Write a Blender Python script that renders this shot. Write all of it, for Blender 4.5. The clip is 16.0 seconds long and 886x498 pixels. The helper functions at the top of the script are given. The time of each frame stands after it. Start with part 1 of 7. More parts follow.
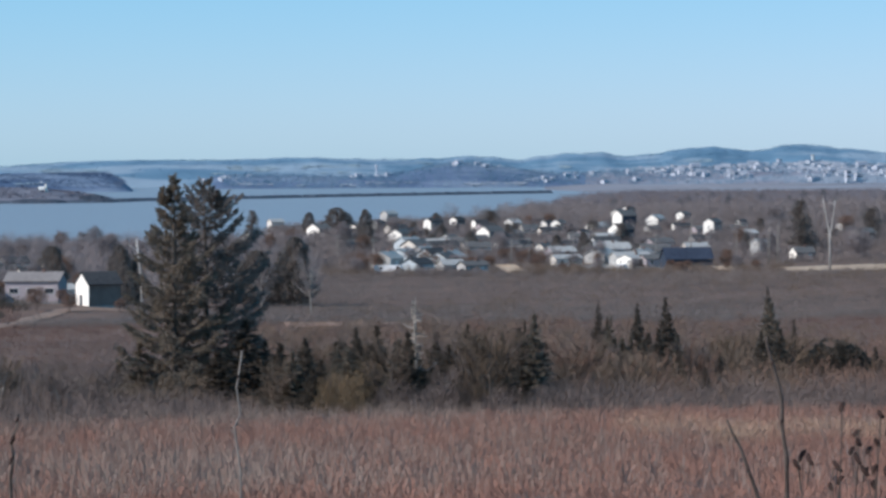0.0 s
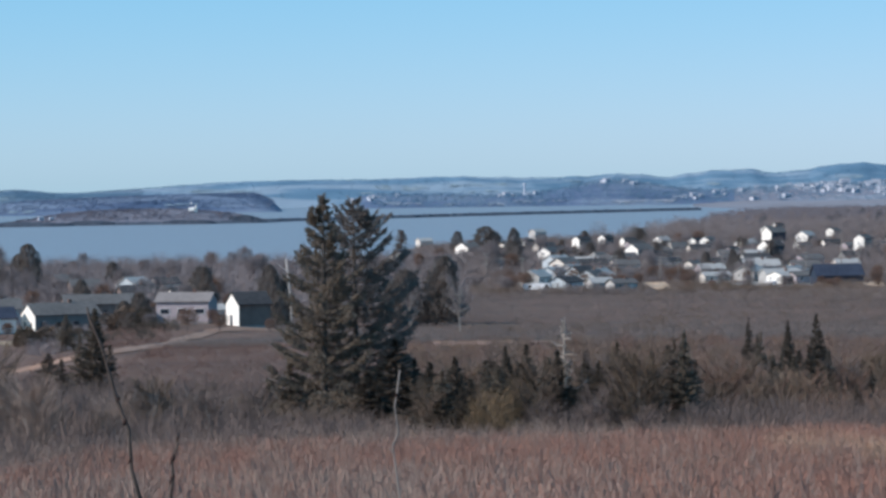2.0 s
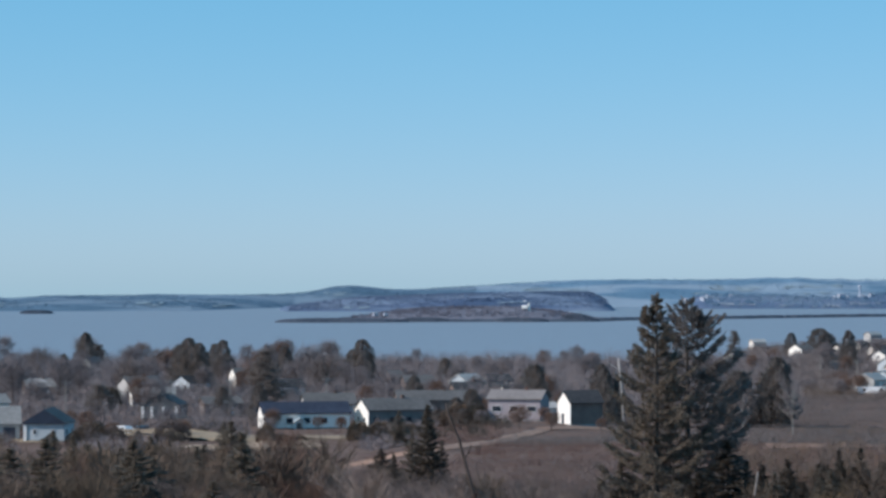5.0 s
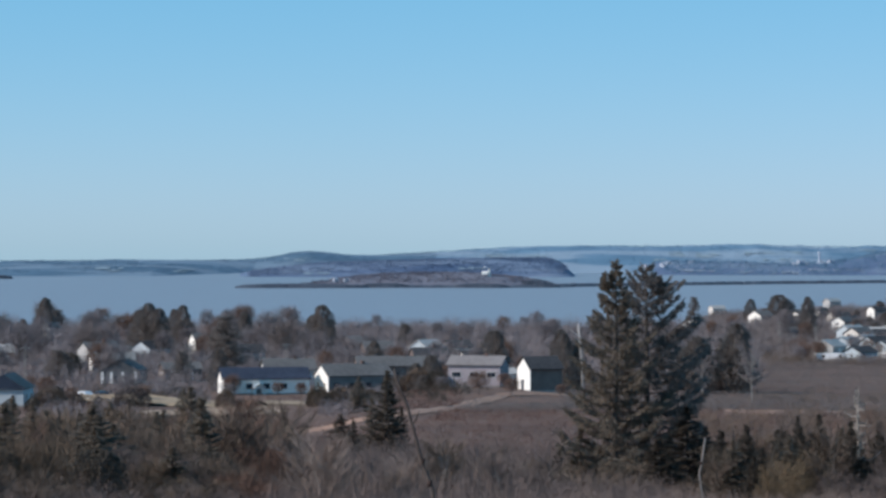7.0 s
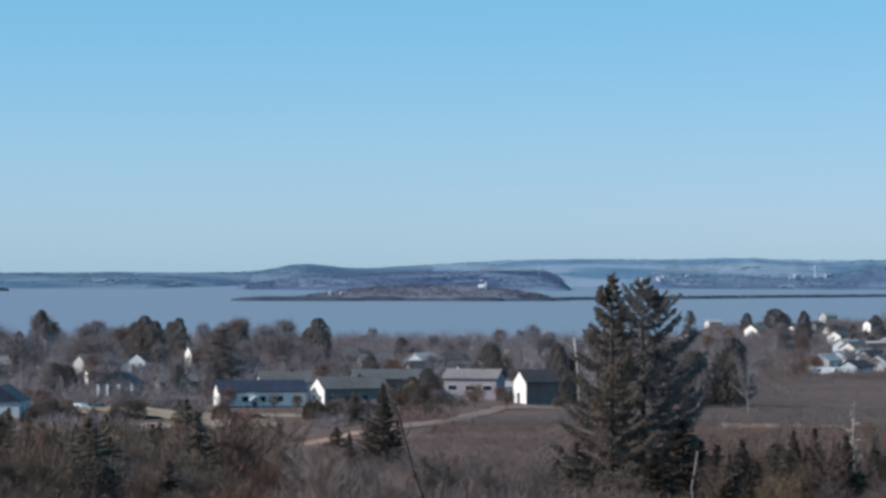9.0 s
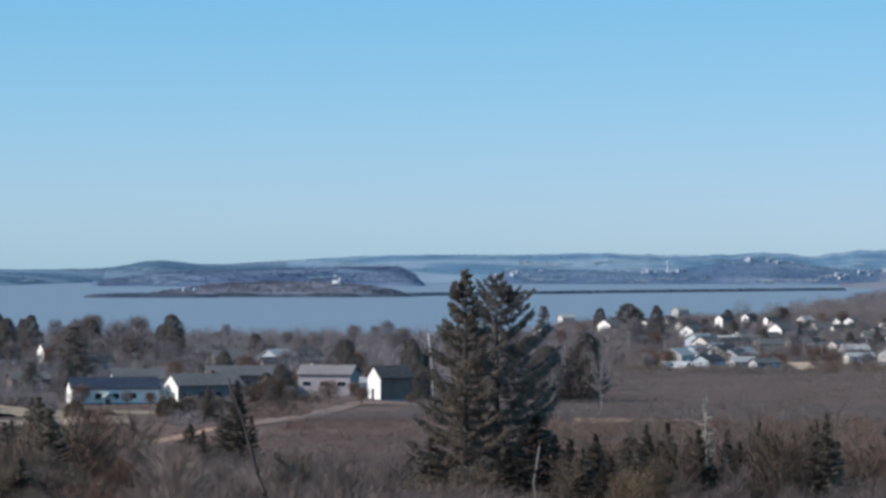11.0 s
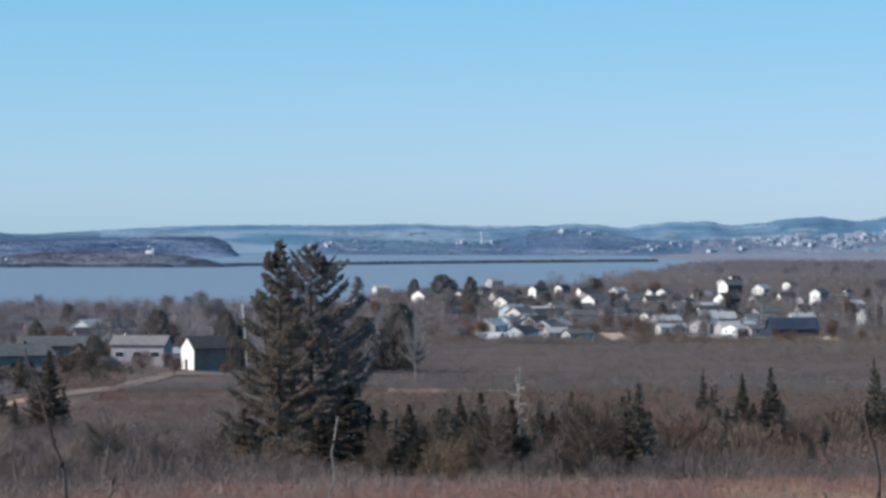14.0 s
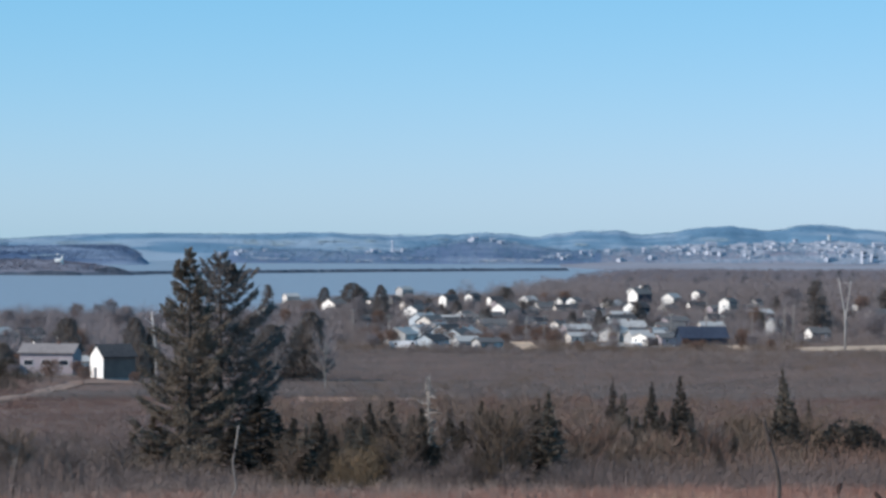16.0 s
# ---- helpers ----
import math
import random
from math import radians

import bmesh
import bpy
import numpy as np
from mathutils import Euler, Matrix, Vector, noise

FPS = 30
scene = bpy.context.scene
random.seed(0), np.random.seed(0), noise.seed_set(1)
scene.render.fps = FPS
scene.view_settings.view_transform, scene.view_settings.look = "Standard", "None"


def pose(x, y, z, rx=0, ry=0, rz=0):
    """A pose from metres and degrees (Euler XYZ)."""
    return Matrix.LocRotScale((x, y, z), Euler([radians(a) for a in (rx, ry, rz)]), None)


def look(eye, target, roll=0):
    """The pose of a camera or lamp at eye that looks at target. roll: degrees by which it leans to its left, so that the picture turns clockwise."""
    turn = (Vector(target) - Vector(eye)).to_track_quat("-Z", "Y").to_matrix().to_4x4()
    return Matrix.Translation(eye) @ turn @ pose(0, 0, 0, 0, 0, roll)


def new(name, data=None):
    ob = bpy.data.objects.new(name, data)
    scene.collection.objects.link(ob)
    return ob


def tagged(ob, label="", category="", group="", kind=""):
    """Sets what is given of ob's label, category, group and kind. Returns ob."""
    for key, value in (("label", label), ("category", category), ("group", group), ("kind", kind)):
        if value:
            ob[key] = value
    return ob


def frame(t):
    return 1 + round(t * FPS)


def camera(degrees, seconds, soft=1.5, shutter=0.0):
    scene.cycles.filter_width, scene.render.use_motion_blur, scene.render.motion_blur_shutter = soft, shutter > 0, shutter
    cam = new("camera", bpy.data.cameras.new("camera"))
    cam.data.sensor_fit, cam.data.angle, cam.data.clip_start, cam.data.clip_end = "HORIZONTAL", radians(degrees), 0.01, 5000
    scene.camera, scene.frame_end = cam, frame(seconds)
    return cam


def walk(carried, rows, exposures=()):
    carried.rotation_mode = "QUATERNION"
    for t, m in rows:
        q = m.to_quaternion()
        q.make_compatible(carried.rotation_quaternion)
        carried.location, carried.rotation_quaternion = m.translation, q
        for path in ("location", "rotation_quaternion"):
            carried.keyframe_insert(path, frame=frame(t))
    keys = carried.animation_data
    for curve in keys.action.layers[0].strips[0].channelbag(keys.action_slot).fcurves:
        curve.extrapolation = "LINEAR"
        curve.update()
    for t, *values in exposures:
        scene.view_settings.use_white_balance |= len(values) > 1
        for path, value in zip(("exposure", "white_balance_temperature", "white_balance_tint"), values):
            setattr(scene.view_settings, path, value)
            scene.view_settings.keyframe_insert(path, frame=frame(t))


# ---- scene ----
# A wide winter landscape seen from a hillside through a long lens.
# Bearings are degrees clockwise from +Y, distances in metres, sea level is z = 0.
EYE = 40.0
SUN_BEARING, SUN_HEIGHT = -108.0, 34.0

cam = camera(17.0, 16.0, soft=3.0)
# seconds, bearing, pitch, lean, sideways step
PATH = [
    (0.0, 4.638, -1.723, 0.306, -0.0035),
    (0.2, 5.655, -0.939, 0.061, -0.0010),
    (0.4, 7.135, -0.900, -0.184, 0.0014),
    (0.5, 7.752, -0.906, -0.306, 0.0026),
    (1.0, 8.120, -1.069, 0.090, 0.0052),
    (1.5, 5.973, -1.311, 0.365, 0.0026),
    (2.0, 1.770, -1.340, 0.759, -0.0105),
    (2.3, 0.651, -1.244, 0.639, -0.0127),
    (2.5, -1.419, -1.093, 0.558, -0.0142),
    (2.7, -4.399, -0.474, 0.552, -0.0157),
    (2.9, -6.444, 0.570, 0.547, -0.0171),
    (3.0, -6.773, 1.370, 0.544, -0.0179),
    (3.2, -6.500, 2.313, 0.708, -0.0194),
    (3.5, -5.995, 1.720, 0.955, -0.0216),
    (3.7, -5.556, 1.935, 0.742, -0.0231),
    (4.0, -5.583, 1.799, 0.422, -0.0253),
    (4.5, -4.826, 1.462, 0.329, -0.0290),
    (5.0, -4.644, 0.618, 0.051, -0.0327),
    (5.2, -4.473, 0.397, -0.019, -0.0323),
    (7.3, -3.871, -0.043, -0.063, -0.0218),
    (7.5, -4.051, -0.010, -0.098, -0.0214),
    (8.0, -3.951, -0.141, -0.234, -0.0205),
    (8.2, -3.925, 0.109, -0.250, -0.0202),
    (10.3, -2.778, 0.253, 0.058, -0.0174),
    (10.5, -2.332, 0.198, 0.024, -0.0161),
    (11.0, -0.981, 0.138, -0.037, -0.0096),
    (11.5, 0.048, 0.013, -0.085, -0.0013),
    (11.8, 0.958, 0.404, -0.130, 0.0008),
    (12.0, 1.518, 0.277, -0.160, 0.0022),
    (12.5, 1.872, -0.070, -0.231, 0.0022),
    (13.0, 2.185, -0.556, -0.402, 0.0020),
    (13.5, 2.482, -0.468, -0.342, 0.0015),
    (14.0, 2.607, -0.422, -0.200, 0.0036),
    (14.5, 3.047, -0.211, -0.244, 0.0057),
    (15.0, 3.677, -0.221, -0.246, 0.0078),
    (15.5, 3.795, -0.309, -0.319, 0.0100),
    (16.0, 4.337, -0.249, -0.337, 0.0109),
]
walk(cam, [(t, pose(step, 0, EYE, 90 + pitch, 0, -bearing) @ pose(0, 0, 0, 0, 0, -lean))
           for t, bearing, pitch, lean, step in PATH], [(0, 0.04), (1, 0.06), (2.5, 0.03), (3.5, 0.0), (5, -0.1), (8, -0.08), (12.5, -0.03), (16, 0.03)])

# ---- light ----
world = bpy.data.worlds.new("world")
scene.world = world
world.use_nodes = True
wn = world.node_tree.nodes
sky = wn.new("ShaderNodeTexSky")
sky.sky_type, sky.sun_disc = "NISHITA", False
sky.sun_elevation, sky.sun_rotation = radians(SUN_HEIGHT), radians(SUN_BEARING)
sky.altitude, sky.air_density, sky.dust_density, sky.ozone_density = 0, 0.7, 0.3, 4.0
wn["Background"].inputs["Strength"].default_value = 0.1
# a clear cold day: the model sky, with its green and blue evened out between horizon and zenith
parts, whole = wn.new("ShaderNodeSeparateColor"), wn.new("ShaderNodeCombineColor")
world.node_tree.links.new(sky.outputs["Color"], parts.inputs["Color"])
for channel, power, gain in (("Red", 1.18, 0.75), ("Green", 0.54, 2.535), ("Blue", 0.5, 3.42)):
    pw, gn = wn.new("ShaderNodeMath"), wn.new("ShaderNodeMath")
    pw.operation, gn.operation = "POWER", "MULTIPLY"
    pw.inputs[1].default_value, gn.inputs[1].default_value = power, gain
    world.node_tree.links.new(parts.outputs[channel], pw.inputs[0])
    world.node_tree.links.new(pw.outputs[0], gn.inputs[0])
    world.node_tree.links.new(gn.outputs[0], whole.inputs[channel])
world.node_tree.links.new(whole.outputs["Color"], wn["Background"].inputs["Color"])

sun_data = bpy.data.lights.new("sun", "SUN")
sun_data.energy, sun_data.angle, sun_data.color = 4.7, radians(0.5), (1.0, 0.937, 0.9)
sun = new("sun", sun_data)
sb, se = radians(SUN_BEARING), radians(SUN_HEIGHT)
sun.matrix_world = look((0, 0, 0), (-math.sin(sb) * math.cos(se), -math.cos(sb) * math.cos(se), -math.sin(se)))


# ---- materials ----
def material(name, dark, light, size=1.0, rough=0.85, bump=0.0, bump_size=None, island=False, patch=0.0, metal=0.0, leaf=0.0):
    """Two tones mixed by coarse and fine noise (or by a random value for each loose piece), with fine relief."""
    m = bpy.data.materials.new(name)
    m.use_nodes = True
    n, l = m.node_tree.nodes, m.node_tree.links
    b = n["Principled BSDF"]
    b.inputs["Roughness"].default_value, b.inputs["Metallic"].default_value = rough, metal
    b.inputs["Specular IOR Level"].default_value = 0.25
    co = n.new("ShaderNodeTexCoord")
    fine = n.new("ShaderNodeTexNoise")
    fine.inputs["Scale"].default_value, fine.inputs["Detail"].default_value = 1.0 / size, 6
    l.new(co.outputs["Object"], fine.inputs["Vector"])
    coarse = n.new("ShaderNodeTexNoise")
    coarse.inputs["Scale"].default_value, coarse.inputs["Detail"].default_value = 0.13 / size, 3
    l.new(co.outputs["Object"], coarse.inputs["Vector"])
    add = n.new("ShaderNodeMath")
    add.operation = "ADD"
    l.new(fine.outputs["Fac"], add.inputs[0])
    l.new(coarse.outputs["Fac"], add.inputs[1])
    ramp = n.new("ShaderNodeMapRange")
    ramp.inputs["From Min"].default_value, ramp.inputs["From Max"].default_value = 0.7, 1.3
    l.new(add.outputs[0], ramp.inputs["Value"])
    fac = ramp.outputs["Result"]
    if island:
        geo = n.new("ShaderNodeNewGeometry")
        mx = n.new("ShaderNodeMix")
        mx.inputs["Factor"].default_value = 0.65
        l.new(fac, mx.inputs["A"])
        l.new(geo.outputs["Random Per Island"], mx.inputs["B"])
        fac = mx.outputs["Result"]
    mix = n.new("ShaderNodeMix")
    mix.data_type = "RGBA"
    mix.inputs["A"].default_value, mix.inputs["B"].default_value = (*dark, 1), (*light, 1)
    l.new(fac, mix.inputs["Factor"])
    out = mix.outputs["Result"]
    if patch:  # paler clearings, blued for haze
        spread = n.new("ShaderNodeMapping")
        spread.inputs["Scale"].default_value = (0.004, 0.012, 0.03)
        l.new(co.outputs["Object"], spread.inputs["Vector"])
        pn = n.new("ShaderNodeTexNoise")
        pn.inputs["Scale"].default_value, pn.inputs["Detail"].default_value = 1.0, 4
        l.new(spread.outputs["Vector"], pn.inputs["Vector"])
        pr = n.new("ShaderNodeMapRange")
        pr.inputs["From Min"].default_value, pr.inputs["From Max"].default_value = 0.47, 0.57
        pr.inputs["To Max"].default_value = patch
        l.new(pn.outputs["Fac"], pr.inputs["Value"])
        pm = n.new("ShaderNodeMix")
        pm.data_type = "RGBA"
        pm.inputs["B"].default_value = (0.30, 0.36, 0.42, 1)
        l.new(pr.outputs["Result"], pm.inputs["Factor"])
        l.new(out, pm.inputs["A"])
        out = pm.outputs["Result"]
    l.new(out, b.inputs["Base Color"])
    if leaf:  # thin foliage lets some light through
        tl, ms = n.new("ShaderNodeBsdfTranslucent"), n.new("ShaderNodeMixShader")
        ms.inputs["Fac"].default_value = leaf
        l.new(out, tl.inputs["Color"])
        l.new(b.outputs["BSDF"], ms.inputs[1])
        l.new(tl.outputs["BSDF"], ms.inputs[2])
        l.new(ms.outputs["Shader"], n["Material Output"].inputs["Surface"])
    if bump:
        bn = n.new("ShaderNodeTexNoise")
        bn.inputs["Scale"].default_value, bn.inputs["Detail"].default_value = 1.0 / (bump_size or size), 5
        l.new(co.outputs["Object"], bn.inputs["Vector"])
        bp = n.new("ShaderNodeBump")
        bp.inputs["Strength"].default_value = bump
        bp.inputs["Distance"].default_value = (bump_size or size) * 0.4
        l.new(bn.outputs["Fac"], bp.inputs["Height"])
        l.new(bp.outputs["Normal"], b.inputs["Normal"])
    return m


M = {
    "soil": material("soil", (0.096, 0.06, 0.048), (0.178, 0.111, 0.086), 3.0, 0.95, 0.5, 0.6),
    "sand": material("sand", (0.30, 0.21, 0.15), (0.45, 0.34, 0.25), 1.5, 0.95, 0.4, 0.4),
    "lawn": material("lawn", (0.235, 0.172, 0.115), (0.36, 0.268, 0.182), 2.0, 0.95, 0.4, 0.3),
    "dry_grass": material("dry_grass", (0.215, 0.112, 0.086), (0.335, 0.18, 0.138), 4.0, 0.9, island=True),
    "stalk": material("stalk", (0.162, 0.1195, 0.0966), (0.378, 0.2886, 0.2434), 1.0, 0.9, island=True),
    "pale_weed": material("pale_weed", (0.14, 0.1, 0.085), (0.30, 0.225, 0.195), 1.0, 0.9, island=True),
    "heath": material("heath", (0.1, 0.061, 0.052), (0.21, 0.13, 0.108), 9.0, 0.95, island=True),
    "thicket": material("thicket", (0.094, 0.07, 0.064), (0.212, 0.165, 0.149), 7.0, 0.95, island=True),
    "town_twigs": material("town_twigs", (0.125, 0.098, 0.088), (0.285, 0.232, 0.21), 3.0, 0.95, island=True),
    "far_thicket": material("far_thicket", (0.088, 0.074, 0.07), (0.21, 0.182, 0.172), 12.0, 0.95, island=True),
    # lightened towards grey-mauve, so the colour carries haze among the houses
    "bare_twigs": material("bare_twigs", (0.148, 0.126, 0.127), (0.3, 0.26, 0.262), 3.0, 0.95, island=True),
    "red_twigs": material("red_twigs", (0.1124, 0.068, 0.0525), (0.2515, 0.1545, 0.1162), 3.0, 0.95, island=True),
    "dark_twigs": material("dark_twigs", (0.098, 0.07, 0.055), (0.222, 0.163, 0.125), 3.0, 0.95, island=True),
    "olive": material("olive", (0.1, 0.07, 0.05), (0.19, 0.137, 0.098), 2.0, 0.95, island=True),
    "russet": material("russet", (0.095, 0.052, 0.038), (0.19, 0.11, 0.08), 2.0, 0.95, island=True),
    "snag_wood": material("snag_wood", (0.25, 0.215, 0.185), (0.44, 0.385, 0.335), 0.3, 0.9, 0.4, 0.05),
    "silver_wood": material("silver_wood", (0.19, 0.17, 0.155), (0.36, 0.33, 0.3), 0.3, 0.9, 0.4, 0.05),
    "track": material("track", (0.235, 0.142, 0.104), (0.35, 0.228, 0.17), 1.5, 0.95, 0.4, 0.4),
    "ochre": material("ochre", (0.115, 0.078, 0.045), (0.2, 0.138, 0.085), 2.0, 0.95, island=True),
    "stem_bark": material("stem_bark", (0.045, 0.032, 0.027), (0.12, 0.095, 0.082), 0.004, 0.85, 0.5, 0.002),
    "bark": material("bark", (0.06, 0.05, 0.043), (0.14, 0.115, 0.10), 0.4, 0.95, 0.8, 0.1),
    "pale_bark": material("pale_bark", (0.34, 0.31, 0.285), (0.6, 0.56, 0.52), 0.7, 0.85, 0.4, 0.1),
    "grey_wood": material("grey_wood", (0.16, 0.14, 0.125), (0.34, 0.30, 0.27), 0.3, 0.9, 0.4, 0.05),
    "needles": material("needles", (0.07, 0.058, 0.049), (0.15, 0.122, 0.098), 1.2, 0.8, island=True, leaf=0.55),
    "needles_old": material("needles_old", (0.132, 0.113, 0.104), (0.295, 0.254, 0.229), 1.2, 0.8, island=True, leaf=0.55),
    # browner, paler needles; on the tall left spruce sunlight put into the colour
    "needles_brown_lit": material("needles_brown_lit", (0.135, 0.109, 0.086), (0.29, 0.24, 0.19), 1.2, 0.8, island=True, leaf=0.55),
    "seed_head": material("seed_head", (0.022, 0.012, 0.01), (0.06, 0.034, 0.028), 0.02, 0.9, 0.6, 0.01),
    "white_siding": material("white_siding", (0.83, 0.785, 0.715), (0.90, 0.855, 0.785), 1.5, 0.6, 0.1, 0.2),
    "cream_siding": material("cream_siding", (0.60, 0.55, 0.49), (0.72, 0.665, 0.595), 1.5, 0.6, 0.1, 0.2),
    "blue_siding": material("blue_siding", (0.40, 0.445, 0.47), (0.50, 0.54, 0.565), 1.5, 0.6, 0.1, 0.2),
    "navy_siding": material("navy_siding", (0.02, 0.03, 0.05), (0.04, 0.055, 0.085), 1.5, 0.6, 0.1, 0.2),
    "grey_siding": material("grey_siding", (0.385, 0.375, 0.36), (0.50, 0.485, 0.465), 1.5, 0.6, 0.1, 0.2),
    "slate_siding": material("slate_siding", (0.155, 0.145, 0.14), (0.235, 0.222, 0.212), 1.5, 0.6, 0.1, 0.2),
    "brown_siding": material("brown_siding", (0.15, 0.112, 0.096), (0.225, 0.172, 0.15), 1.5, 0.7, 0.1, 0.2),
    "pink_siding": material("pink_siding", (0.32, 0.277, 0.29), (0.405, 0.352, 0.366), 1.5, 0.6, 0.1, 0.2),
    "dark_shingle": material("dark_shingle", (0.036, 0.036, 0.04), (0.07, 0.068, 0.07), 0.8, 0.9, 0.4, 0.25),
    "grey_shingle": material("grey_shingle", (0.092, 0.087, 0.086), (0.155, 0.147, 0.143), 0.8, 0.9, 0.4, 0.25),
    "pale_shingle": material("pale_shingle", (0.33, 0.315, 0.30), (0.45, 0.43, 0.41), 0.8, 0.9, 0.4, 0.25),
    "roof_tan": material("roof_tan", (0.185, 0.16, 0.152), (0.275, 0.24, 0.228), 0.8, 0.9, 0.4, 0.25),
    "worn_shingle": material("worn_shingle", (0.185, 0.178, 0.172), (0.275, 0.265, 0.255), 0.8, 0.9, 0.4, 0.25),
    "concrete": material("concrete", (0.22, 0.21, 0.20), (0.36, 0.35, 0.33), 0.8, 0.95, 0.3, 0.2),
    "trim_white": material("trim_white", (0.76, 0.74, 0.71), (0.85, 0.83, 0.80), 0.6, 0.5),
    "glass": material("glass", (0.02, 0.025, 0.035), (0.04, 0.05, 0.065), 1.0, 0.08),
    "brick_red": material("brick_red", (0.12, 0.075, 0.062), (0.2, 0.125, 0.105), 0.3, 0.9, 0.4, 0.1),
    "rubber": material("rubber", (0.02, 0.02, 0.02), (0.035, 0.035, 0.035), 0.3, 0.8),
    "metal": material("metal", (0.35, 0.35, 0.36), (0.5, 0.5, 0.51), 0.3, 0.4, metal=0.8),
    "car_white": material("car_white", (0.6, 0.61, 0.62), (0.7, 0.7, 0.71), 1.0, 0.5),
    "car_dark": material("car_dark", (0.03, 0.035, 0.05), (0.06, 0.065, 0.08), 1.0, 0.25),
    # rock and turf out in the bay: blue-grey added for haze
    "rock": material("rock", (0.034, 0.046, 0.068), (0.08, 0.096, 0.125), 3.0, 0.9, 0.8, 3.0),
    "hazy_turf": material("hazy_turf", (0.112, 0.12, 0.156), (0.18, 0.18, 0.215), 40.0, 0.95, 0.6, 12.0),
    # hill forest: its blue is aerial haze mixed into the base colour
    "hazy_woods": material("hazy_woods", (0.074, 0.15, 0.225), (0.142, 0.243, 0.335), 60.0, 0.95, 0.15, 25.0, patch=0.6),
    # darker copy of the hill forest for the left, with less haze in it
    "hazy_woods_dark": material("hazy_woods_dark", (0.052, 0.105, 0.162), (0.10, 0.17, 0.238), 60.0, 0.95, 0.15, 25.0, patch=0.35),
    # slopes behind the bay, greyed and blued to carry haze
    "hazy_shore": material("hazy_shore", (0.155, 0.158, 0.2), (0.245, 0.24, 0.285), 45.0, 0.95, 0.2, 25.0, patch=0.5),
    "straw": material("straw", (0.29, 0.185, 0.13), (0.47, 0.31, 0.22), 3.0, 0.9, island=True),
    # headland forest with blue haze in its colour
    "hazy_headland_woods": material("hazy_headland_woods", (0.064, 0.104, 0.182), (0.12, 0.16, 0.248), 60.0, 0.95, 0.15, 25.0, patch=0.3),
    # far walls and roofs: dulled and blued, the haze is in the colour
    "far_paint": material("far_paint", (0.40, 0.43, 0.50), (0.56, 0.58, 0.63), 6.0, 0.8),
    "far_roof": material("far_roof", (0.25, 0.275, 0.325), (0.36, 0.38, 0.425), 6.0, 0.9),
    # low flats: mauve haze worked into the ground colour
    "hazy_flat": material("hazy_flat", (0.165, 0.152, 0.172), (0.245, 0.222, 0.24), 35.0, 0.95, 0.2, 20.0, patch=0.3),
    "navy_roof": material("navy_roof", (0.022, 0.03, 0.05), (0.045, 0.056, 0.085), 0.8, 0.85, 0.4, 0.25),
    # open fields and pale shores, tinted blue for the haze before them
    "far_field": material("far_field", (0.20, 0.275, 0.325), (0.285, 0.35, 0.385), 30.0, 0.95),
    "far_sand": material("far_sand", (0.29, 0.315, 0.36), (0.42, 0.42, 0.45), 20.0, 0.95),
    # shore and town woods: haze put into these soft lilac-grey colours
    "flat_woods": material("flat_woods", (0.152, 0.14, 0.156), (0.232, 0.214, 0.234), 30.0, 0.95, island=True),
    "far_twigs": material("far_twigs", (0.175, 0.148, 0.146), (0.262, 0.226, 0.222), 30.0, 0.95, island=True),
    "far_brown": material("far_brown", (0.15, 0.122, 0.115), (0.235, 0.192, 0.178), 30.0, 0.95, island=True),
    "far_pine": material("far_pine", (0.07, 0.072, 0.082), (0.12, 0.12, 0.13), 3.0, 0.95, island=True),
    # scrub on the island, its blue-grey also standing for haze
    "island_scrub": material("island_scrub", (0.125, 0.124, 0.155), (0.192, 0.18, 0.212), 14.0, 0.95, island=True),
}

# the sea: dark water with small waves
sea_mat = bpy.data.materials.new("sea_water")
sea_mat.use_nodes = True
sn, sl = sea_mat.node_tree.nodes, sea_mat.node_tree.links
sb_ = sn["Principled BSDF"]
sb_.inputs["Base Color"].default_value = (0.226, 0.254, 0.294, 1)
sb_.inputs["Roughness"].default_value, sb_.inputs["IOR"].default_value = 0.45, 1.33
sco = sn.new("ShaderNodeTexCoord")
swv = sn.new("ShaderNodeTexNoise")
swv.inputs["Scale"].default_value, swv.inputs["Detail"].default_value = 0.25, 6
sl.new(sco.outputs["Object"], swv.inputs["Vector"])
sbp = sn.new("ShaderNodeBump")
sbp.inputs["Strength"].default_value, sbp.inputs["Distance"].default_value = 1.0, 1.2
sl.new(swv.outputs["Fac"], sbp.inputs["Height"])
sl.new(sbp.outputs["Normal"], sb_.inputs["Normal"])
M["sea"] = sea_mat


# ---- mesh helpers ----
rng = np.random.default_rng(11)


def np_mesh(name, verts, faces, mat=None, smooth=False):
    """A mesh from arrays of vertices and of faces that all have the same number of corners."""
    me = bpy.data.meshes.new(name)
    verts, faces = np.asarray(verts, np.float32), np.asarray(faces, np.int32)
    k = faces.shape[1]
    me.vertices.add(len(verts))
    me.vertices.foreach_set("co", verts.ravel())
    me.loops.add(faces.size)
    me.loops.foreach_set("vertex_index", faces.ravel())
    me.polygons.add(len(faces))
    me.polygons.foreach_set("loop_start", np.arange(0, faces.size, k, dtype=np.int32))
    me.polygons.foreach_set("use_smooth", np.full(len(faces), smooth))
    me.update(calc_edges=True)
    if mat:
        me.materials.append(M[mat])
    return me


def join(pieces):
    """Several (verts, faces) arrays as one."""
    vs, fs, at = [], [], 0
    for v, f in pieces:
        vs.append(v)
        fs.append(np.asarray(f) + at)
        at += len(v)
    return np.concatenate(vs), np.concatenate(fs)


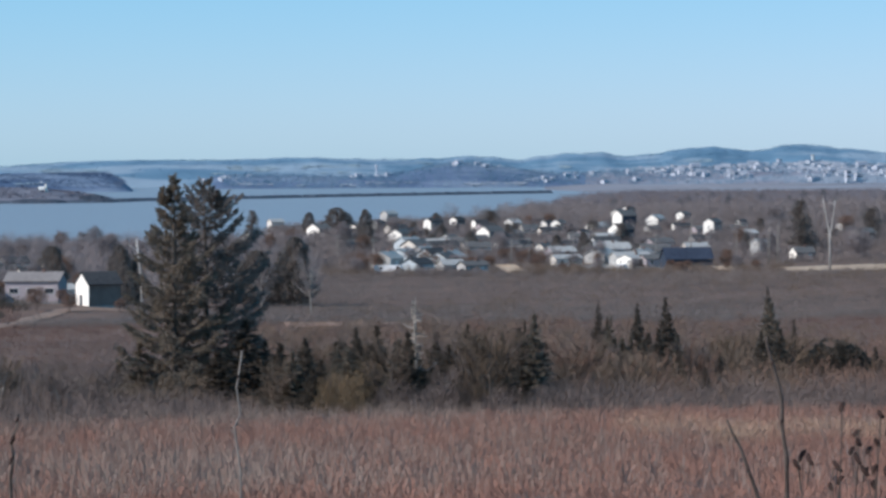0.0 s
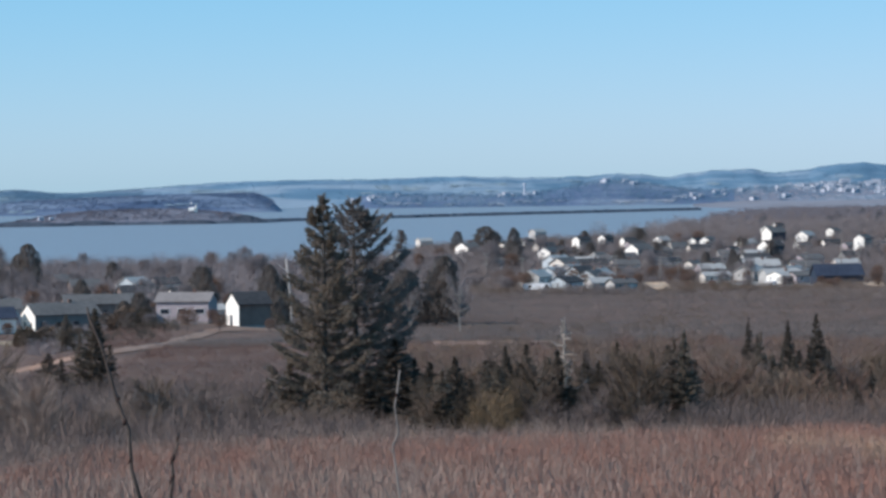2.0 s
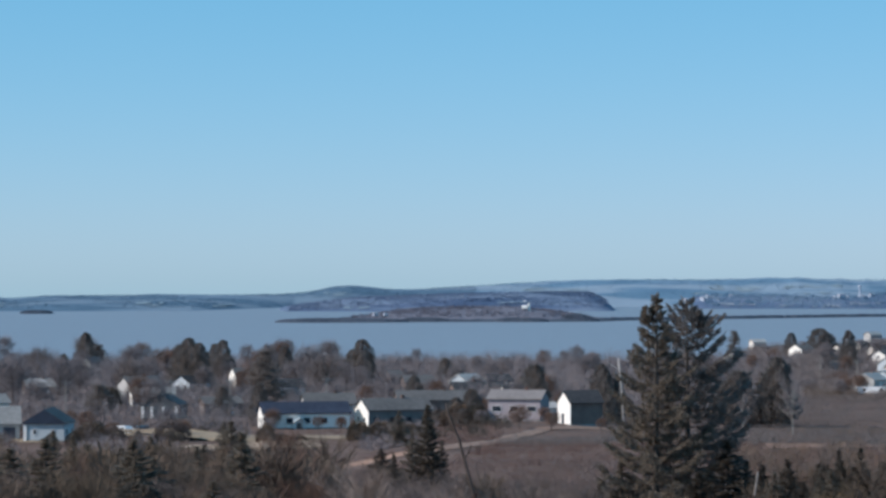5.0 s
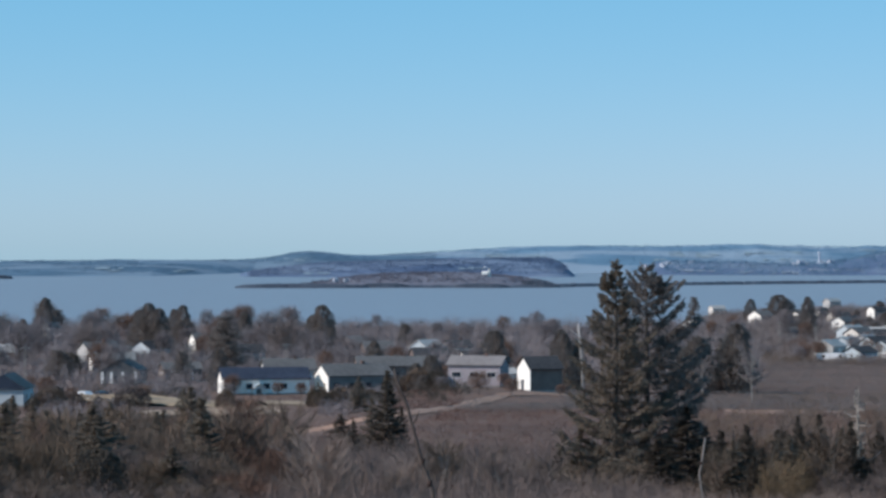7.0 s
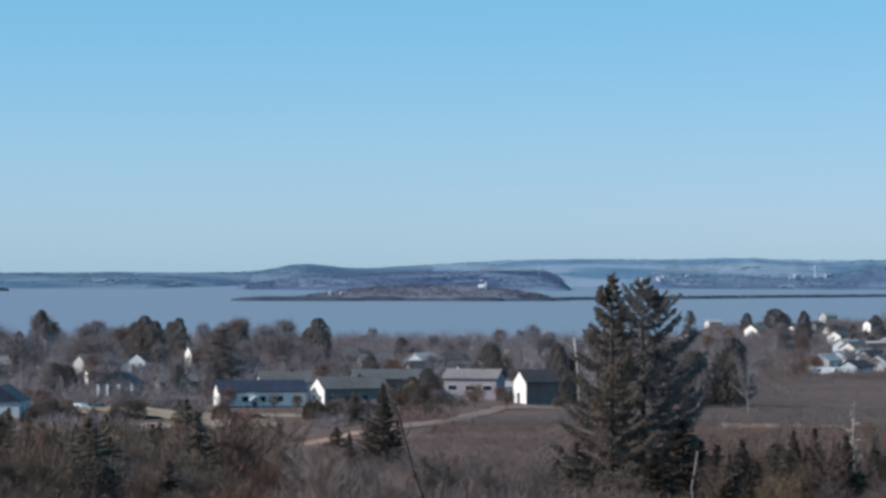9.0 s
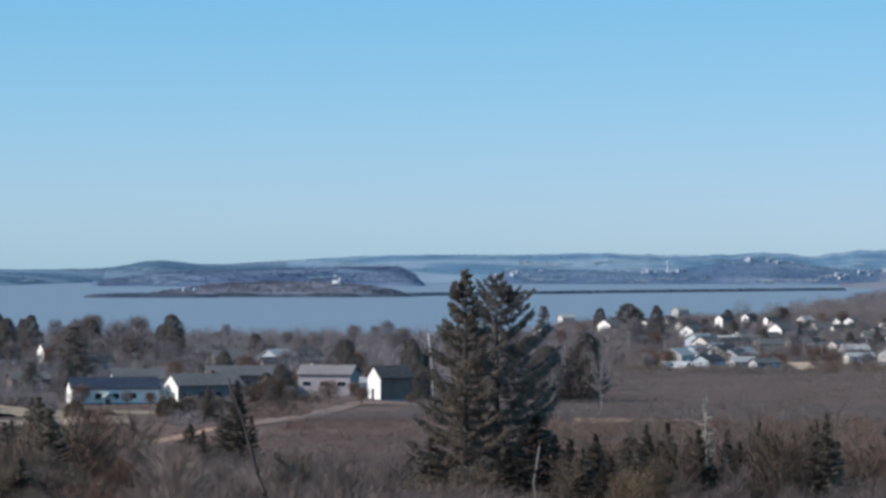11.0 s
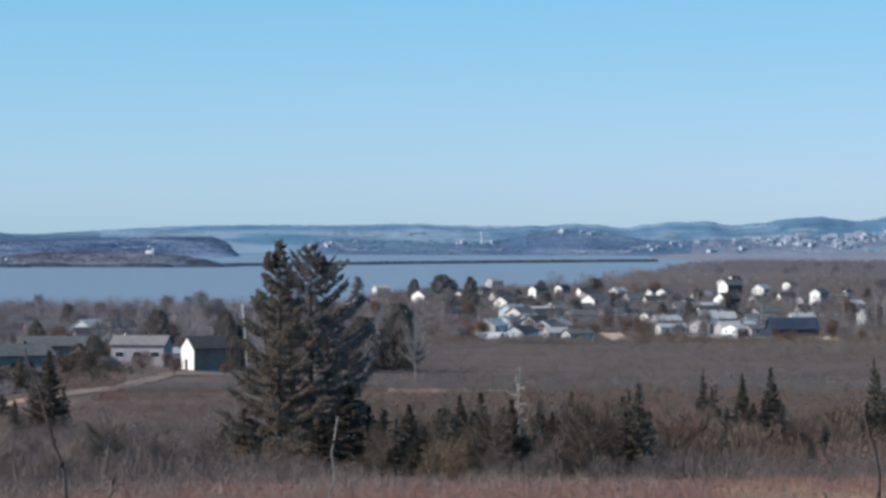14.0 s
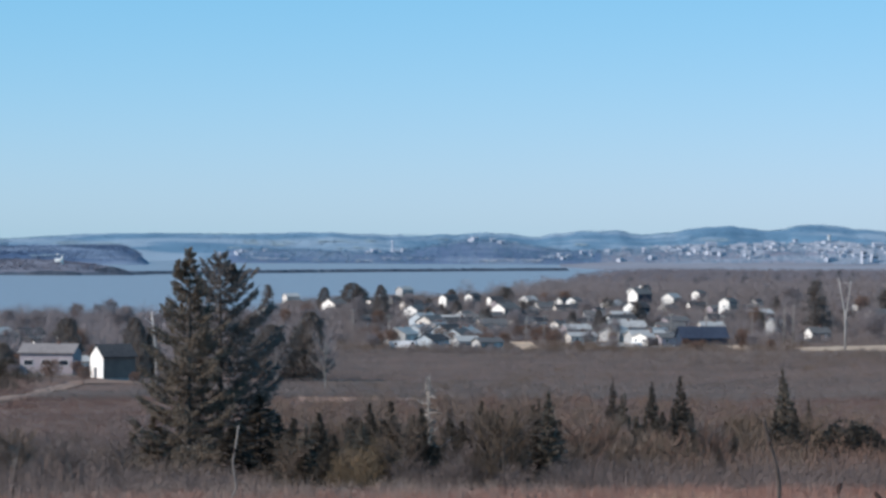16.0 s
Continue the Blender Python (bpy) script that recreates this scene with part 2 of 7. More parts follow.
def box(x0, x1, y0, y1, z0, z1):
    v = np.array([(x, y, z) for z in (z0, z1) for y in (y0, y1) for x in (x0, x1)], float)
    f = [(0, 2, 3, 1), (4, 5, 7, 6), (0, 1, 5, 4), (2, 6, 7, 3), (0, 4, 6, 2), (1, 3, 7, 5)]
    return v, np.array(f)


def tube(points, radii, sides=6):
    """A bent round bar through points, with a radius at each, closed at both ends."""
    p = np.asarray(points, float)
    t = np.gradient(p, axis=0)
    t /= np.linalg.norm(t, axis=1)[:, None] + 1e-9
    ref = np.where(np.abs(t[:, 2:3]) > 0.9, np.array([[1.0, 0, 0]]), np.array([[0, 0, 1.0]]))
    a = np.cross(t, ref)
    a /= np.linalg.norm(a, axis=1)[:, None] + 1e-9
    b = np.cross(t, a)
    ang = np.arange(sides) * 2 * np.pi / sides
    ring = np.cos(ang)[None, :, None] * a[:, None] + np.sin(ang)[None, :, None] * b[:, None]
    v = (p[:, None] + ring * np.asarray(radii, float)[:, None, None]).reshape(-1, 3)
    f = [(i * sides + j, i * sides + (j + 1) % sides, (i + 1) * sides + (j + 1) % sides, (i + 1) * sides + j)
         for i in range(len(p) - 1) for j in range(sides)]
    v = np.concatenate([v, p[:1], p[-1:]])
    n, last = len(p) * sides, (len(p) - 1) * sides
    for j in range(0, sides, 2):
        f.append((n, (j + 2) % sides, j + 1, j))
        f.append((n + 1, last + j, last + j + 1, last + (j + 2) % sides))
    return v, np.array(f)


def blades(base, height, width, lean, r=rng):
    """Upright pointed blades: one thin triangle each."""
    n = len(base)
    ang = r.uniform(0, 6.28, n)
    side = np.stack([np.cos(ang), np.sin(ang), np.zeros(n)], 1) * (width / 2)[:, None]
    tip = base + np.concatenate([lean, height[:, None]], 1)
    v = np.stack([base - side, base + side, tip], 1).reshape(-1, 3)
    return v, np.arange(3 * n).reshape(-1, 3)


def sprays(start, way, length, width, r=rng):
    """Flat leaf-shaped sprays: one four-cornered face each, from start along way."""
    n = len(start)
    way = way / (np.linalg.norm(way, axis=1)[:, None] + 1e-9)
    rand = r.normal(size=(n, 3))
    side = np.cross(way, rand)
    side /= np.linalg.norm(side, axis=1)[:, None] + 1e-9
    side *= (width / 2)[:, None]
    mid = start + way * (length * 0.45)[:, None]
    v = np.stack([start, mid - side, start + way * length[:, None], mid + side], 1).reshape(-1, 3)
    return v, np.arange(4 * n).reshape(-1, 4)


def part(name, me, parent, label="", mat=None):
    """One mesh object under a thing or under a part."""
    ob = new(name, me)
    ob.parent = parent
    if mat:
        ob.material_slots[0].link = "OBJECT"
        ob.material_slots[0].material = M[mat]
    return tagged(ob, label)


def empty(name, m, label, category, group="", kind=""):
    ob = new(name)
    ob.empty_display_size = 0.5
    ob.matrix_world = m
    return tagged(ob, label, category, group, kind)


# ---- the lie of the land ----
RADII = [0, 25, 50, 75, 115, 160, 250, 400, 520, 630, 760, 900, 1100, 1300, 1500, 1800, 2400, 3400]
DROP = [1.7, 3.2, 5.6, 7.7, 9.9, 13.4, 17.6, 22.4, 28.4, 31.4, 32.4, 33.4, 34.5, 35.4, 36.0, 36.6, 37.3, 38]


def shore(az):
    """How far off the near shore lies, by bearing."""
    return 1330 + 420 / (1 + np.exp(-(az - 1.5) * 1.3)) + 1750 / (1 + np.exp(-(az - 6.75) * 2.0))


def land(az, d):
    """Height of the ground."""
    az, d = np.asarray(az, float), np.asarray(d, float)
    z = EYE - np.interp(d, RADII, DROP) + 10 * np.exp(-((az - 19) / 5.0) ** 2 - ((d - 680) / 230) ** 2)
    z = z + 2.0 * np.exp(-((az + 2.9) / 1.5) ** 2 - ((d - 612) / 60) ** 2)
    z = z + 4.0 / (1 + np.exp(-np.clip((az - 14.1) / 0.28, -50, 50))) * np.exp(-((d - 680) / 130) ** 2)
    shelf = np.interp(d, [250, 330, 400, 450, 500, 560, 600], [0, 2, 3.5, 3, 1.6, 0.4, 0])
    z = z - shelf / (1 + np.exp(np.clip((az + 5.8) / 0.5, -50, 50)))
    return z - np.clip((d - shore(az)) / 60, 0, 1) * 12


def xy(az, d):
    a = np.radians(az)
    return np.stack([d * np.sin(a), d * np.cos(a)], -1)


def xyz(az, d, up=0.0):
    """A point on the ground at that bearing and distance, raised by up."""
    p = xy(az, d)
    return np.concatenate([p, (land(az, d) + up)[..., None]], -1)


def spot(az, d, up=0.0):
    return xyz(np.float64(az), np.float64(d), up)


def polar_sheet(azs, ds, up):
    """A sheet over the land on a grid of bearings and distances; up is a height or a function of both."""
    A, D = np.meshgrid(azs, ds, indexing="ij")
    lift = up(A, D) if callable(up) else land(A, D) + up
    v = np.concatenate([xy(A, D), lift[..., None]], -1).reshape(-1, 3)
    na, nd = A.shape
    i = np.arange(na * nd).reshape(na, nd)
    f = np.stack([i[:-1, :-1], i[1:, :-1], i[1:, 1:], i[:-1, 1:]], -1).reshape(-1, 4)
    return v, f[:, ::-1]


ground_az = np.concatenate([np.arange(-180, -24, 6.0), np.arange(-24, 26, 0.5), np.arange(30, 181, 6.0)])
ground_d = np.concatenate([np.geomspace(0.01, 1, 3), np.geomspace(2, 115, 40), np.linspace(122, 400, 40), np.linspace(410, 1300, 70), np.linspace(1320, 4900, 60)])
gv, gf = polar_sheet(ground_az, ground_d, 0.0)
tagged(new("ground", np_mesh("ground", gv, gf, "soil", True)), "brown hillside falling towards a low shore", "ground", kind="structure")

# sea, one round sheet
ring = np.arange(0, 360, 3.0)
sv = np.concatenate([[(0, 0, 0)], np.concatenate([xy(ring, np.full(120, 4990.0)), np.zeros((120, 1))], 1)])
sf = np.array([(0, 1 + (i + 1) % 120, 1 + i) for i in range(120)])
tagged(new("water", np_mesh("water", sv, sf, "sea")), "calm blue-grey sea water of the bay", "sea", kind="structure")


CLEARINGS = []


def strip(name, mat, points, width, label, up=0.12, bank=0.0):
    """A band of bare ground laid along bearings and distances; bank tilts its far edge up towards the viewer."""
    pts = np.array(points, float)
    CLEARINGS.append((pts, width))
    t = np.linspace(0, len(pts) - 1, 14 * len(pts))
    az = np.interp(t, np.arange(len(pts)), pts[:, 0])
    d = np.interp(t, np.arange(len(pts)), pts[:, 1])
    p = xy(az, d)
    for k in range(30):  # round the bends
        p[1:-1] = (p[:-2] + 2 * p[1:-1] + p[2:]) / 4
    way = np.gradient(p, axis=0)
    side = np.stack([-way[:, 1], way[:, 0]], 1) / np.linalg.norm(way, axis=1)[:, None]
    rows = []
    edge = np.random.default_rng(len(CLEARINGS))
    for k in (-1, -0.5, 0, 0.5, 1):
        w = width / 2 * k * (0.8 + 0.16 * np.sin(t * 7.3 + k) + 0.12 * np.sin(t * 17 + 2 * k) + edge.normal(0, 0.1, len(t))) * np.sin(np.linspace(0.08, 0.92, len(t)) * np.pi) ** 0.4
        q = p + side * w[:, None]
        dist, bear = np.hypot(q[:, 0], q[:, 1]), np.degrees(np.arctan2(q[:, 0], q[:, 1]))
        rows.append(np.concatenate([q, (land(bear, dist) + up * (0.75 + 0.25 * k) + bank * (k + 1) / 2)[:, None]], 1))
    v = np.stack(rows, 1)
    na, nd = v.shape[:2]
    i = np.arange(na * nd).reshape(na, nd)
    f = np.stack([i[:-1, :-1], i[:-1, 1:], i[1:, 1:], i[1:, :-1]], -1).reshape(-1, 4)
    tagged(new(name, np_mesh(name, v.reshape(-1, 3), f, mat, True)), label, name.replace("_", " "), kind="structure")


strip("dirt_track", "track", [(-8.4, 330), (-6.8, 400), (-5.6, 395), (-4.5, 392), (-3.9, 440), (-3.45, 528), (-2.6, 572), (-2.0, 580), (-1.5, 586)], 3.6, "pale sandy track through reddish heath", 0.25, 0.35)
CLEARINGS.append((CLEARINGS[0][0], 46))  # growth kept off a wider band so the viewer sees the track
strip("sand_bank", "track", [(1.55, 394), (1.8, 394), (2.15, 396)], 9, "bare strip of pale sand in heath", 0.3, 0.35)
strip("sand_bank", "track", [(2.15, 396), (2.6, 398), (3.2, 401)], 8, "fading strip of pale sand in heath", 0.3, 0.3)
strip("sand_bank", "track", [(3.3, 421), (3.9, 429), (4.6, 440)], 14, "bare strip of pale ground in heath", 0.3)
strip("sand_bank", "sand", [(11.2, 862), (12.4, 868), (13.2, 850), (13.9, 818)], 26, "pale sandy yard beside a shrubby field", 0.4, 0.6)
strip("sand_bank", "track", [(13.55, 394), (13.8, 396), (14.0, 398)], 7, "bare strip of pale sand in heath", 0.3, 0.35)
strip("sand_bank", "track", [(14.95, 414), (15.2, 416), (15.45, 418)], 2.5, "narrow bare strip of sand in heath", 0.3, 0.1)
strip("lawn", "lawn", [(-9.75, 560), (-9.25, 566), (-8.7, 572)], 54, "straw-coloured winter lawn", 0.25, 1.2)
strip("lawn", "lawn", [(-7.4, 566), (-6.9, 570), (-6.45, 576)], 30, "straw-coloured winter lawn below a bungalow", 0.2, -0.1)
strip("lawn", "lawn", [(-12.9, 560), (-12.3, 561), (-11.95, 558)], 22, "straw-coloured winter lawn", 0.25)
strip("yard", "lawn", [(-11.1, 590), (-10.6, 594), (-10.1, 596)], 40, "bare tan yard between houses", 0.25, 0.5)
strip("path", "sand", [(-9.6, 520), (-9.2, 524), (-8.9, 526)], 8, "pale gravel path below a lawn", 0.3, 0.4)
strip("path", "sand", [(-8.4, 521), (-7.75, 524), (-7.1, 531)], 12, "pale gravel path before a bungalow", 0.35, 0.8)


strip("yard", "sand", [(9.85, 880), (10.05, 882), (10.3, 884)], 22, "pale sandy lot beside a dark hall", 0.4, 0.7)
strip("yard", "sand", [(5.75, 872), (5.95, 874), (6.15, 876)], 14, "small heap of pale sand at the edge of town", 0.5, 1.6)
strip("yard", "concrete", [(3.2, 930), (4.0, 935), (5.0, 930)], 70, "pale gravel yards between low houses", 0.3)
strip("yard", "concrete", [(7.3, 925), (8.2, 915), (8.9, 905)], 40, "pale gravel yard before a workshop", 0.3)


# ---- far hills, headland and islands ----
def hump(az, centre, half_width, height):
    return height * np.exp(-((az - centre) / half_width) ** 2)


def wobble(az, seed, size, amount):
    r = np.random.default_rng(seed)
    out = np.zeros_like(az)
    for k in range(5):
        out += np.sin(az * (2.1 ** k) / size + r.uniform(0, 6.3)) * amount / (1.7 ** k)
    return out


def slope_shape(t):
    """How a hillside climbs from its foot (0) to its crest (1)."""
    return np.minimum(1, np.sin(np.minimum(np.asarray(t) * 1.25, 1) * np.pi / 2) ** 0.8)


def ridge(name, mat, azs, near, far, crest, label, seed, rough, rows=14):
    """A wooded ridge between two distances, whose crest has the given height by bearing."""
    t = np.linspace(0, 1, rows)
    A, T = np.meshgrid(azs, t, indexing="ij")
    top = crest(A)
    shape = slope_shape(T)
    Z = -2 + (top + 2) * shape + wobble(A + T * 3, seed, 0.6, rough) * shape
    first = near(A) if callable(near) else near
    v = np.concatenate([xy(A, first + (far - first) * T), Z[..., None]], -1).reshape(-1, 3)
    na, nd = A.shape
    i = np.arange(na * nd).reshape(na, nd)
    f = np.stack([i[:-1, :-1], i[1:, :-1], i[1:, 1:], i[:-1, 1:]], -1).reshape(-1, 4)[:, ::-1]
    return tagged(new(name, np_mesh(name, v, f, mat, True)), label, "hills", kind="structure")


def hill_field(az0, az1, z0, z1, near, far, crest, mat="far_field", label="pale open fields on a far hillside", lift=0.9):
    """A patchwork of small cleared fields with ragged edges on a ridge, between two bearings and two heights."""
    r = np.random.default_rng(int(az0 * 10) + 500)
    pieces = []
    for k in range(max(4, int((az1 - az0) * (z1 - z0) * 2.2))):
        long = r.uniform(0.08, 0.34)
        left, low = r.uniform(az0, max(az0 + 0.02, az1 - long)), r.uniform(z0, z1)
        azs = np.linspace(left, left + long, 12)
        A, U = np.meshgrid(azs, np.linspace(0, 1, 3), indexing="ij")
        taper = np.sin(np.linspace(0.05, 0.95, 12) * np.pi)[:, None] ** 0.5
        Z = low + r.uniform(-3, 3) * (A - left) + (2 * U - 1) * r.uniform(0.25, 0.8) * taper + r.normal(0, 0.22, A.shape)
        share = np.clip((Z + 2) / (crest(A) + 2), 0.02, 0.97)
        T = np.arcsin(share ** 1.25) / (np.pi / 2) / 1.25
        first = near(A) if callable(near) else near
        v = np.concatenate([xy(A, first + (far - first) * T), (Z + lift)[..., None]], -1).reshape(-1, 3)
        i = np.arange(A.size).reshape(A.shape)
        pieces.append((v, np.stack([i[:-1, :-1], i[1:, :-1], i[1:, 1:], i[:-1, 1:]], -1).reshape(-1, 4)[:, ::-1]))
    tagged(new("far_field", np_mesh("far_field", *join(pieces), mat, True)), label, "field", kind="structure")


def back_crest(a):
    base = 17 + 24 / (1 + np.exp(-(a + 4.5) * 0.9)) - 4 / (1 + np.exp(-(a - 13.2) * 4))
    return (base + hump(a, -6.5, 0.68, 11) + hump(a, -1.2, 1.6, 1.5) + hump(a, 1.9, 0.8, 3) + hump(a, 5.2, 0.45, 4)
            + hump(a, 7.2, 0.7, 8) + hump(a, 9.6, 0.95, 15) + hump(a, 11.5, 1.1, 17) + hump(a, 15.2, 0.8, 8)
            + hump(a, -13.0, 0.5, -5) + hump(a, 6.12, 0.28, -3.5) + hump(a, 7.7, 0.32, 3.5) + hump(a, 10.58, 0.28, -4) + hump(a, 11.49, 0.4, 3) + hump(a, 12.89, 0.9, 6)
            + (0.6 * np.sin(a * 9.1) + 0.4 * np.sin(a * 14.7 + 1)) * np.clip(a / 3, 0.2, 1))


def front_crest(a):
    return (8 + hump(a, 5.05, 1.25, 24) + hump(a, 1.0, 2.2, 9) + 14 / (1 + np.exp(-(a - 7.0) * 1.2)) + hump(a, 11.5, 2.5, 6)
            + hump(a, -10, 2.4, 4))


ridge("far_hills", "hazy_woods", np.arange(-4.0, 26, 0.04), 4560, 4900, back_crest, "long blue wooded hills along the skyline", 3, 1.1)


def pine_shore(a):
    """How far off the shore below the dark left hills lies, by bearing."""
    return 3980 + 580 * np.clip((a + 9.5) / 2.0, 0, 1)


ridge("far_hills", "hazy_woods_dark", np.arange(-24, -3.96, 0.04), pine_shore, 4900, back_crest, "low dark wooded hills across the bay", 3, 1.1, 22)
ridge("far_slopes", "hazy_shore", np.arange(7.4, 26, 0.04), 4250, 4600, front_crest, "grey-blue slopes behind the bay dotted with houses", 5, 0.8)
ridge("far_slopes", "hazy_headland_woods", np.arange(0.2, 7.41, 0.04), 4250, 4600, front_crest, "dark wooded slopes behind the bay", 5, 0.8)
ridge("far_flats", "hazy_flat", np.arange(6.6, 26, 0.05), 3450, 4300, lambda a: 3.2 * np.clip((a - 6.6) / 1.2, 0, 1) + 0.6, "low grey flats below the far town", 6, 0.5)
def headland_crest(a):
    ends = np.clip((a + 7.8) / 1.5, 0, 1) ** 0.6 * np.sin(np.clip((-1.32 - a) / 0.6, 0, 1) * 1.5708) ** 0.9
    return 23.5 * ends * (1 - 0.4 / (1 + np.exp((a + 5.4) * 1.1)))


ridge("headland", "hazy_headland_woods", np.arange(-7.8, -1.3, 0.03), 3900, 4150, headland_crest, "dark wooded headland ending in a bluff", 7, 1.0)


def islet(name, centre, dist, half, depth, height, label, mat="hazy_turf", skew=0.0, rough=0.25):
    """An island: turf above, a skirt of dark rock at the water."""
    root = empty(name, Matrix.Translation((*xy(np.float64(centre), np.float64(dist)), 0)) @ Matrix.Rotation(-radians(centre), 4, "Z"), label, "island", kind="structure")
    xs, ys = np.linspace(-1, 1, 150), np.linspace(-1, 1, 17)
    X, Y = np.meshgrid(xs, ys, indexing="ij")
    edge = np.clip(1 - np.abs(X) ** 2.2 - np.abs(Y) ** 2, 0, 1)
    lift = np.clip(0.55 + skew * X + wobble(X * 2 + Y * 0.7, 9, 0.8, 0.06) + 0.05 * np.sin(Y * 4 + X * 9), 0.08, 1.3)
    Z = height * edge ** 0.9 * lift + rng.normal(0, rough, X.shape) * (edge > 0.02) - 0.6
    for nm, mt, grow, zz in (("turf", mat, 1.0, Z), ("rock_skirt", "rock", 1.05, 4.6 * edge ** 0.3 - 0.4 + rng.normal(0, 0.35, X.shape) * (edge > 0))):
        v = np.stack([X * half * grow, Y * depth * grow, zz], -1).reshape(-1, 3)
        i = np.arange(X.size).reshape(X.shape)
        f = np.stack([i[:-1, :-1], i[1:, :-1], i[1:, 1:], i[:-1, 1:]], -1).reshape(-1, 4)
        part(nm, np_mesh(nm, v, f, mt, True), root)
    return root


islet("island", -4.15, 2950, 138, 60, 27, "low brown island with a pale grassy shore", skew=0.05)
islet("island_bluff", -3.14, 2893, 26, 10, 9, "pale bare bluff on the shore of the island", "hazy_flat", 0.0, 0.4)
islet("island_bluff", -5.0, 2896, 24, 8, 5, "pale bare bank on the shore of the island", "hazy_flat", 0.0, 0.4)
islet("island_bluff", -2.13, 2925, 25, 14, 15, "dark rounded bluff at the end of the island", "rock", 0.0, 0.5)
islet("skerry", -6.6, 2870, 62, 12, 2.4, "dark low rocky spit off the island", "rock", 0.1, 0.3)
islet("skerry", -14.9, 3600, 78, 14, 7, "low dark islet in the bay", "hazy_turf", 0.0, 0.4)
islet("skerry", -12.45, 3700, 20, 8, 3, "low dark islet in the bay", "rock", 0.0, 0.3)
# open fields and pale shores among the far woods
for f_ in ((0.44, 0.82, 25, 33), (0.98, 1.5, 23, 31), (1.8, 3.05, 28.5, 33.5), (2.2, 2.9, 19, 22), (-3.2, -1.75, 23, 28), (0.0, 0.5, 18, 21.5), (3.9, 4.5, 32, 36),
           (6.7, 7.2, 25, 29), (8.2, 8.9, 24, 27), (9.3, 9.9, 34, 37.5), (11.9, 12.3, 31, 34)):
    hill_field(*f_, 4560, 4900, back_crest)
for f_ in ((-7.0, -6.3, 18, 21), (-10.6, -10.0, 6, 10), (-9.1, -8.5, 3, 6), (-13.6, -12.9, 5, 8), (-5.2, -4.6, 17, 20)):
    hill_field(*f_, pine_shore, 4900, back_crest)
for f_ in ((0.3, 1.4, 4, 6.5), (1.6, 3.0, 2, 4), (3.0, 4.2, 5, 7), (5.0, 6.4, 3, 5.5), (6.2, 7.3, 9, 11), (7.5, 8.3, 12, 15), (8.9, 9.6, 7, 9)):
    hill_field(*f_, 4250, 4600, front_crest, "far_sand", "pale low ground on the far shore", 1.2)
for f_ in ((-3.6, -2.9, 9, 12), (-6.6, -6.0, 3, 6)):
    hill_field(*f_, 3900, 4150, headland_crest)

# breakwater of dumped rock between island and mainland
bt = np.linspace(0, 1, 420)
baz, bd = -1.9 + 8.6 * bt, 2950 + 560 * bt
bp_ = xy(baz, bd)
prof = np.array([(-9, -1.5), (-5, 1.2), (-2.2, 3.0), (2.2, 3.0), (5, 1.2), (9, -1.5)])
bdir = np.gradient(bp_, axis=0)
bdir /= np.linalg.norm(bdir, axis=1)[:, None]
bside = np.stack([-bdir[:, 1], bdir[:, 0]], 1)
bv = np.concatenate([bp_[:, None] + bside[:, None] * prof[None, :, :1], np.broadcast_to(prof[None, :, 1:], (420, 6, 1))], -1)
bv = bv + rng.normal(0, 0.35, bv.shape)
bi = np.arange(420 * 6).reshape(420, 6)
bf = np.stack([bi[:-1, :-1], bi[:-1, 1:], bi[1:, 1:], bi[1:, :-1]], -1).reshape(-1, 4)
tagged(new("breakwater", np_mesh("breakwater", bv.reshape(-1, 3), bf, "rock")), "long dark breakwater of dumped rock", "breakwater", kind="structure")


# ---- buildings ----
def gable_walls(length, width, wall, rise):
    """Walls of a house with its ridge along x: one closed prism with pointed ends."""
    x, y = length / 2, width / 2
    v = [(-x, -y, 0), (x, -y, 0), (x, y, 0), (-x, y, 0), (-x, -y, wall), (x, -y, wall), (x, y, wall), (-x, y, wall),
         (-x, 0, wall + rise), (x, 0, wall + rise)]
    bm = bmesh.new()
    vs = [bm.verts.new(p) for p in v]
    for f in ((0, 1, 5, 4), (2, 3, 7, 6), (1, 2, 6, 9, 5), (3, 0, 4, 8, 7), (4, 5, 9, 8), (6, 7, 8, 9), (3, 2, 1, 0)):
        bm.faces.new([vs[i] for i in f])
    me = bpy.data.meshes.new("wall")
    bm.to_mesh(me)
    bm.free()
    return me


def roof_slabs(length, width, wall, rise, over=0.4, thick=0.18):
    """Two roof slabs meeting in a ridge, with eaves and verges."""
    x, run = length / 2 + over, width / 2 + over
    slope = rise / (width / 2)
    low, top = wall - over * slope + 0.03, wall + rise + 0.03
    v, f = [], []
    for s in (-1, 1):
        k = len(v)
        for xx in (-x, x):
            v += [(xx, s * run, low), (xx, 0, top), (xx, 0, top + thick), (xx, s * run, low + thick)]
        f += [(k, k + 1, k + 2, k + 3), (k + 4, k + 7, k + 6, k + 5), (k, k + 4, k + 5, k + 1), (k + 3, k + 2, k + 6, k + 7), (k, k + 3, k + 7, k + 4)]
    return np.array(v, float), np.array(f)


WINDOWS = {}


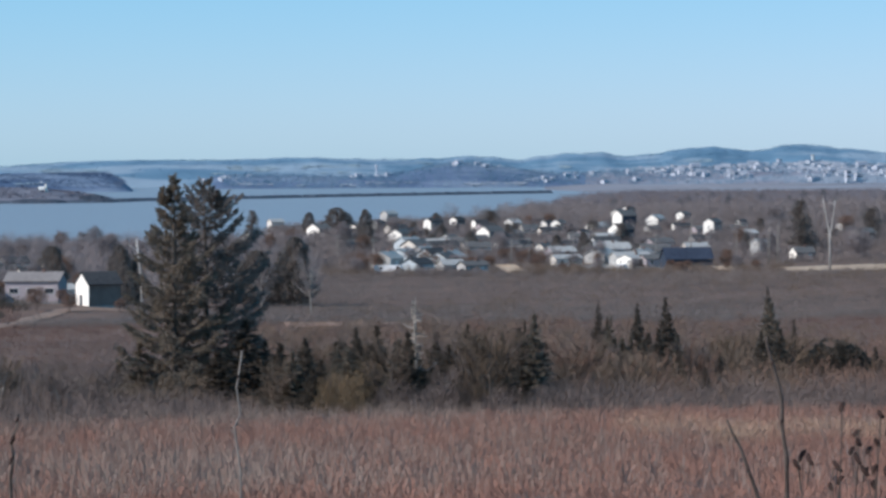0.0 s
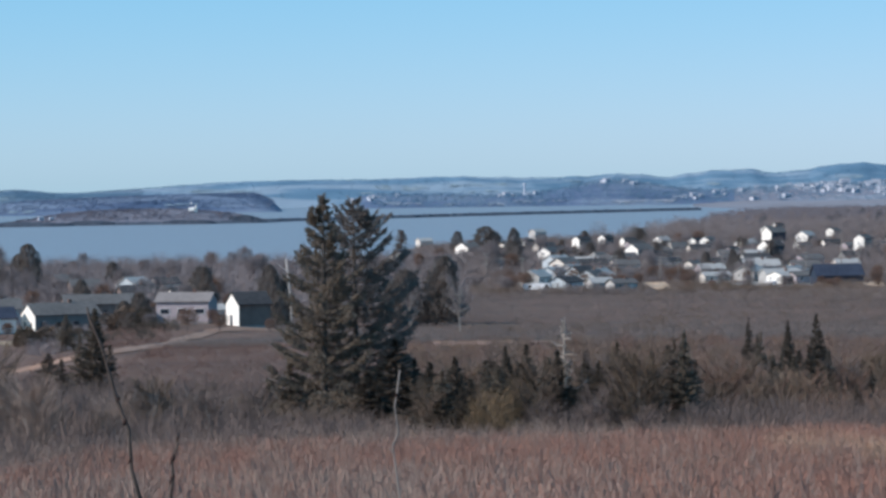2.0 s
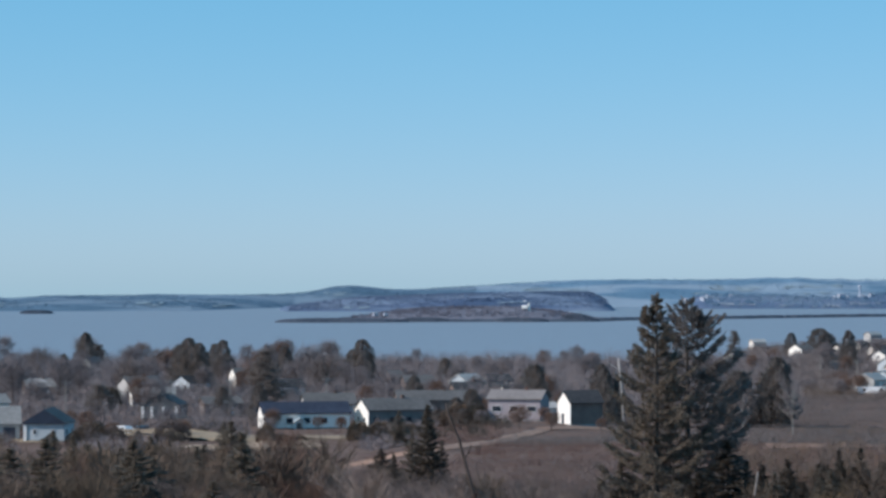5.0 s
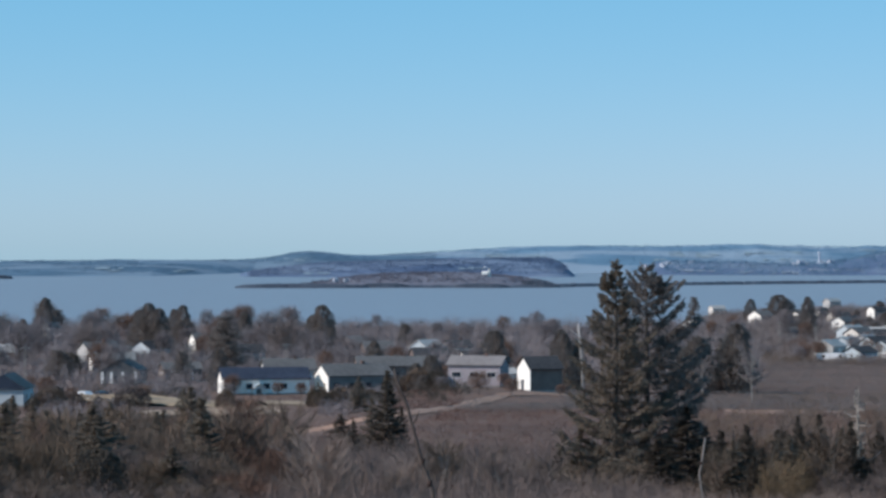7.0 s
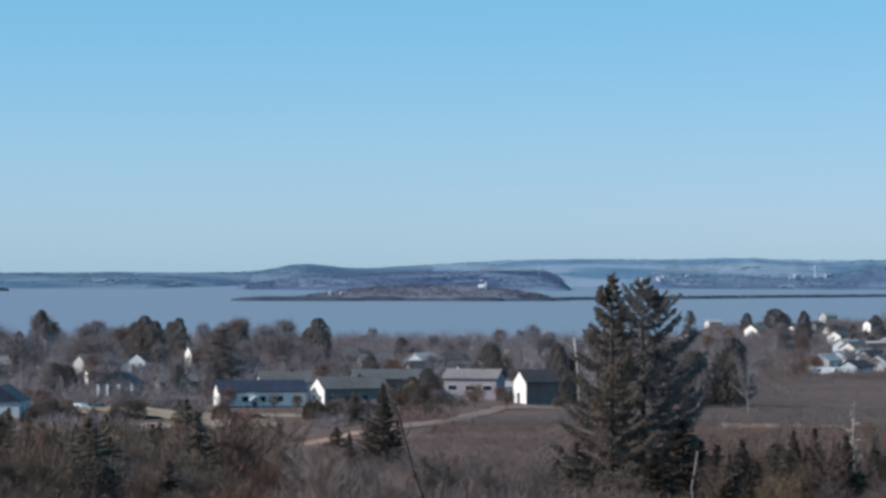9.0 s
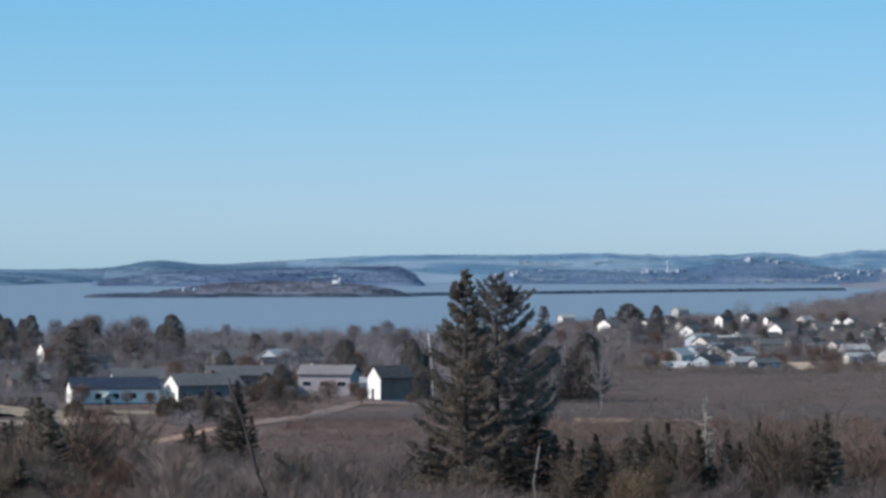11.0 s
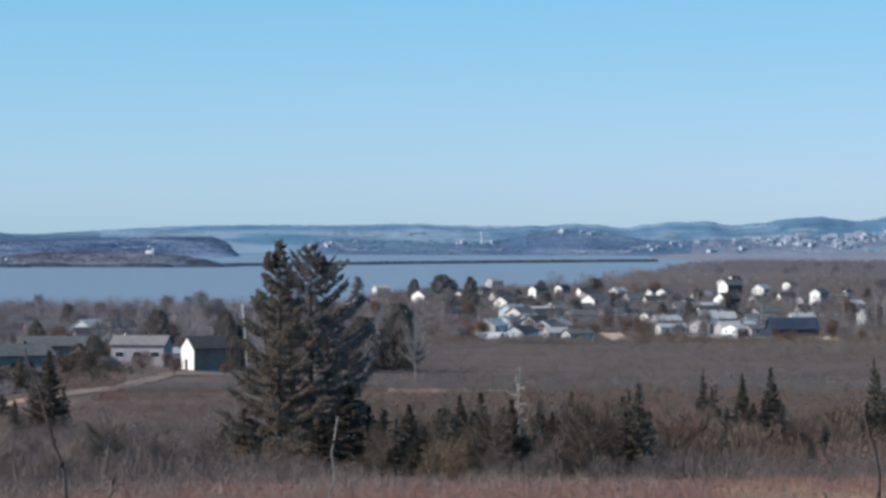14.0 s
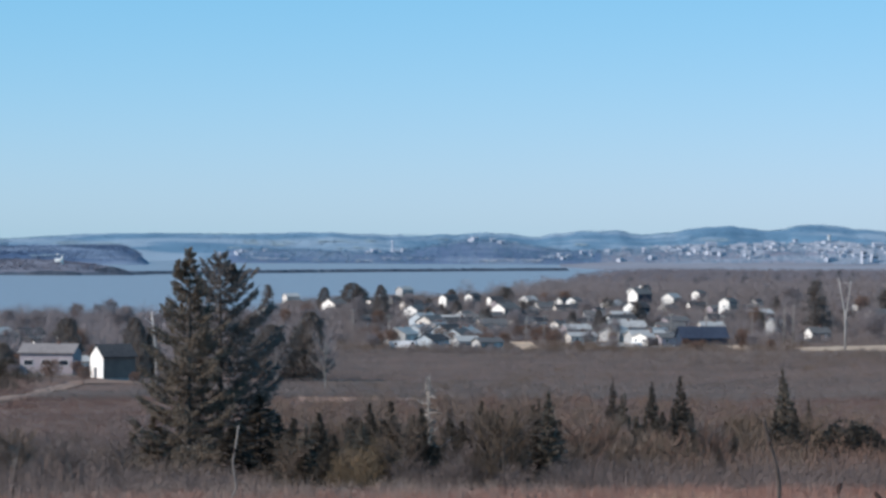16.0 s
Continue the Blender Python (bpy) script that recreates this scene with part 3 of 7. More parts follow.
def add_window(parent, x, y, z, w, h, turn, trim="trim_white"):
    """A framed window: border, then the pane as a part of it."""
    key = (round(w, 1), round(h, 1), trim)
    if key not in WINDOWS:
        b = 0.08
        bars = [box(-w / 2, w / 2, -0.05, 0.04, -h / 2, -h / 2 + b), box(-w / 2, w / 2, -0.05, 0.04, h / 2 - b, h / 2),
                box(-w / 2, -w / 2 + b, -0.05, 0.04, -h / 2 + b, h / 2 - b), box(w / 2 - b, w / 2, -0.05, 0.04, -h / 2 + b, h / 2 - b)]
        WINDOWS[key] = (np_mesh("window", *join(bars), trim),
                        np_mesh("pane", *box(-w / 2 + b, w / 2 - b, -0.015, 0.01, -h / 2 + b, h / 2 - b), "glass"))
    wd = part("window", WINDOWS[key][0], parent)
    wd.matrix_local = pose(x, y, z, 0, 0, turn)
    part("pane", WINDOWS[key][1], wd)


def add_door(parent, x, y, turn, mat="trim_white", h=2.05):
    d = part("door", np_mesh("door", *box(-0.48, 0.48, -0.07, 0.05, 0.02, h), mat), parent)
    d.matrix_local = pose(x, y, 0.35, 0, 0, turn)


SIDINGS = {"white": "white_siding", "cream": "cream_siding", "blue": "blue_siding", "grey": "grey_siding", "navy": "navy_siding",
           "slate": "slate_siding", "brown": "brown_siding", "pink": "pink_siding"}


def house(az, d, turn, length, width, wall, rise, colour, roof="grey_shingle", label="", group="", chimney=True, detail=True,
          up=0.0, category="house", name="house", front=None, lift=0.0, plinth=0.35, trim="trim_white", doors=True):
    """A gabled house. Bearing and distance are those of its near corner; turn brings its gable end towards the viewer."""
    spin = -radians(az) + radians(turn)
    corner = spot(az, d)
    off = Matrix.Rotation(spin, 3, "Z") @ Vector((length / 2, width / 2, 0))
    x, y = corner[0] + off.x, corner[1] + off.y
    z = float(land(math.degrees(math.atan2(x, y)), math.hypot(x, y))) + up
    text = label or "%s-sided gabled house with a %s roof" % (colour, roof.split("_")[0])
    root = empty(name, Matrix.Translation((x, y, z)) @ Matrix.Rotation(spin, 4, "Z"), text, category, group)
    # a tall plinth turns slate-dark, standing in for shadow below the wall
    part("foundation", np_mesh("foundation", *box(-length / 2 - 0.05, length / 2 + 0.05, -width / 2 - 0.05, width / 2 + 0.05, -2.5, plinth), "concrete" if plinth < 1 else "slate_siding"), root)
    wl = part("wall", gable_walls(length, width, wall, rise), root)
    wl.data.materials.append(M[SIDINGS[colour]])
    wl.location.z = plinth
    rf = part("roof", np_mesh("roof", *roof_slabs(length, width, wall, rise), roof), root)
    rf.location.z = plinth
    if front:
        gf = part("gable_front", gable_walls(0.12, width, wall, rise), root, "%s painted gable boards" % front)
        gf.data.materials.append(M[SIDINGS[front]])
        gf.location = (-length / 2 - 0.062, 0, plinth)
    if detail:
        floors = [1.5] if wall < 4.6 else [1.5, 4.2] if wall < 7.2 else [1.5, 4.2, 6.7]
        n = max(1, int(length / 3.1))
        for fl in floors:
            for k in range(n):
                if fl == 1.5 and k == n // 2 and not lift and doors:
                    add_door(root, -length / 2 + (k + 0.5) * length / n, -width / 2, 0)
                    continue
                add_window(root, -length / 2 + (k + 0.5) * length / n, -width / 2 - 0.03, fl + plinth + lift, 2.0 if lift else 1.4 if d < 720 else 0.9, 1.2, 0, trim)
            for k in ((0,) if width < 6.5 else (-1, 1)):
                add_window(root, -length / 2 - (0.15 if front else 0.03), k * width * 0.23, fl + plinth, 0.7, 1.0, -90, trim)
        if chimney:
            part("chimney", np_mesh("chimney", *box(length * 0.12, length * 0.12 + 0.7, -0.3, 0.4, wall, wall + rise + 1.1), "brick_red"), root)
    return root


BRUSH = []
ROOFS = ["grey_shingle", "dark_shingle", "pale_shingle", "grey_shingle", "dark_shingle"]
house_count = [0]


def town_house(az, d, turn, length, width, wall, rise, colour):
    house_count[0] += 1
    k = house_count[0]
    BRUSH.append((az, d, wall + rise))
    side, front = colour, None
    if colour == "white":  # sun and shade put into the colours: bright gable, darker sides
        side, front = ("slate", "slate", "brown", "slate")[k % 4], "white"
    # same painted contrast, with navy for the shaded sides
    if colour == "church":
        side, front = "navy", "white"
    text = "%s house with a %s gable among bare trees" % (side, front) if front else ""
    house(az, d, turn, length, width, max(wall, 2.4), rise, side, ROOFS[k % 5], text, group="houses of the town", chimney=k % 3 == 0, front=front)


# the row of houses above the shore
ha = house(-8.11, 628, 9, 18.5, 7.6, 3.1, 2.1, "white", "navy_roof", "white bungalow with a dark shingle roof and small porch", up=-0.9, plinth=1.25, trim="slate_siding", doors=False)
hp = part("porch", np_mesh("porch", *join([box(-1.15, 1.15, -1.5, 0, -0.6, 0.25), box(-1.1, -0.85, -1.5, -1.25, 0.25, 2.5), box(0.85, 1.1, -1.5, -1.25, 0.25, 2.5), box(-1.15, 1.15, -1.5, -1.3, 2.3, 2.5)]), "trim_white"), ha)
hp.location = (-1.7, -3.8, 0)
pr = part("roof", np_mesh("roof", *roof_slabs(1.5, 2.3, 2.5, 0.8, 0.1, 0.12), "trim_white"), hp)
pr.matrix_local = pose(0, -0.75, 0, 0, 0, 90)
part("door", np_mesh("door", *box(-0.5, 0.5, -0.07, 0.05, 0.3, 2.3), "slate_siding"), hp)
house(-7.3, 672, 9, 11.5, 7.5, 3.6, 2.2, "grey", "grey_shingle", "grey bungalow with a grey roof behind a white one")
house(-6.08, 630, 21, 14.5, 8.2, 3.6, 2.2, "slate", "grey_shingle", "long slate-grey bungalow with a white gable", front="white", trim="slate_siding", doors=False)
house(-5.5, 695, 9, 18.0, 8.0, 3.6, 2.0, "brown", "grey_shingle", "long low brown house with a grey roof", trim="brown_siding", doors=False)
house(-3.78, 612, -13, 11.0, 9.0, 4.4, 1.6, "pink", "roof_tan", "pinkish house with wide windows and a low tan roof", lift=0.9)
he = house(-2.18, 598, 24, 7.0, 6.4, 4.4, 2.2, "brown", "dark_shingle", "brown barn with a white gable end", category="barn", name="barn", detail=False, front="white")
add_door(he, -3.70, 0.4, -90, "navy_siding")
house(-2.75, 640, 10, 3.2, 4.0, 2.3, 1.0, "white", "pale_shingle", "small white shed beside a pinkish house", name="shed", category="shed", detail=False)
house(-10.62, 775, 8, 11.0, 5.0, 2.8, 1.6, "slate", "worn_shingle", "slate house with a white gable and a pale roof", front="white", trim="slate_siding", doors=False)
hc = house(-9.76, 692, 76, 9.0, 8.6, 2.8, 2.3, "slate", "grey_shingle", "low slate bungalow with white posts and a grey roof", trim="slate_siding", doors=False, chimney=False)
for y_ in (-3.9, -0.9, 1.8, 4.0):
    part("post", np_mesh("post", *box(-5.0, -4.7, y_ - 0.3, y_ + 0.3, 0.0, 2.7), "trim_white"), hc, "white painted post")
house(-11.43, 1100, 50, 6.0, 4.0, 4.2, 1.8, "slate", "grey_shingle", "small house with a white gable under tall conifers", front="white", detail=False)
house(-9.25, 705, 10, 9.0, 7.0, 2.6, 1.4, "brown", "grey_shingle", "low brown bungalow with a grey roof beside a yard")
house(-14.15, 715, 10, 8.5, 7.0, 4.2, 1.9, "grey", "grey_shingle", "grey house with a pale trim among trees", up=1.6)
house(-13.75, 650, 20, 9.5, 6.5, 3.6, 1.7, "white", "worn_shingle", "white bungalow with a grey roof", up=1.2)
hw = house(-13.95, 566, 0, 11.6, 9.0, 2.9, 2.9, "grey", "worn_shingle", "long grey garage with a pale roof and dark doorways", category="garage", name="garage", detail=False)
for x_ in (-4.0, 0.6, 3.9):
    part("garage_door", np_mesh("garage_door", *box(x_ - 1.1, x_ + 1.1, -4.58, -4.48, 0.2, 2.5), "navy_siding"), hw, "dark garage door")
hg = house(-11.93, 557, 78, 9.0, 7.6, 3.2, 2.4, "blue", "grey_shingle", "pale blue house with a navy gable", doors=False, chimney=False)
gv = np.array([(x_, y_, z_) for x_ in (-4.95, -4.56) for y_, z_ in ((-4.1, 3.3), (4.1, 3.3), (4.1, 3.55), (0, 6.1), (-4.1, 3.55))])
part("gable_panel", np_mesh("gable_panel", gv, np.array([(0, 1, 2, 4), (4, 2, 3, 3), (5, 9, 7, 6), (9, 8, 7, 7), (0, 5, 6, 1), (1, 6, 7, 2), (2, 7, 8, 3), (3, 8, 9, 4), (4, 9, 5, 0)]), "navy_siding"), hg, "navy blue gable panel")
part("corner_board", np_mesh("corner_board", *box(-4.72, -4.45, 3.3, 3.85, 0.1, 3.3), "trim_white"), hg, "white corner board")

# the big dark hall and low buildings on the edge of the town
house(8.96, 885, 12, 14.0, 9.5, 3.0, 3.1, "navy", "navy_roof", "dark navy hall with a steep roof", name="hall", category="hall", detail=False)
house(8.02, 915, 24, 11.5, 7.0, 2.6, 1.6, "grey", "pale_shingle", "low grey workshop with pale roof", name="workshop", category="workshop")
house(7.46, 1010, 16, 15.0, 8.0, 3.0, 2.0, "blue", "pale_shingle", "long blue-grey house with a pale roof")
town_house(1.03, 1263, 61, 8.9, 6.9, 2.8, 2.1, "white")
town_house(1.33, 1509, 29, 7.4, 4.8, 4.5, 1.4, "cream")
town_house(2.25, 1365, 40, 7.7, 9.0, 3.7, 2.2, "white")
town_house(1.75, 1207, 49, 6.6, 4.3, 2.7, 1.3, "cream")
town_house(2.95, 1440, 39, 9.5, 4.4, 3.8, 1.3, "cream")
town_house(3.37, 1455, 56, 7.2, 4.4, 4.7, 1.3, "white")
town_house(3.56, 1622, 50, 9.4, 4.9, 6.5, 1.5, "grey")
town_house(3.84, 1188, 63, 9.0, 5.9, 4.9, 1.8, "white")
town_house(4.41, 1400, 49, 8.0, 4.7, 6.2, 1.4, "white")
town_house(4.83, 1166, 57, 6.7, 7.5, 2.8, 2.1, "white")
town_house(4.91, 1492, 54, 7.3, 4.6, 5.3, 1.4, "white")
town_house(3.95, 1008, 51, 8.5, 6.0, 5.5, 1.8, "blue")
town_house(4.11, 995, 55, 9.2, 6.0, 4.9, 1.8, "cream")
town_house(4.41, 933, 50, 8.6, 6.0, 3.5, 1.8, "blue")
town_house(4.69, 917, 60, 7.8, 6.0, 2.7, 1.8, "blue")
town_house(4.14, 866, 56, 8.9, 6.0, 1.9, 1.5, "blue")
town_house(4.65, 857, 26, 6.9, 4.4, 1.7, 1.3, "grey")
town_house(5.07, 848, 32, 7.8, 4.6, 1.3, 1.1, "grey")
town_house(5.28, 1468, 33, 7.2, 4.2, 4.5, 1.2, "white")
town_house(5.54, 1161, 47, 8.9, 7.0, 6.1, 2.1, "white")
town_house(5.19, 1186, 29, 8.0, 4.2, 2.9, 1.3, "cream")
town_house(5.99, 1436, 45, 6.5, 5.9, 4.7, 1.8, "white")
town_house(6.21, 1312, 35, 6.8, 4.4, 3.6, 1.3, "cream")
town_house(6.65, 1479, 62, 7.6, 4.8, 3.5, 1.5, "white")
town_house(6.90, 1394, 65, 7.7, 4.7, 5.4, 1.4, "white")
town_house(7.34, 1277, 64, 8.2, 4.3, 3.2, 1.3, "pink")
town_house(7.61, 1376, 45, 8.7, 7.5, 3.7, 2.2, "white")
town_house(5.74, 1104, 31, 8.6, 4.9, 2.0, 1.5, "cream")
town_house(6.14, 1122, 51, 7.2, 3.6, 1.8, 1.1, "cream")
town_house(6.57, 1077, 56, 6.8, 3.6, 2.0, 1.1, "cream")
town_house(6.90, 1094, 32, 8.4, 4.8, 1.9, 1.4, "cream")
town_house(6.82, 918, 27, 8.9, 3.8, 1.1, 1.0, "cream")
town_house(8.10, 1235, 42, 8.0, 6.0, 11.2, 2.2, "church")
town_house(8.07, 1185, 43, 7.7, 7.3, 6.4, 2.2, "church")
town_house(8.07, 1559, 60, 7.6, 5.9, 7.4, 1.8, "church")
town_house(8.22, 1840, 58, 8.3, 5.0, 5.1, 1.5, "white")
town_house(8.79, 1485, 64, 9.5, 6.9, 5.4, 2.1, "white")
town_house(8.66, 1287, 58, 8.9, 4.9, 4.3, 1.5, "white")
town_house(9.12, 1424, 24, 8.6, 5.3, 2.9, 1.6, "white")
town_house(9.29, 1630, 62, 7.7, 5.0, 5.3, 1.5, "white")
town_house(7.63, 1059, 60, 9.4, 6.0, 2.3, 1.8, "blue")
town_house(8.31, 907, 47, 7.7, 6.9, 1.4, 1.2, "white")
town_house(8.56, 907, 22, 7.8, 6.9, 1.4, 1.2, "pink")
town_house(8.88, 920, 56, 9.3, 4.7, 1.4, 1.2, "white")
town_house(9.86, 1206, 64, 7.5, 4.6, 8.8, 1.4, "white")
town_house(10.39, 1449, 66, 7.1, 3.6, 4.6, 1.1, "cream")
town_house(10.74, 1009, 61, 7.0, 3.7, 5.0, 1.1, "grey")
town_house(11.45, 975, 28, 6.7, 5.2, 2.1, 1.6, "white")
town_house(12.33, 1361, 62, 9.0, 3.6, 4.5, 1.1, "white")
town_house(12.65, 1130, 42, 8.1, 5.8, 5.8, 1.7, "white")
town_house(13.86, 1443, 45, 8.0, 5.0, 3.9, 1.8, "white")
town_house(14.75, 1304, 45, 8.0, 5.0, 2.6, 1.8, "white")
town_house(-8.64, 930, 20, 8.0, 6.0, 3.9, 2.0, "white")
town_house(-3.74, 850, 22, 7.0, 6.4, 4.0, 1.8, "cream")
town_house(-2.98, 880, 25, 8.0, 6.0, 2.8, 1.8, "white")
town_house(-3.45, 800, 12, 9.0, 6.4, 2.4, 1.6, "white")

for a_, d_, c_ in ((3.62, 918, "grey"), (3.95, 955, "blue"), (4.32, 985, "grey"), (4.85, 925, "grey"), (7.75, 950, "grey"), (8.55, 935, "slate")):
    house(a_, d_, 66, 10, 7, 2.7, 1.9, c_, "pale_shingle", "low %s bungalow with a pale roof beside a yard" % c_, "houses of the town")
mr = np.random.default_rng(17)
for i in range(30):
    town_house(mr.uniform(2.6, 10.6), mr.uniform(950, 1420), mr.uniform(8, 40), mr.uniform(7, 11), mr.uniform(5, 7), mr.uniform(2.4, 3.8), mr.uniform(1.3, 2.0),
               str(mr.choice(["grey", "slate", "brown", "cream", "pink", "slate"])))
for i in range(10):
    town_house(mr.uniform(-15, -1), mr.uniform(740, 1000), mr.uniform(10, 50), mr.uniform(7, 10), 7, mr.uniform(2.6, 4.4), 2, str(mr.choice(["grey", "blue", "brown", "cream"])))


def tower_block(az, d, w, h, label, base=8):
    """A far tower block: body, parapet and rows of windows."""
    p = xy(np.float64(az), np.float64(d))
    root = empty("tower_block", Matrix.Translation((p[0], p[1], base)) @ Matrix.Rotation(-radians(az) + 0.4, 4, "Z"), label, "building", "far town")
    part("wall", np_mesh("wall", *box(-w / 2, w / 2, -w / 2, w / 2, -8, h), "far_paint"), root)
    part("parapet", np_mesh("parapet", *box(-w / 2 - 0.3, w / 2 + 0.3, -w / 2 - 0.3, w / 2 + 0.3, h, h + 0.8), "pale_shingle"), root)
    for k in range(int(h / 6)):
        b = part("window", np_mesh("window", *box(-w / 2 + 0.8, w / 2 - 0.8, -w / 2 - 0.12, -w / 2, 3 + k * 6, 5 + k * 6), "glass"), root)


FAR_HOUSES = []
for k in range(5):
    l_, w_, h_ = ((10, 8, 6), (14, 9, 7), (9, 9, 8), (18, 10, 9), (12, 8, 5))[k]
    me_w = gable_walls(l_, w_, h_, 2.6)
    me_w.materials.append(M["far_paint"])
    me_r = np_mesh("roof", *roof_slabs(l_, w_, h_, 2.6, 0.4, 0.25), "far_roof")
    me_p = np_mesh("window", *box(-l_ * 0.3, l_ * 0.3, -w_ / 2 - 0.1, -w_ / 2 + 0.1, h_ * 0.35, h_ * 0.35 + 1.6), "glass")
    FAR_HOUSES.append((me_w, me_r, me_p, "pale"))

# slopes of the far town: many pale houses
town_r = np.random.default_rng(21)


def far_house(az, d, z, spin, k, size=1.0):
    p = xy(np.float64(az), np.float64(d))
    me_w, me_r, me_p, col = FAR_HOUSES[k]
    root = empty("far_house", Matrix.Translation((p[0], p[1], z)) @ Matrix.Rotation(spin, 4, "Z") @ Matrix.Scale(size, 4),
                 "%s house on the slopes across the bay" % col, "house", "houses across the bay")
    part("wall", me_w, root)
    part("roof", me_r, root)
    part("window", me_p, root)


def slope_height(az, t):
    top = front_crest(np.float64(az))
    return -2 + (top + 2) * min(1, math.sin(min(t * 1.25, 1) * math.pi / 2) ** 0.8)


def built_up(az, t):
    """True in the quarters of the far town: clustered streets, none down by the flats."""
    streets = math.sin(az * 4.3 + 0.6) + math.sin(az * 9.1 + t * 7) + 1.3 * math.sin(t * 17 + az * 2.2)
    return streets > 0.35 - 0.12 * (az - 8) and t > 0.16 + 0.1 * math.sin(az * 3.0)


made = 0
while made < 290:
    a, t = 8.0 + town_r.uniform(0, 1) ** 0.8 * 9.8, town_r.uniform(0.1, 0.95)
    if not built_up(a, t):
        continue
    made += 1
    far_house(a, 4250 + 350 * t, slope_height(a, t) - 0.5, town_r.uniform(-0.3, 0.9), int(town_r.integers(0, 5)), town_r.uniform(0.45, 0.95))
for centre, count, low, high in ((0.3, 5, 0.25, 0.5), (0.65, 5, 0.25, 0.5), (3.0, 5, 0.5, 0.9), (3.35, 5, 0.5, 0.9), (5.0, 3, 0.55, 0.8), (5.5, 4, 0.55, 0.8), (7.3, 5, 0.3, 0.7), (6.4, 4, 0.1, 0.3)):
    for i in range(count):
        a, t = centre + town_r.normal(0, 0.13), town_r.uniform(low, high)
        far_house(a, 4250 + 350 * t, slope_height(a, t) - 0.5, town_r.uniform(0, 0.8), int(town_r.integers(0, 5)), town_r.uniform(0.4, 0.7))
tower_block(11.12, 4560, 6.3, 9.6, "white tower block above the far town", 28)
tower_block(12.42, 4275, 7.0, 12.0, "white tower block in the far town", 9)
tower_block(12.62, 4290, 9.1, 7.2, "cream block in the far town", 9)
tower_block(15.35, 4330, 18.2, 11.2, "wide pale block in the far town", 14)
tower_block(14.3, 4300, 8.4, 10.4, "white block in the far town", 9)
tower_block(16.1, 4330, 16.8, 10.4, "wide white block in the far town", 15)
tower_block(14.65, 4290, 7.0, 10.4, "grey block in the far town", 9)
tower_block(14.05, 4400, 14.0, 7.2, "low pale block in the far town", 17)
walls, roofs = [], []
while len(walls) < 520:
    a, t = 7.4 + town_r.uniform(0, 1) ** 0.7 * 10.6, town_r.uniform(0.1, 0.95)
    if not built_up(a, t + town_r.normal(0, 0.06)):
        continue
    c = np.array([*xy(np.float64(a), np.float64(4250 + 350 * t)), slope_height(a, t) - 0.5])
    l_, w_, h_ = town_r.uniform(4, 13), town_r.uniform(3, 7), town_r.uniform(2.2, 5)
    q = town_r.uniform(-0.5, 0.9)
    rot = np.array([[math.cos(q), -math.sin(q), 0], [math.sin(q), math.cos(q), 0], [0, 0, 1]])
    for store, (v, f) in ((walls, box(-l_ / 2, l_ / 2, -w_ / 2, w_ / 2, -1, h_)), (roofs, roof_slabs(l_, w_, h_, 1.8, 0.3, 0.25))):
        store.append((np.asarray(v) @ rot.T + c, f))
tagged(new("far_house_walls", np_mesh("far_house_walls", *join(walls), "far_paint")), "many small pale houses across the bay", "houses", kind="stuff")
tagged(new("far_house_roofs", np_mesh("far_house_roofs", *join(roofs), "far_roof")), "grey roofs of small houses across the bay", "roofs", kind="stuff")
chim = empty("chimney", Matrix.Translation((*xy(np.float64(11.76), np.float64(4560)), 24)), "tall pale blue chimney on the hill", "chimney")
part("shaft", np_mesh("shaft", *tube([(0, 0, 0), (0, 0, 10), (0, 0, 20)], [3.4, 3.0, 2.6], 10), "blue_siding"), chim)
part("rim", np_mesh("rim", *tube([(0, 0, 19.4), (0, 0, 21)], [3, 3], 10), "pale_shingle"), chim)

wt = empty("water_tower", Matrix.Translation((*xy(np.float64(3.36), np.float64(4600)), 19)), "slender pale water tower on a far hill", "water tower")
part("shaft", np_mesh("shaft", *tube([(0, 0, 0), (0, 0, 6), (0, 0, 11)], [1.6, 1.3, 1.3], 10), "far_paint"), wt)
part("tank", np_mesh("tank", *tube([(0, 0, 10.5), (0, 0, 11.5), (0, 0, 13.5), (0, 0, 14.2)], [1.5, 2.5, 2.5, 1.2], 10), "far_paint"), wt)

# lighthouse on the island
lh = empty("lighthouse", Matrix.Translation((*xy(np.float64(-3.07), np.float64(2925)), 12.6)) @ Matrix.Scale(0.62, 4), "small white lighthouse on a brown island", "lighthouse")
part("tower", np_mesh("tower", *tube([(0, 0, -2), (0, 0, 4), (0, 0, 11)], [2.3, 1.9, 1.6], 8), "white_siding"), lh)
part("lantern", np_mesh("lantern", *tube([(0, 0, 11), (0, 0, 12.6), (0, 0, 13.6)], [1.3, 1.3, 0.2], 8), "white_siding"), lh)
part("keepers_house", gable_walls(9, 6, 3.2, 2), lh).data.materials.append(M["white_siding"])
lh.children[-1].location = (7, 2, -1.5)
for a_, s_ in ((-5.95, 0.35), (-5.75, 0.3)):
    far_house(a_, 2905, 6.0, 0.5, 1, s_)


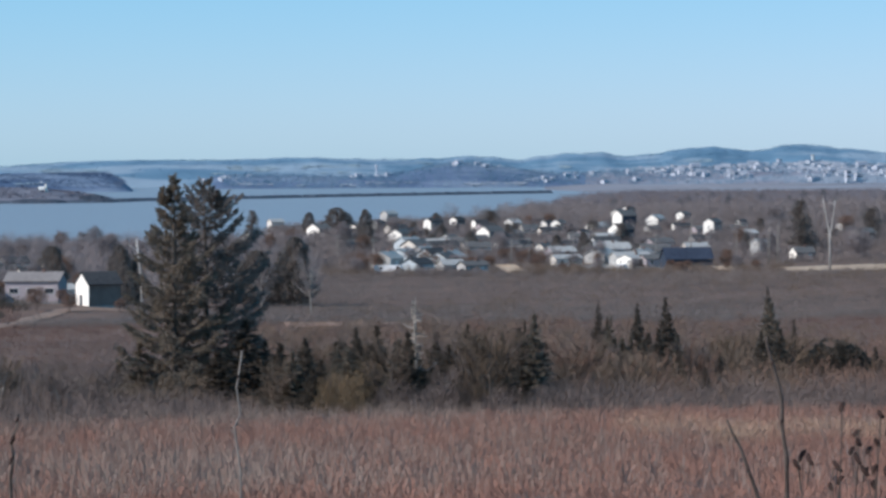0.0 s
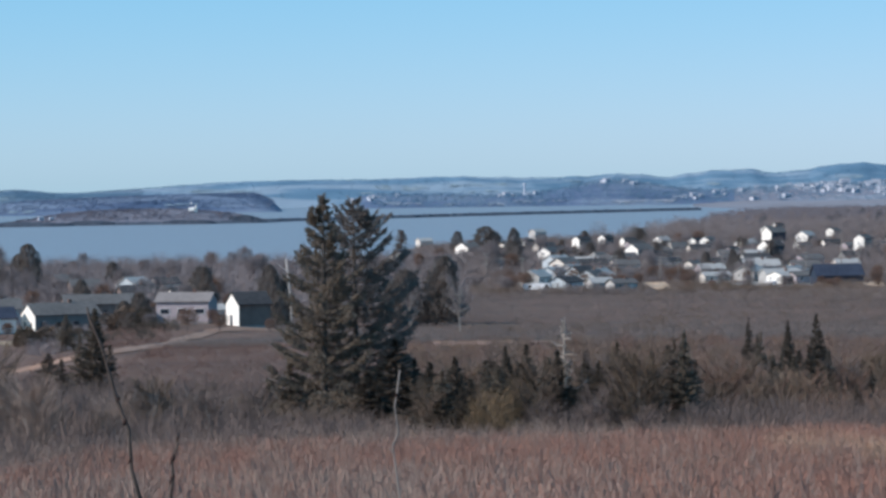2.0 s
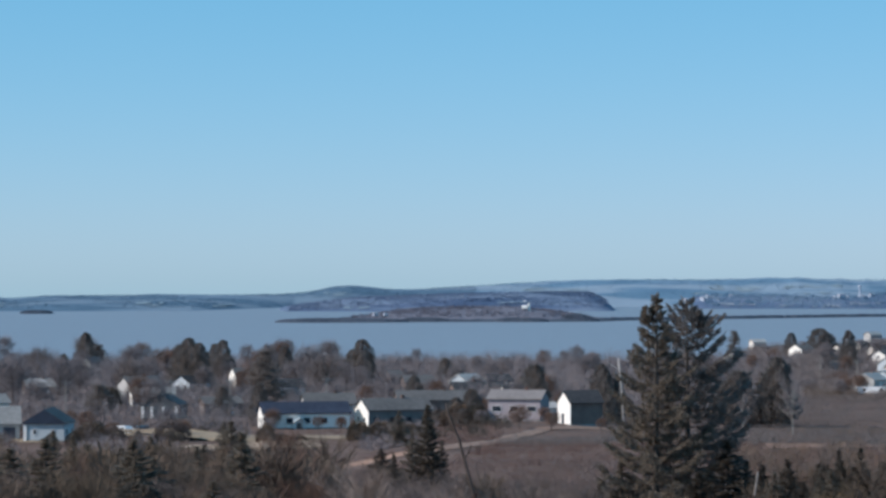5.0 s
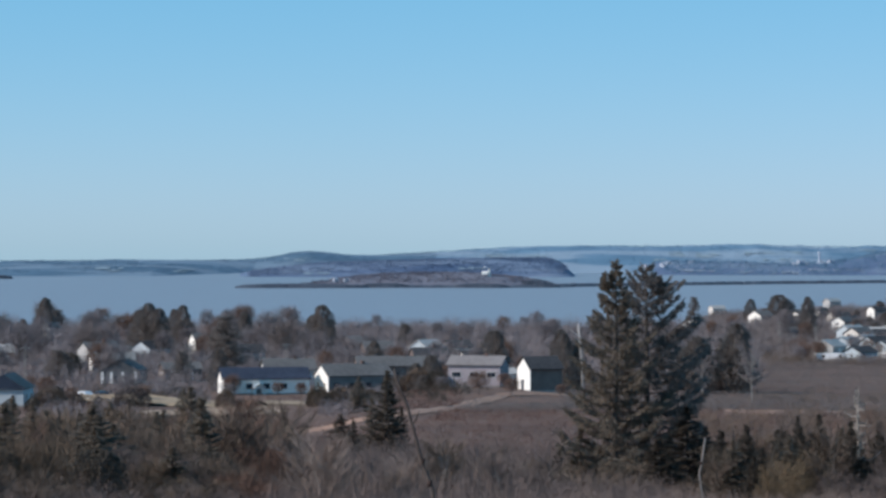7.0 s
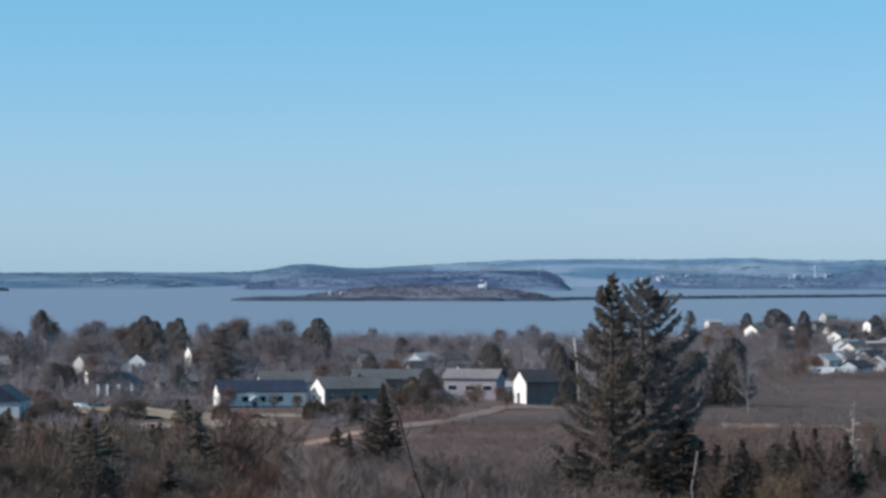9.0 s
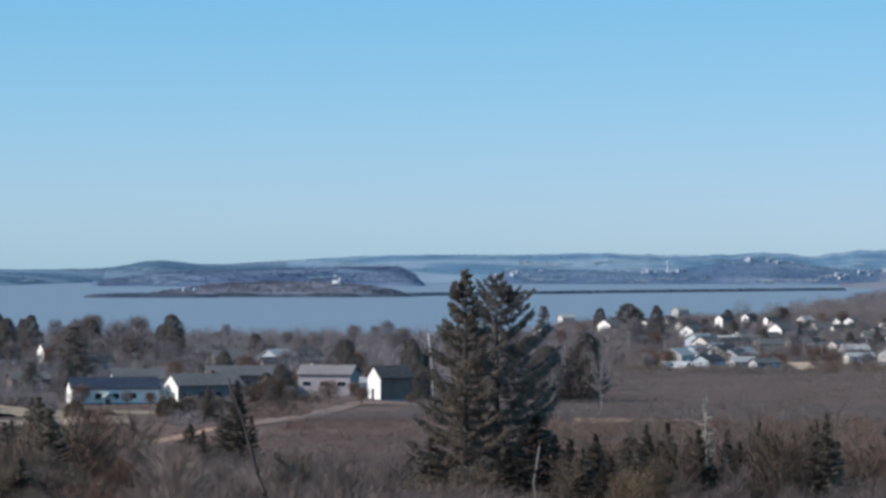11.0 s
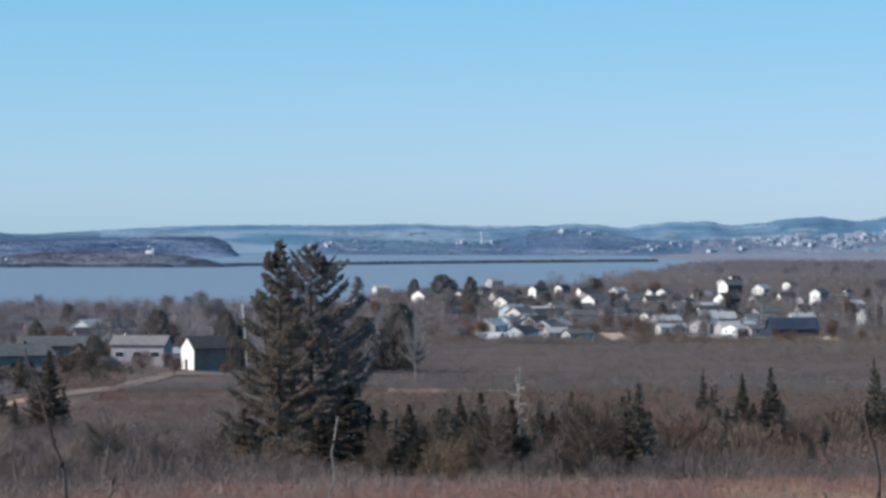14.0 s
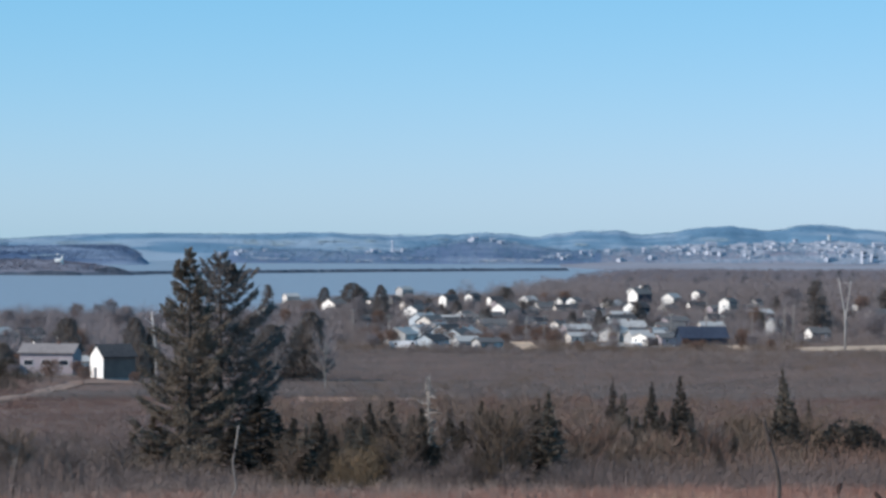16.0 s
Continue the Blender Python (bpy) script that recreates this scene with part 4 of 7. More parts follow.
# ---- trees ----
def spruce_mesh(height, radius, whorls, limbs, per_limb, seed, lift=0.6, sparse=0.0, size=0.3, profile=1.0, bare=0.0):
    """Trunk and crown of a spruce: whorls of limbs, upswept above and level below, clothed in small sprays with gaps between."""
    r = np.random.default_rng(seed)
    bend = r.normal(0, 0.01, 2) * height
    trunk = tube([(bend[0] * t * t, bend[1] * t * t, height * t) for t in (0, 0.3, 0.6, 0.85, 0.99)],
                 [height * w for w in (0.018, 0.014, 0.009, 0.004, 0.001)], 8)
    starts, ways, lens, wids, wood = [], [], [], [], []
    for w in range(whorls):
        tw = 0.05 + 0.93 * (w / (whorls - 1)) ** 0.9
        turn = r.uniform(0, 6.28)
        for i in range(limbs):
            t = min(0.99, tw + r.normal(0, 0.016))
            reach = radius * (1 - t) ** profile * r.uniform(0.62, 1.12) * min(1, 0.25 + 3.2 * (1 - t)) + radius * 0.03
            if r.uniform() < sparse:
                reach *= 0.4
            ang = turn + i * 6.283 / limbs + r.normal(0, 0.25)
            rise = (lift * t ** 0.8 - 0.12 * (1 - t)) * reach * r.uniform(0.7, 1.2)
            s = np.linspace(0, 1, 5)
            zz = height * t + rise * s - reach * 0.14 * np.sin(s * np.pi) * (1 - t) + reach * 0.10 * s ** 3
            px = np.stack([np.cos(ang) * reach * s + bend[0] * t * t, np.sin(ang) * reach * s + bend[1] * t * t, zz], 1)
            wood.append(tube(px[[0, 2, 4]], [0.010 * reach + 0.006, 0.006 * reach + 0.004, 0.003], 4))
            n = int(per_limb * (0.2 + reach / radius))
            u = r.uniform(bare, 1, n) ** 0.75
            base = np.stack([np.interp(u, s, px[:, k]) for k in range(3)], 1)
            fan = ang + r.normal(0, 0.55, n)
            way = np.stack([np.cos(fan), np.sin(fan), r.normal(0.12 + 0.5 * t, 0.28, n)], 1)
            starts.append(base + r.normal(0, 1, (n, 3)) * np.array([0.05, 0.05, 0.03]) * reach)
            ways.append(way)
            lens.append(size * r.uniform(0.6, 1.5, n) * (0.36 + 0.66 * reach / radius))
            wids.append(size * r.uniform(0.18, 0.42, n))
    n = per_limb
    up = r.uniform(0.88, 0.99, n)
    starts.append(np.stack([bend[0] * up ** 2, bend[1] * up ** 2, height * up], 1))
    fan = r.uniform(0, 6.283, n)
    ways.append(np.stack([0.4 * np.cos(fan), 0.4 * np.sin(fan), r.uniform(0.5, 1.2, n)], 1))
    lens.append(size * r.uniform(0.3, 0.8, n))
    wids.append(size * r.uniform(0.15, 0.3, n))
    crown = sprays(np.concatenate(starts), np.concatenate(ways), np.concatenate(lens), np.concatenate(wids), r)
    return np_mesh("trunk", *join([trunk] + wood), "bark"), np_mesh("crown", *crown, "needles")


def old_spruce_mesh(height, heights, reaches, seed, limbs=6, leaders=(), spread=1.0):
    """An old spruce: layers of boughs that sweep up at their tips, each a flat pad of hanging sprays, dark gaps between."""
    r = np.random.default_rng(seed)
    bend = r.normal(0, 0.008, 2) * height
    wood = [tube([(bend[0] * t * t, bend[1] * t * t, height * t) for t in (0, 0.3, 0.6, 0.85, 0.99)],
                 [height * w for w in (0.017, 0.013, 0.009, 0.004, 0.001)], 8)]
    starts, ways, lens, wids = [], [], [], []

    def bough(root, ang, reach, t, full=1.0):
        s = np.linspace(0, 1, 6)
        sag, lift = 0.16 * (1 - t) * r.uniform(0.5, 1.5), 0.16 + 0.75 * t ** 1.6 + r.normal(0, 0.06)
        z = reach * (lift * s ** 1.6 - sag * np.sin(s * np.pi))
        line = root + np.stack([np.cos(ang) * reach * s, np.sin(ang) * reach * s, z], 1)
        wood.append(tube(line[[0, 2, 5]], [0.008 * reach + 0.008, 0.006 * reach + 0.005, 0.004], 4))
        n = int((22 + 84 * reach) * full)
        u = r.uniform(0.12, 1, n) ** 0.7
        w = r.uniform(-1, 1, n)
        pad = spread * (0.06 + 0.17 * reach * np.sin(np.pi * np.clip(0.12 + 0.8 * u, 0, 1)))
        base = np.stack([np.interp(u, s, line[:, k]) for k in range(3)], 1)
        across = np.array([-math.sin(ang), math.cos(ang), 0])
        base = base + across * (w * pad)[:, None]
        base[:, 2] += -0.22 * np.abs(w) * pad + r.normal(0, 0.035, n)
        way = np.stack([np.cos(ang) - math.sin(ang) * w * 0.8, np.sin(ang) + math.cos(ang) * w * 0.8, r.normal(0.02 + 0.5 * t, 0.22, n)], 1) + r.normal(0, 0.2, (n, 3))
        hang = r.uniform(size=n) < 0.3 * (1 - t)
        way[hang, 2] -= 0.9
        starts.append(base)
        ways.append(way)
        lens.append(r.uniform(0.16, 0.36, n) * (0.6 + 0.13 * reach))
        wids.append(r.uniform(0.05, 0.105, n))

    z = 0.5
    while z < height - 0.15:
        t = z / height
        turn = r.uniform(0, 6.28)
        for i in range(limbs):
            reach = float(np.interp(t, heights, reaches)) * r.uniform(0.6, 1.12) * (0.5 if r.uniform() < 0.2 else 1.0)
            zz = z + r.normal(0, 0.07)
            root = np.array([bend[0] * t * t, bend[1] * t * t, zz])
            bough(root, turn + i * 6.283 / limbs + r.normal(0, 0.22), max(0.12, reach), t)
        z += 0.58 - 0.24 * t + r.normal(0, 0.05)
    for dx, dy, low, top in leaders:  # side leaders near the crown
        wood.append(tube([(dx * 0.2, dy * 0.2, low), (dx, dy, low + 0.3), (dx * 1.1, dy * 1.1, top)], [0.04, 0.03, 0.008], 6))
        for q in np.arange(low + 0.2, top, 0.13):
            left = (top - q) / (top - low)
            for i in range(4):
                bough(np.array([dx, dy, q]), r.uniform(0, 6.28), 0.1 + 0.3 * left, 0.96, 0.7)
    n = 90
    up = r.uniform(0.94, 1.0, n)
    starts.append(np.stack([bend[0] * up ** 2, bend[1] * up ** 2, height * up], 1))
    fan = r.uniform(0, 6.283, n)
    ways.append(np.stack([0.5 * np.cos(fan), 0.5 * np.sin(fan), r.uniform(0.5, 1.2, n)], 1))
    lens.append(r.uniform(0.12, 0.28, n))
    wids.append(r.uniform(0.04, 0.08, n))
    crown = sprays(np.concatenate(starts), np.concatenate(ways), np.concatenate(lens), np.concatenate(wids), r)
    return np_mesh("trunk", *join(wood), "bark"), np_mesh("crown", *crown, "needles")


def pine_mesh(height, radius, clumps, per, seed):
    """A broad rounded conifer: clumps of sprays on a bare trunk."""
    r = np.random.default_rng(seed)
    trunk = tube([(0, 0, 0), (0.1, 0, height * 0.5), (0, 0.1, height * 0.95)], [height * 0.02, height * 0.014, 0.03], 6)
    starts, ways, wood = [], [], []
    for i in range(clumps):
        t = r.uniform(0.05, 0.98)
        rad = radius * (1 - abs(t - 0.38) ** 1.6 * 1.9) * (1.0 if t < 0.8 else 0.75)
        ang, q = r.uniform(0, 6.28), max(rad, 0.2 * radius) * r.uniform(0.3, 0.95)
        c = np.array([np.cos(ang) * q, np.sin(ang) * q, height * t])
        wood.append(tube([(0, 0, height * t * 0.85), c * (0.5, 0.5, 0.95), c], [0.06, 0.04, 0.02], 4))
        starts.append(c + r.normal(0, 1, (per, 3)) * np.array([0.16, 0.16, 0.05]) * radius)
        ways.append(np.stack([np.cos(ang) + r.normal(0, 0.7, per), np.sin(ang) + r.normal(0, 0.7, per), r.normal(0.25, 0.4, per)], 1))
    s = np.concatenate(starts)
    n = len(s)
    crown = sprays(s, np.concatenate(ways), r.uniform(0.5, 1.2, n) * radius * 0.17, r.uniform(0.4, 0.8, n) * radius * 0.11, r)
    return np_mesh("trunk", *join([trunk] + wood), "bark"), np_mesh("crown", *crown, "needles")


def teardrop_mesh(height, radius, seed, low):
    """A dense dark conifer, widest near its foot, with an uneven lobed outline and upswept sprays."""
    r = np.random.default_rng(seed)
    n = 6200
    t, ang = r.uniform(0.02, 1, n) ** 0.85, r.uniform(0, 6.283, n)
    lobes = 1 + 0.2 * np.sin(ang * 3 + t * 9 + seed) + 0.16 * np.sin(ang * 5 - t * 17) + 0.12 * np.sin(t * 31 + ang)
    wide = radius * np.minimum(1, 0.45 + t / low * 0.55) * (1 - t) ** 0.46 * lobes
    reach = np.maximum(0.08, wide * r.uniform(0.35, 1, n) ** 0.5)
    base = np.stack([np.cos(ang) * reach, np.sin(ang) * reach, height * t * 0.97], 1)
    way = np.stack([np.cos(ang) + r.normal(0, 0.4, n), np.sin(ang) + r.normal(0, 0.4, n), r.normal(0.75, 0.4, n)], 1)
    crown = sprays(base, way, r.uniform(0.3, 0.75, n) * (0.55 + 0.45 * (1 - t)), r.uniform(0.14, 0.3, n), r)
    trunk = tube([(0, 0, 0), (0.05, 0, height * 0.5), (0, 0.05, height * 0.97)], [height * 0.018, height * 0.012, 0.03], 6)
    return np_mesh("trunk", *trunk, "bark"), np_mesh("crown", *crown, "needles")


def bare_mesh(height, spread, limbs, twigs, seed, mat="bare_twigs", low=0.25, twig_w=0.05, split=False, slim=1.0):
    """A leafless tree: trunk and forking limbs, and a crown of fine twigs."""
    r = np.random.default_rng(seed)
    wood = [tube([(0, 0, 0), (r.normal(0, .1), r.normal(0, .1), height * 0.35), (r.normal(0, .25), r.normal(0, .25), height * 0.8)],
                 [height * 0.016, height * 0.012, height * 0.004], 6)]
    base, tip = [], []
    for i in range(limbs):
        t = r.uniform(low, 0.75)
        ang = r.uniform(0, 6.28)
        reach = spread * (1.05 - 0.6 * abs(t - 0.4)) * r.uniform(0.5, 1)
        end = np.array([np.cos(ang) * reach, np.sin(ang) * reach, min(height, height * (t + r.uniform(0.18, 0.42)))])
        start = np.array([0, 0, height * t])
        mid = (start + end) / 2 + np.array([0, 0, -0.04 * height]) + r.normal(0, 0.05 * spread, 3)
        wood.append(tube([start, mid, end], [height * 0.008 * slim, height * 0.005 * slim, 0.012 * slim], 4))
        u = r.uniform(0.15, 1, twigs)
        p = np.where(u[:, None] < 0.5, start + (mid - start) * (u * 2)[:, None], mid + (end - mid) * (u * 2 - 1)[:, None])
        w = (end - start) / np.linalg.norm(end - start) * 0.6 + r.normal(0, 0.5, (twigs, 3)) + np.array([0, 0, 0.45])
        base.append(p)
        tip.append(w * (spread * r.uniform(0.12, 0.36, twigs))[:, None])
    base, tip = np.concatenate(base), np.concatenate(tip)
    n = len(base)
    v, f = blades(base, tip[:, 2], r.uniform(0.6, 1.4, n) * twig_w, tip[:, :2], r)
    if split:
        return np_mesh("trunk", *wood[0], mat), np_mesh("crown", v, f, mat), [np_mesh("branch", *w, mat) for w in wood[1:]]
    return np_mesh("trunk", *join(wood), "bark"), np_mesh("crown", v, f, mat)


def hedge_mesh(height, spread, deep, seed):
    """A dense rounded garden bush: a lumpy closed dome of short sprays down to the ground."""
    r = np.random.default_rng(seed)
    n = 2600
    t, ang = r.uniform(0, 1, n), r.uniform(0, 6.283, n)
    wide = np.sqrt(1 - t ** 3) * (1 + 0.14 * np.sin(ang * 3 + seed) + 0.1 * np.sin(ang * 5 + t * 8)) * r.uniform(0.55, 1, n) ** 0.4
    base = np.stack([np.cos(ang) * wide * spread, np.sin(ang) * wide * deep, t * height * (0.9 + 0.1 * np.sin(ang * 2 + seed))], 1)
    way = np.stack([np.cos(ang) + r.normal(0, 0.5, n), np.sin(ang) + r.normal(0, 0.5, n), r.normal(0.6, 0.4, n)], 1)
    stems = [tube([(0, 0, 0), (math.cos(q) * 0.5, math.sin(q) * 0.5, height * 0.5), (math.cos(q) * spread * 0.5, math.sin(q) * deep * 0.5, height * 0.8)], [0.06, 0.04, 0.015], 4) for q in r.uniform(0, 6.283, 6)]
    return np_mesh("trunk", *join(stems), "bark"), np_mesh("crown", *sprays(base, way, r.uniform(0.2, 0.45, n), r.uniform(0.1, 0.2, n), r), "needles")


def round_bush_mesh(height, spread, seed):
    """A broad leafless bush: stems from the ground and a close dome of fine twigs in uneven lobes."""
    r = np.random.default_rng(seed)
    stems = [tube([(0, 0, 0), (math.cos(q) * spread * 0.25, math.sin(q) * spread * 0.25, height * 0.4), (math.cos(q) * spread * 0.7, math.sin(q) * spread * 0.7, height * r.uniform(0.6, 0.95))], [0.03, 0.02, 0.006], 4)
             for q in r.uniform(0, 6.283, 12)]
    lobes = np.stack([r.normal(0, 0.42, 11) * spread, r.normal(0, 0.42, 11) * spread, r.uniform(0.3, 0.8, 11) * height], 1)
    which = r.integers(0, 11, 5200)
    ball = r.normal(size=(5200, 3))
    ball /= np.linalg.norm(ball, axis=1)[:, None]
    base = lobes[which] + ball * (r.uniform(0.2, 1, 5200) ** 0.5)[:, None] * np.array([0.42 * spread, 0.42 * spread, 0.24 * height])
    base[:, 2] = np.maximum(base[:, 2], 0.02)
    way = (ball * 0.6 + r.normal(0, 0.35, (5200, 3)) + np.array([0, 0, 0.75])) * r.uniform(0.12, 0.42, 5200)[:, None]
    v, f = blades(base, way[:, 2], r.uniform(0.010, 0.022, 5200), way[:, :2], r)
    return np_mesh("trunk", *join(stems), "bark"), np_mesh("crown", v, f, "dark_twigs")


def plant(name, meshes, az, d, sx, sz, label, category, group="", spin=None, crown_mat=None, trunk_mat=None, up=-0.1):
    p = spot(az, d, up)
    turn = rng.uniform(0, 6.28) if spin is None else spin
    root = empty(name, Matrix.Translation(p) @ Matrix.Rotation(turn, 4, "Z") @ Matrix.Diagonal((sx, sx, sz, 1)), label, category, group)
    part("trunk", meshes[0], root, mat=trunk_mat)
    part("crown", meshes[1], root, mat=crown_mat)
    for me in meshes[2:][0] if len(meshes) > 2 else ():
        part("branch", me, root)
    return root


UNDER = []
# the pair of tall spruces in the middle
LAYERS = [0, 0.06, 0.14, 0.25, 0.38, 0.5, 0.62, 0.72, 0.8, 0.87, 0.94, 1]
BIG_RIGHT = old_spruce_mesh(11.6, LAYERS, [2.6, 3.4, 3.9, 3.7, 3.5, 3.2, 2.95, 2.6, 2.05, 1.3, 0.75, 0.25], 31, 6, [(0.5, -0.2, 10.1, 11.2)], 1.0)
BIG_LEFT = old_spruce_mesh(11.8, LAYERS, [3.0, 3.9, 3.8, 3.0, 2.6, 2.3, 1.8, 1.25, 0.75, 0.48, 0.3, 0.06], 37, 6, [(-0.4, -0.1, 10.1, 11.2)], 1.0)
plant("spruce_tree", BIG_RIGHT, 0.06, 150, 1, 1, "tall dark grey-green spruce with shaggy limbs", "tree", "pair of tall spruces", 0.0, "needles_old")
plant("spruce_tree", BIG_LEFT, -0.56, 147, 1, 1, "tall spruce with brownish needles tinted as sunlit", "tree", "pair of tall spruces", 0.0, "needles_brown_lit")

for a_, d_, h_, r_ in ((0.85, 146, 4.6, 2.0), (1.2, 150, 3.6, 1.3), (-1.2, 147, 3.5, 1.7), (-1.6, 151, 2.6, 1.2), (0.3, 143, 3.0, 1.6)):
    UNDER.append((a_, d_, h_, r_))
NARROW = [spruce_mesh(6, 1.25, 19, 7, 62, 41 + k, 0.35, 0.2, 0.32, 0.85) for k in range(4)]
BROAD = [pine_mesh(12, 3.6, 120, 44, 51)] + [teardrop_mesh(12, 3.4, 52 + k, 0.10 + 0.06 * k) for k in range(3)]
con_count = [0]


def conifer(az, d, height, radius, form):
    con_count[0] += 1
    k = con_count[0] % 4
    if form == "broad":
        plant("conifer", BROAD[k], az, d, radius / 3.4, height / 12, "dark rounded conifer among town houses", "tree", "town conifers", crown_mat="needles_old")
    else:
        brown = con_count[0] % 3 == 0 or az < -7
        plant("young_spruce", NARROW[k], az, d, radius / 1.25, height / 6, "young brownish spruce in the thicket" if brown else "young dark green spruce in the thicket", "tree", "young spruces",
              crown_mat="needles_brown_lit" if brown else None)


conifer(-11.52, 1150, 15.4, 4.6, "broad")
conifer(-9.54, 900, 16.7, 5.2, "broad")
conifer(-8.89, 950, 15.3, 4.2, "broad")
conifer(-8.05, 760, 15.0, 4.6, "broad")
conifer(-7.70, 1000, 12.5, 3.8, "broad")
conifer(-6.21, 980, 15.0, 5.6, "broad")
conifer(-2.90, 800, 10.5, 4.9, "broad")
for a_, d_, h_, r_ in ((-11.3, 1156, 10.5, 4.2), (-9.72, 905, 14.5, 4.4), (-9.35, 896, 15.2, 4.2), (-9.05, 955, 14.0, 3.4), (-8.2, 766, 12.0, 3.8), (-6.4, 985, 11.5, 4.0), (-11.93, 950, 11.0, 2.6), (-4.6, 960, 9.0, 3.6), (-7.0, 900, 9.5, 3.6)):
    conifer(a_, d_, h_, r_, "broad")
conifer(-1.59, 640, 13.3, 3.7, "broad")
conifer(1.02, 640, 12.6, 5.5, "broad")
conifer(1.78, 640, 15.5, 4.9, "broad")
conifer(-11.05, 760, 5.6, 4.0, "broad")
conifer(-5.51, 500, 6.2, 2.4, "narrow")
conifer(-0.39, 640, 10.7, 2.5, "broad")
conifer(2.60, 1400, 13.8, 8.6, "broad")
conifer(0.96, 1400, 12.3, 3.2, "broad")
conifer(2.05, 1400, 11.6, 4.0, "broad")
conifer(3.14, 1150, 16.1, 4.1, "broad")
conifer(4.51, 1450, 10.3, 4.2, "broad")
conifer(5.54, 1500, 10.6, 5.7, "broad")
for a_, d_, h_, r_ in ((11.51, 1050, 19.5, 4.6), (11.6, 1062, 13.0, 4.2), (12.87, 1150, 15.5, 5.6)):
    plant("conifer", BROAD[0], a_, d_, r_ / 3.4, h_ / 12, "dark conifer with a rounded crown among town houses", "tree", "town conifers", crown_mat="needles_old")
conifer(14.98, 800, 18.5, 3.4, "broad")
conifer(15.36, 820, 18.3, 4.2, "broad")
conifer(15.73, 780, 18.5, 4.4, "broad")
conifer(16.21, 840, 19.0, 4.3, "broad")
conifer(16.53, 800, 18.2, 4.5, "broad")
for a_, d_, h_, r_ in ((15.12, 830, 15.6, 4.2), (15.2, 790, 12.5, 4.0), (15.55, 835, 19.0, 4.6), (15.85, 805, 14.6, 4.4), (16.0, 830, 19.8, 4.4), (16.35, 815, 14.0, 4.2), (16.75, 830, 16.0, 4.4), (15.45, 780, 9.0, 3.6), (16.1, 775, 8.6, 3.6)):
    conifer(a_, d_, h_, r_, "broad")
conifer(1.98, 136, 3.3, 0.80, "narrow")
conifer(1.72, 130, 2.3, 0.70, "narrow")
conifer(1.85, 142, 3.0, 0.90, "narrow")
conifer(2.51, 200, 2.6, 0.40, "narrow")
conifer(2.95, 198, 3.9, 0.60, "narrow")
conifer(3.33, 210, 4.0, 0.70, "narrow")
conifer(4.48, 208, 3.5, 0.70, "narrow")
conifer(4.80, 148, 3.1, 0.80, "narrow")
conifer(5.02, 222, 3.8, 0.50, "narrow")
conifer(5.33, 135, 3.6, 0.80, "narrow")
conifer(5.45, 142, 3.2, 0.70, "narrow")
conifer(5.77, 208, 3.5, 0.60, "narrow")
conifer(6.06, 222, 3.8, 0.60, "narrow")
conifer(6.22, 208, 4.3, 0.75, "narrow")
conifer(6.40, 208, 4.9, 0.80, "narrow")
conifer(7.63, 300, 5.0, 0.75, "narrow")
conifer(7.81, 275, 3.8, 0.75, "narrow")
conifer(8.03, 203, 3.2, 0.80, "narrow")
conifer(8.39, 310, 4.6, 0.85, "narrow")
conifer(8.50, 176, 3.3, 0.90, "narrow")
conifer(8.75, 190, 2.6, 1.10, "narrow")
conifer(8.93, 203, 6.0, 1.00, "narrow")
conifer(9.08, 200, 3.6, 1.30, "narrow")
conifer(10.89, 280, 6.4, 1.10, "narrow")
conifer(11.05, 268, 3.4, 0.90, "narrow")
conifer(11.39, 255, 4.1, 0.60, "narrow")
conifer(11.98, 212, 2.7, 1.00, "narrow")
conifer(12.30, 216, 2.6, 1.10, "narrow")
conifer(9.93, 210, 2.6, 0.40, "narrow")
conifer(9.70, 206, 2.2, 0.40, "narrow")
conifer(14.35, 245, 8.7, 1.60, "narrow")
conifer(14.86, 280, 5.6, 1.00, "narrow")
conifer(16.46, 280, 5.9, 1.10, "narrow")
conifer(13.52, 230, 3.1, 0.60, "narrow")
conifer(13.20, 230, 2.9, 0.50, "narrow")
conifer(-4.97, 330, 6.8, 1.6, "narrow")
conifer(-8.73, 300, 6.4, 2.6, "narrow")
conifer(-10.02, 240, 2.8, 1.6, "narrow")
conifer(-12.12, 240, 5.1, 1.8, "narrow")
conifer(-10.83, 225, 3.9, 1.7, "narrow")
conifer(-8.99, 240, 3.3, 1.8, "narrow")
conifer(-6.82, 280, 1.9, 1.3, "narrow")
conifer(-5.84, 300, 3.0, 1.7, "narrow")

def peak(az, top, d, radius):
    """A young spruce whose tip stands at an angle below the eye."""
    conifer(az, d, EYE + math.tan(radians(top)) * d - land(az, d), radius, "narrow")


for a_, t_, d_, r_ in ((1.97, -3.39, 121, 1.05), (1.68, -3.64, 118, 0.9), (1.46, -3.61, 120, 0.8), (2.27, -3.81, 118, 0.75), (2.57, -3.55, 125, 0.6), (2.94, -3.2, 131, 0.75), (3.32, -3.17, 130, 1.1), (3.79, -3.42, 128, 1.0), (4.51, -3.3, 129, 0.8),
                       (5.13, -3.13, 126, 0.85), (5.42, -3.45, 119, 0.65), (5.78, -3.32, 120, 0.75), (6.11, -3.23, 130, 0.65), (6.39, -2.96, 130, 0.9), (4.72, -3.53, 125, 0.85), (2.1, -3.95, 115, 0.7)):
    peak(a_, t_, d_, r_)
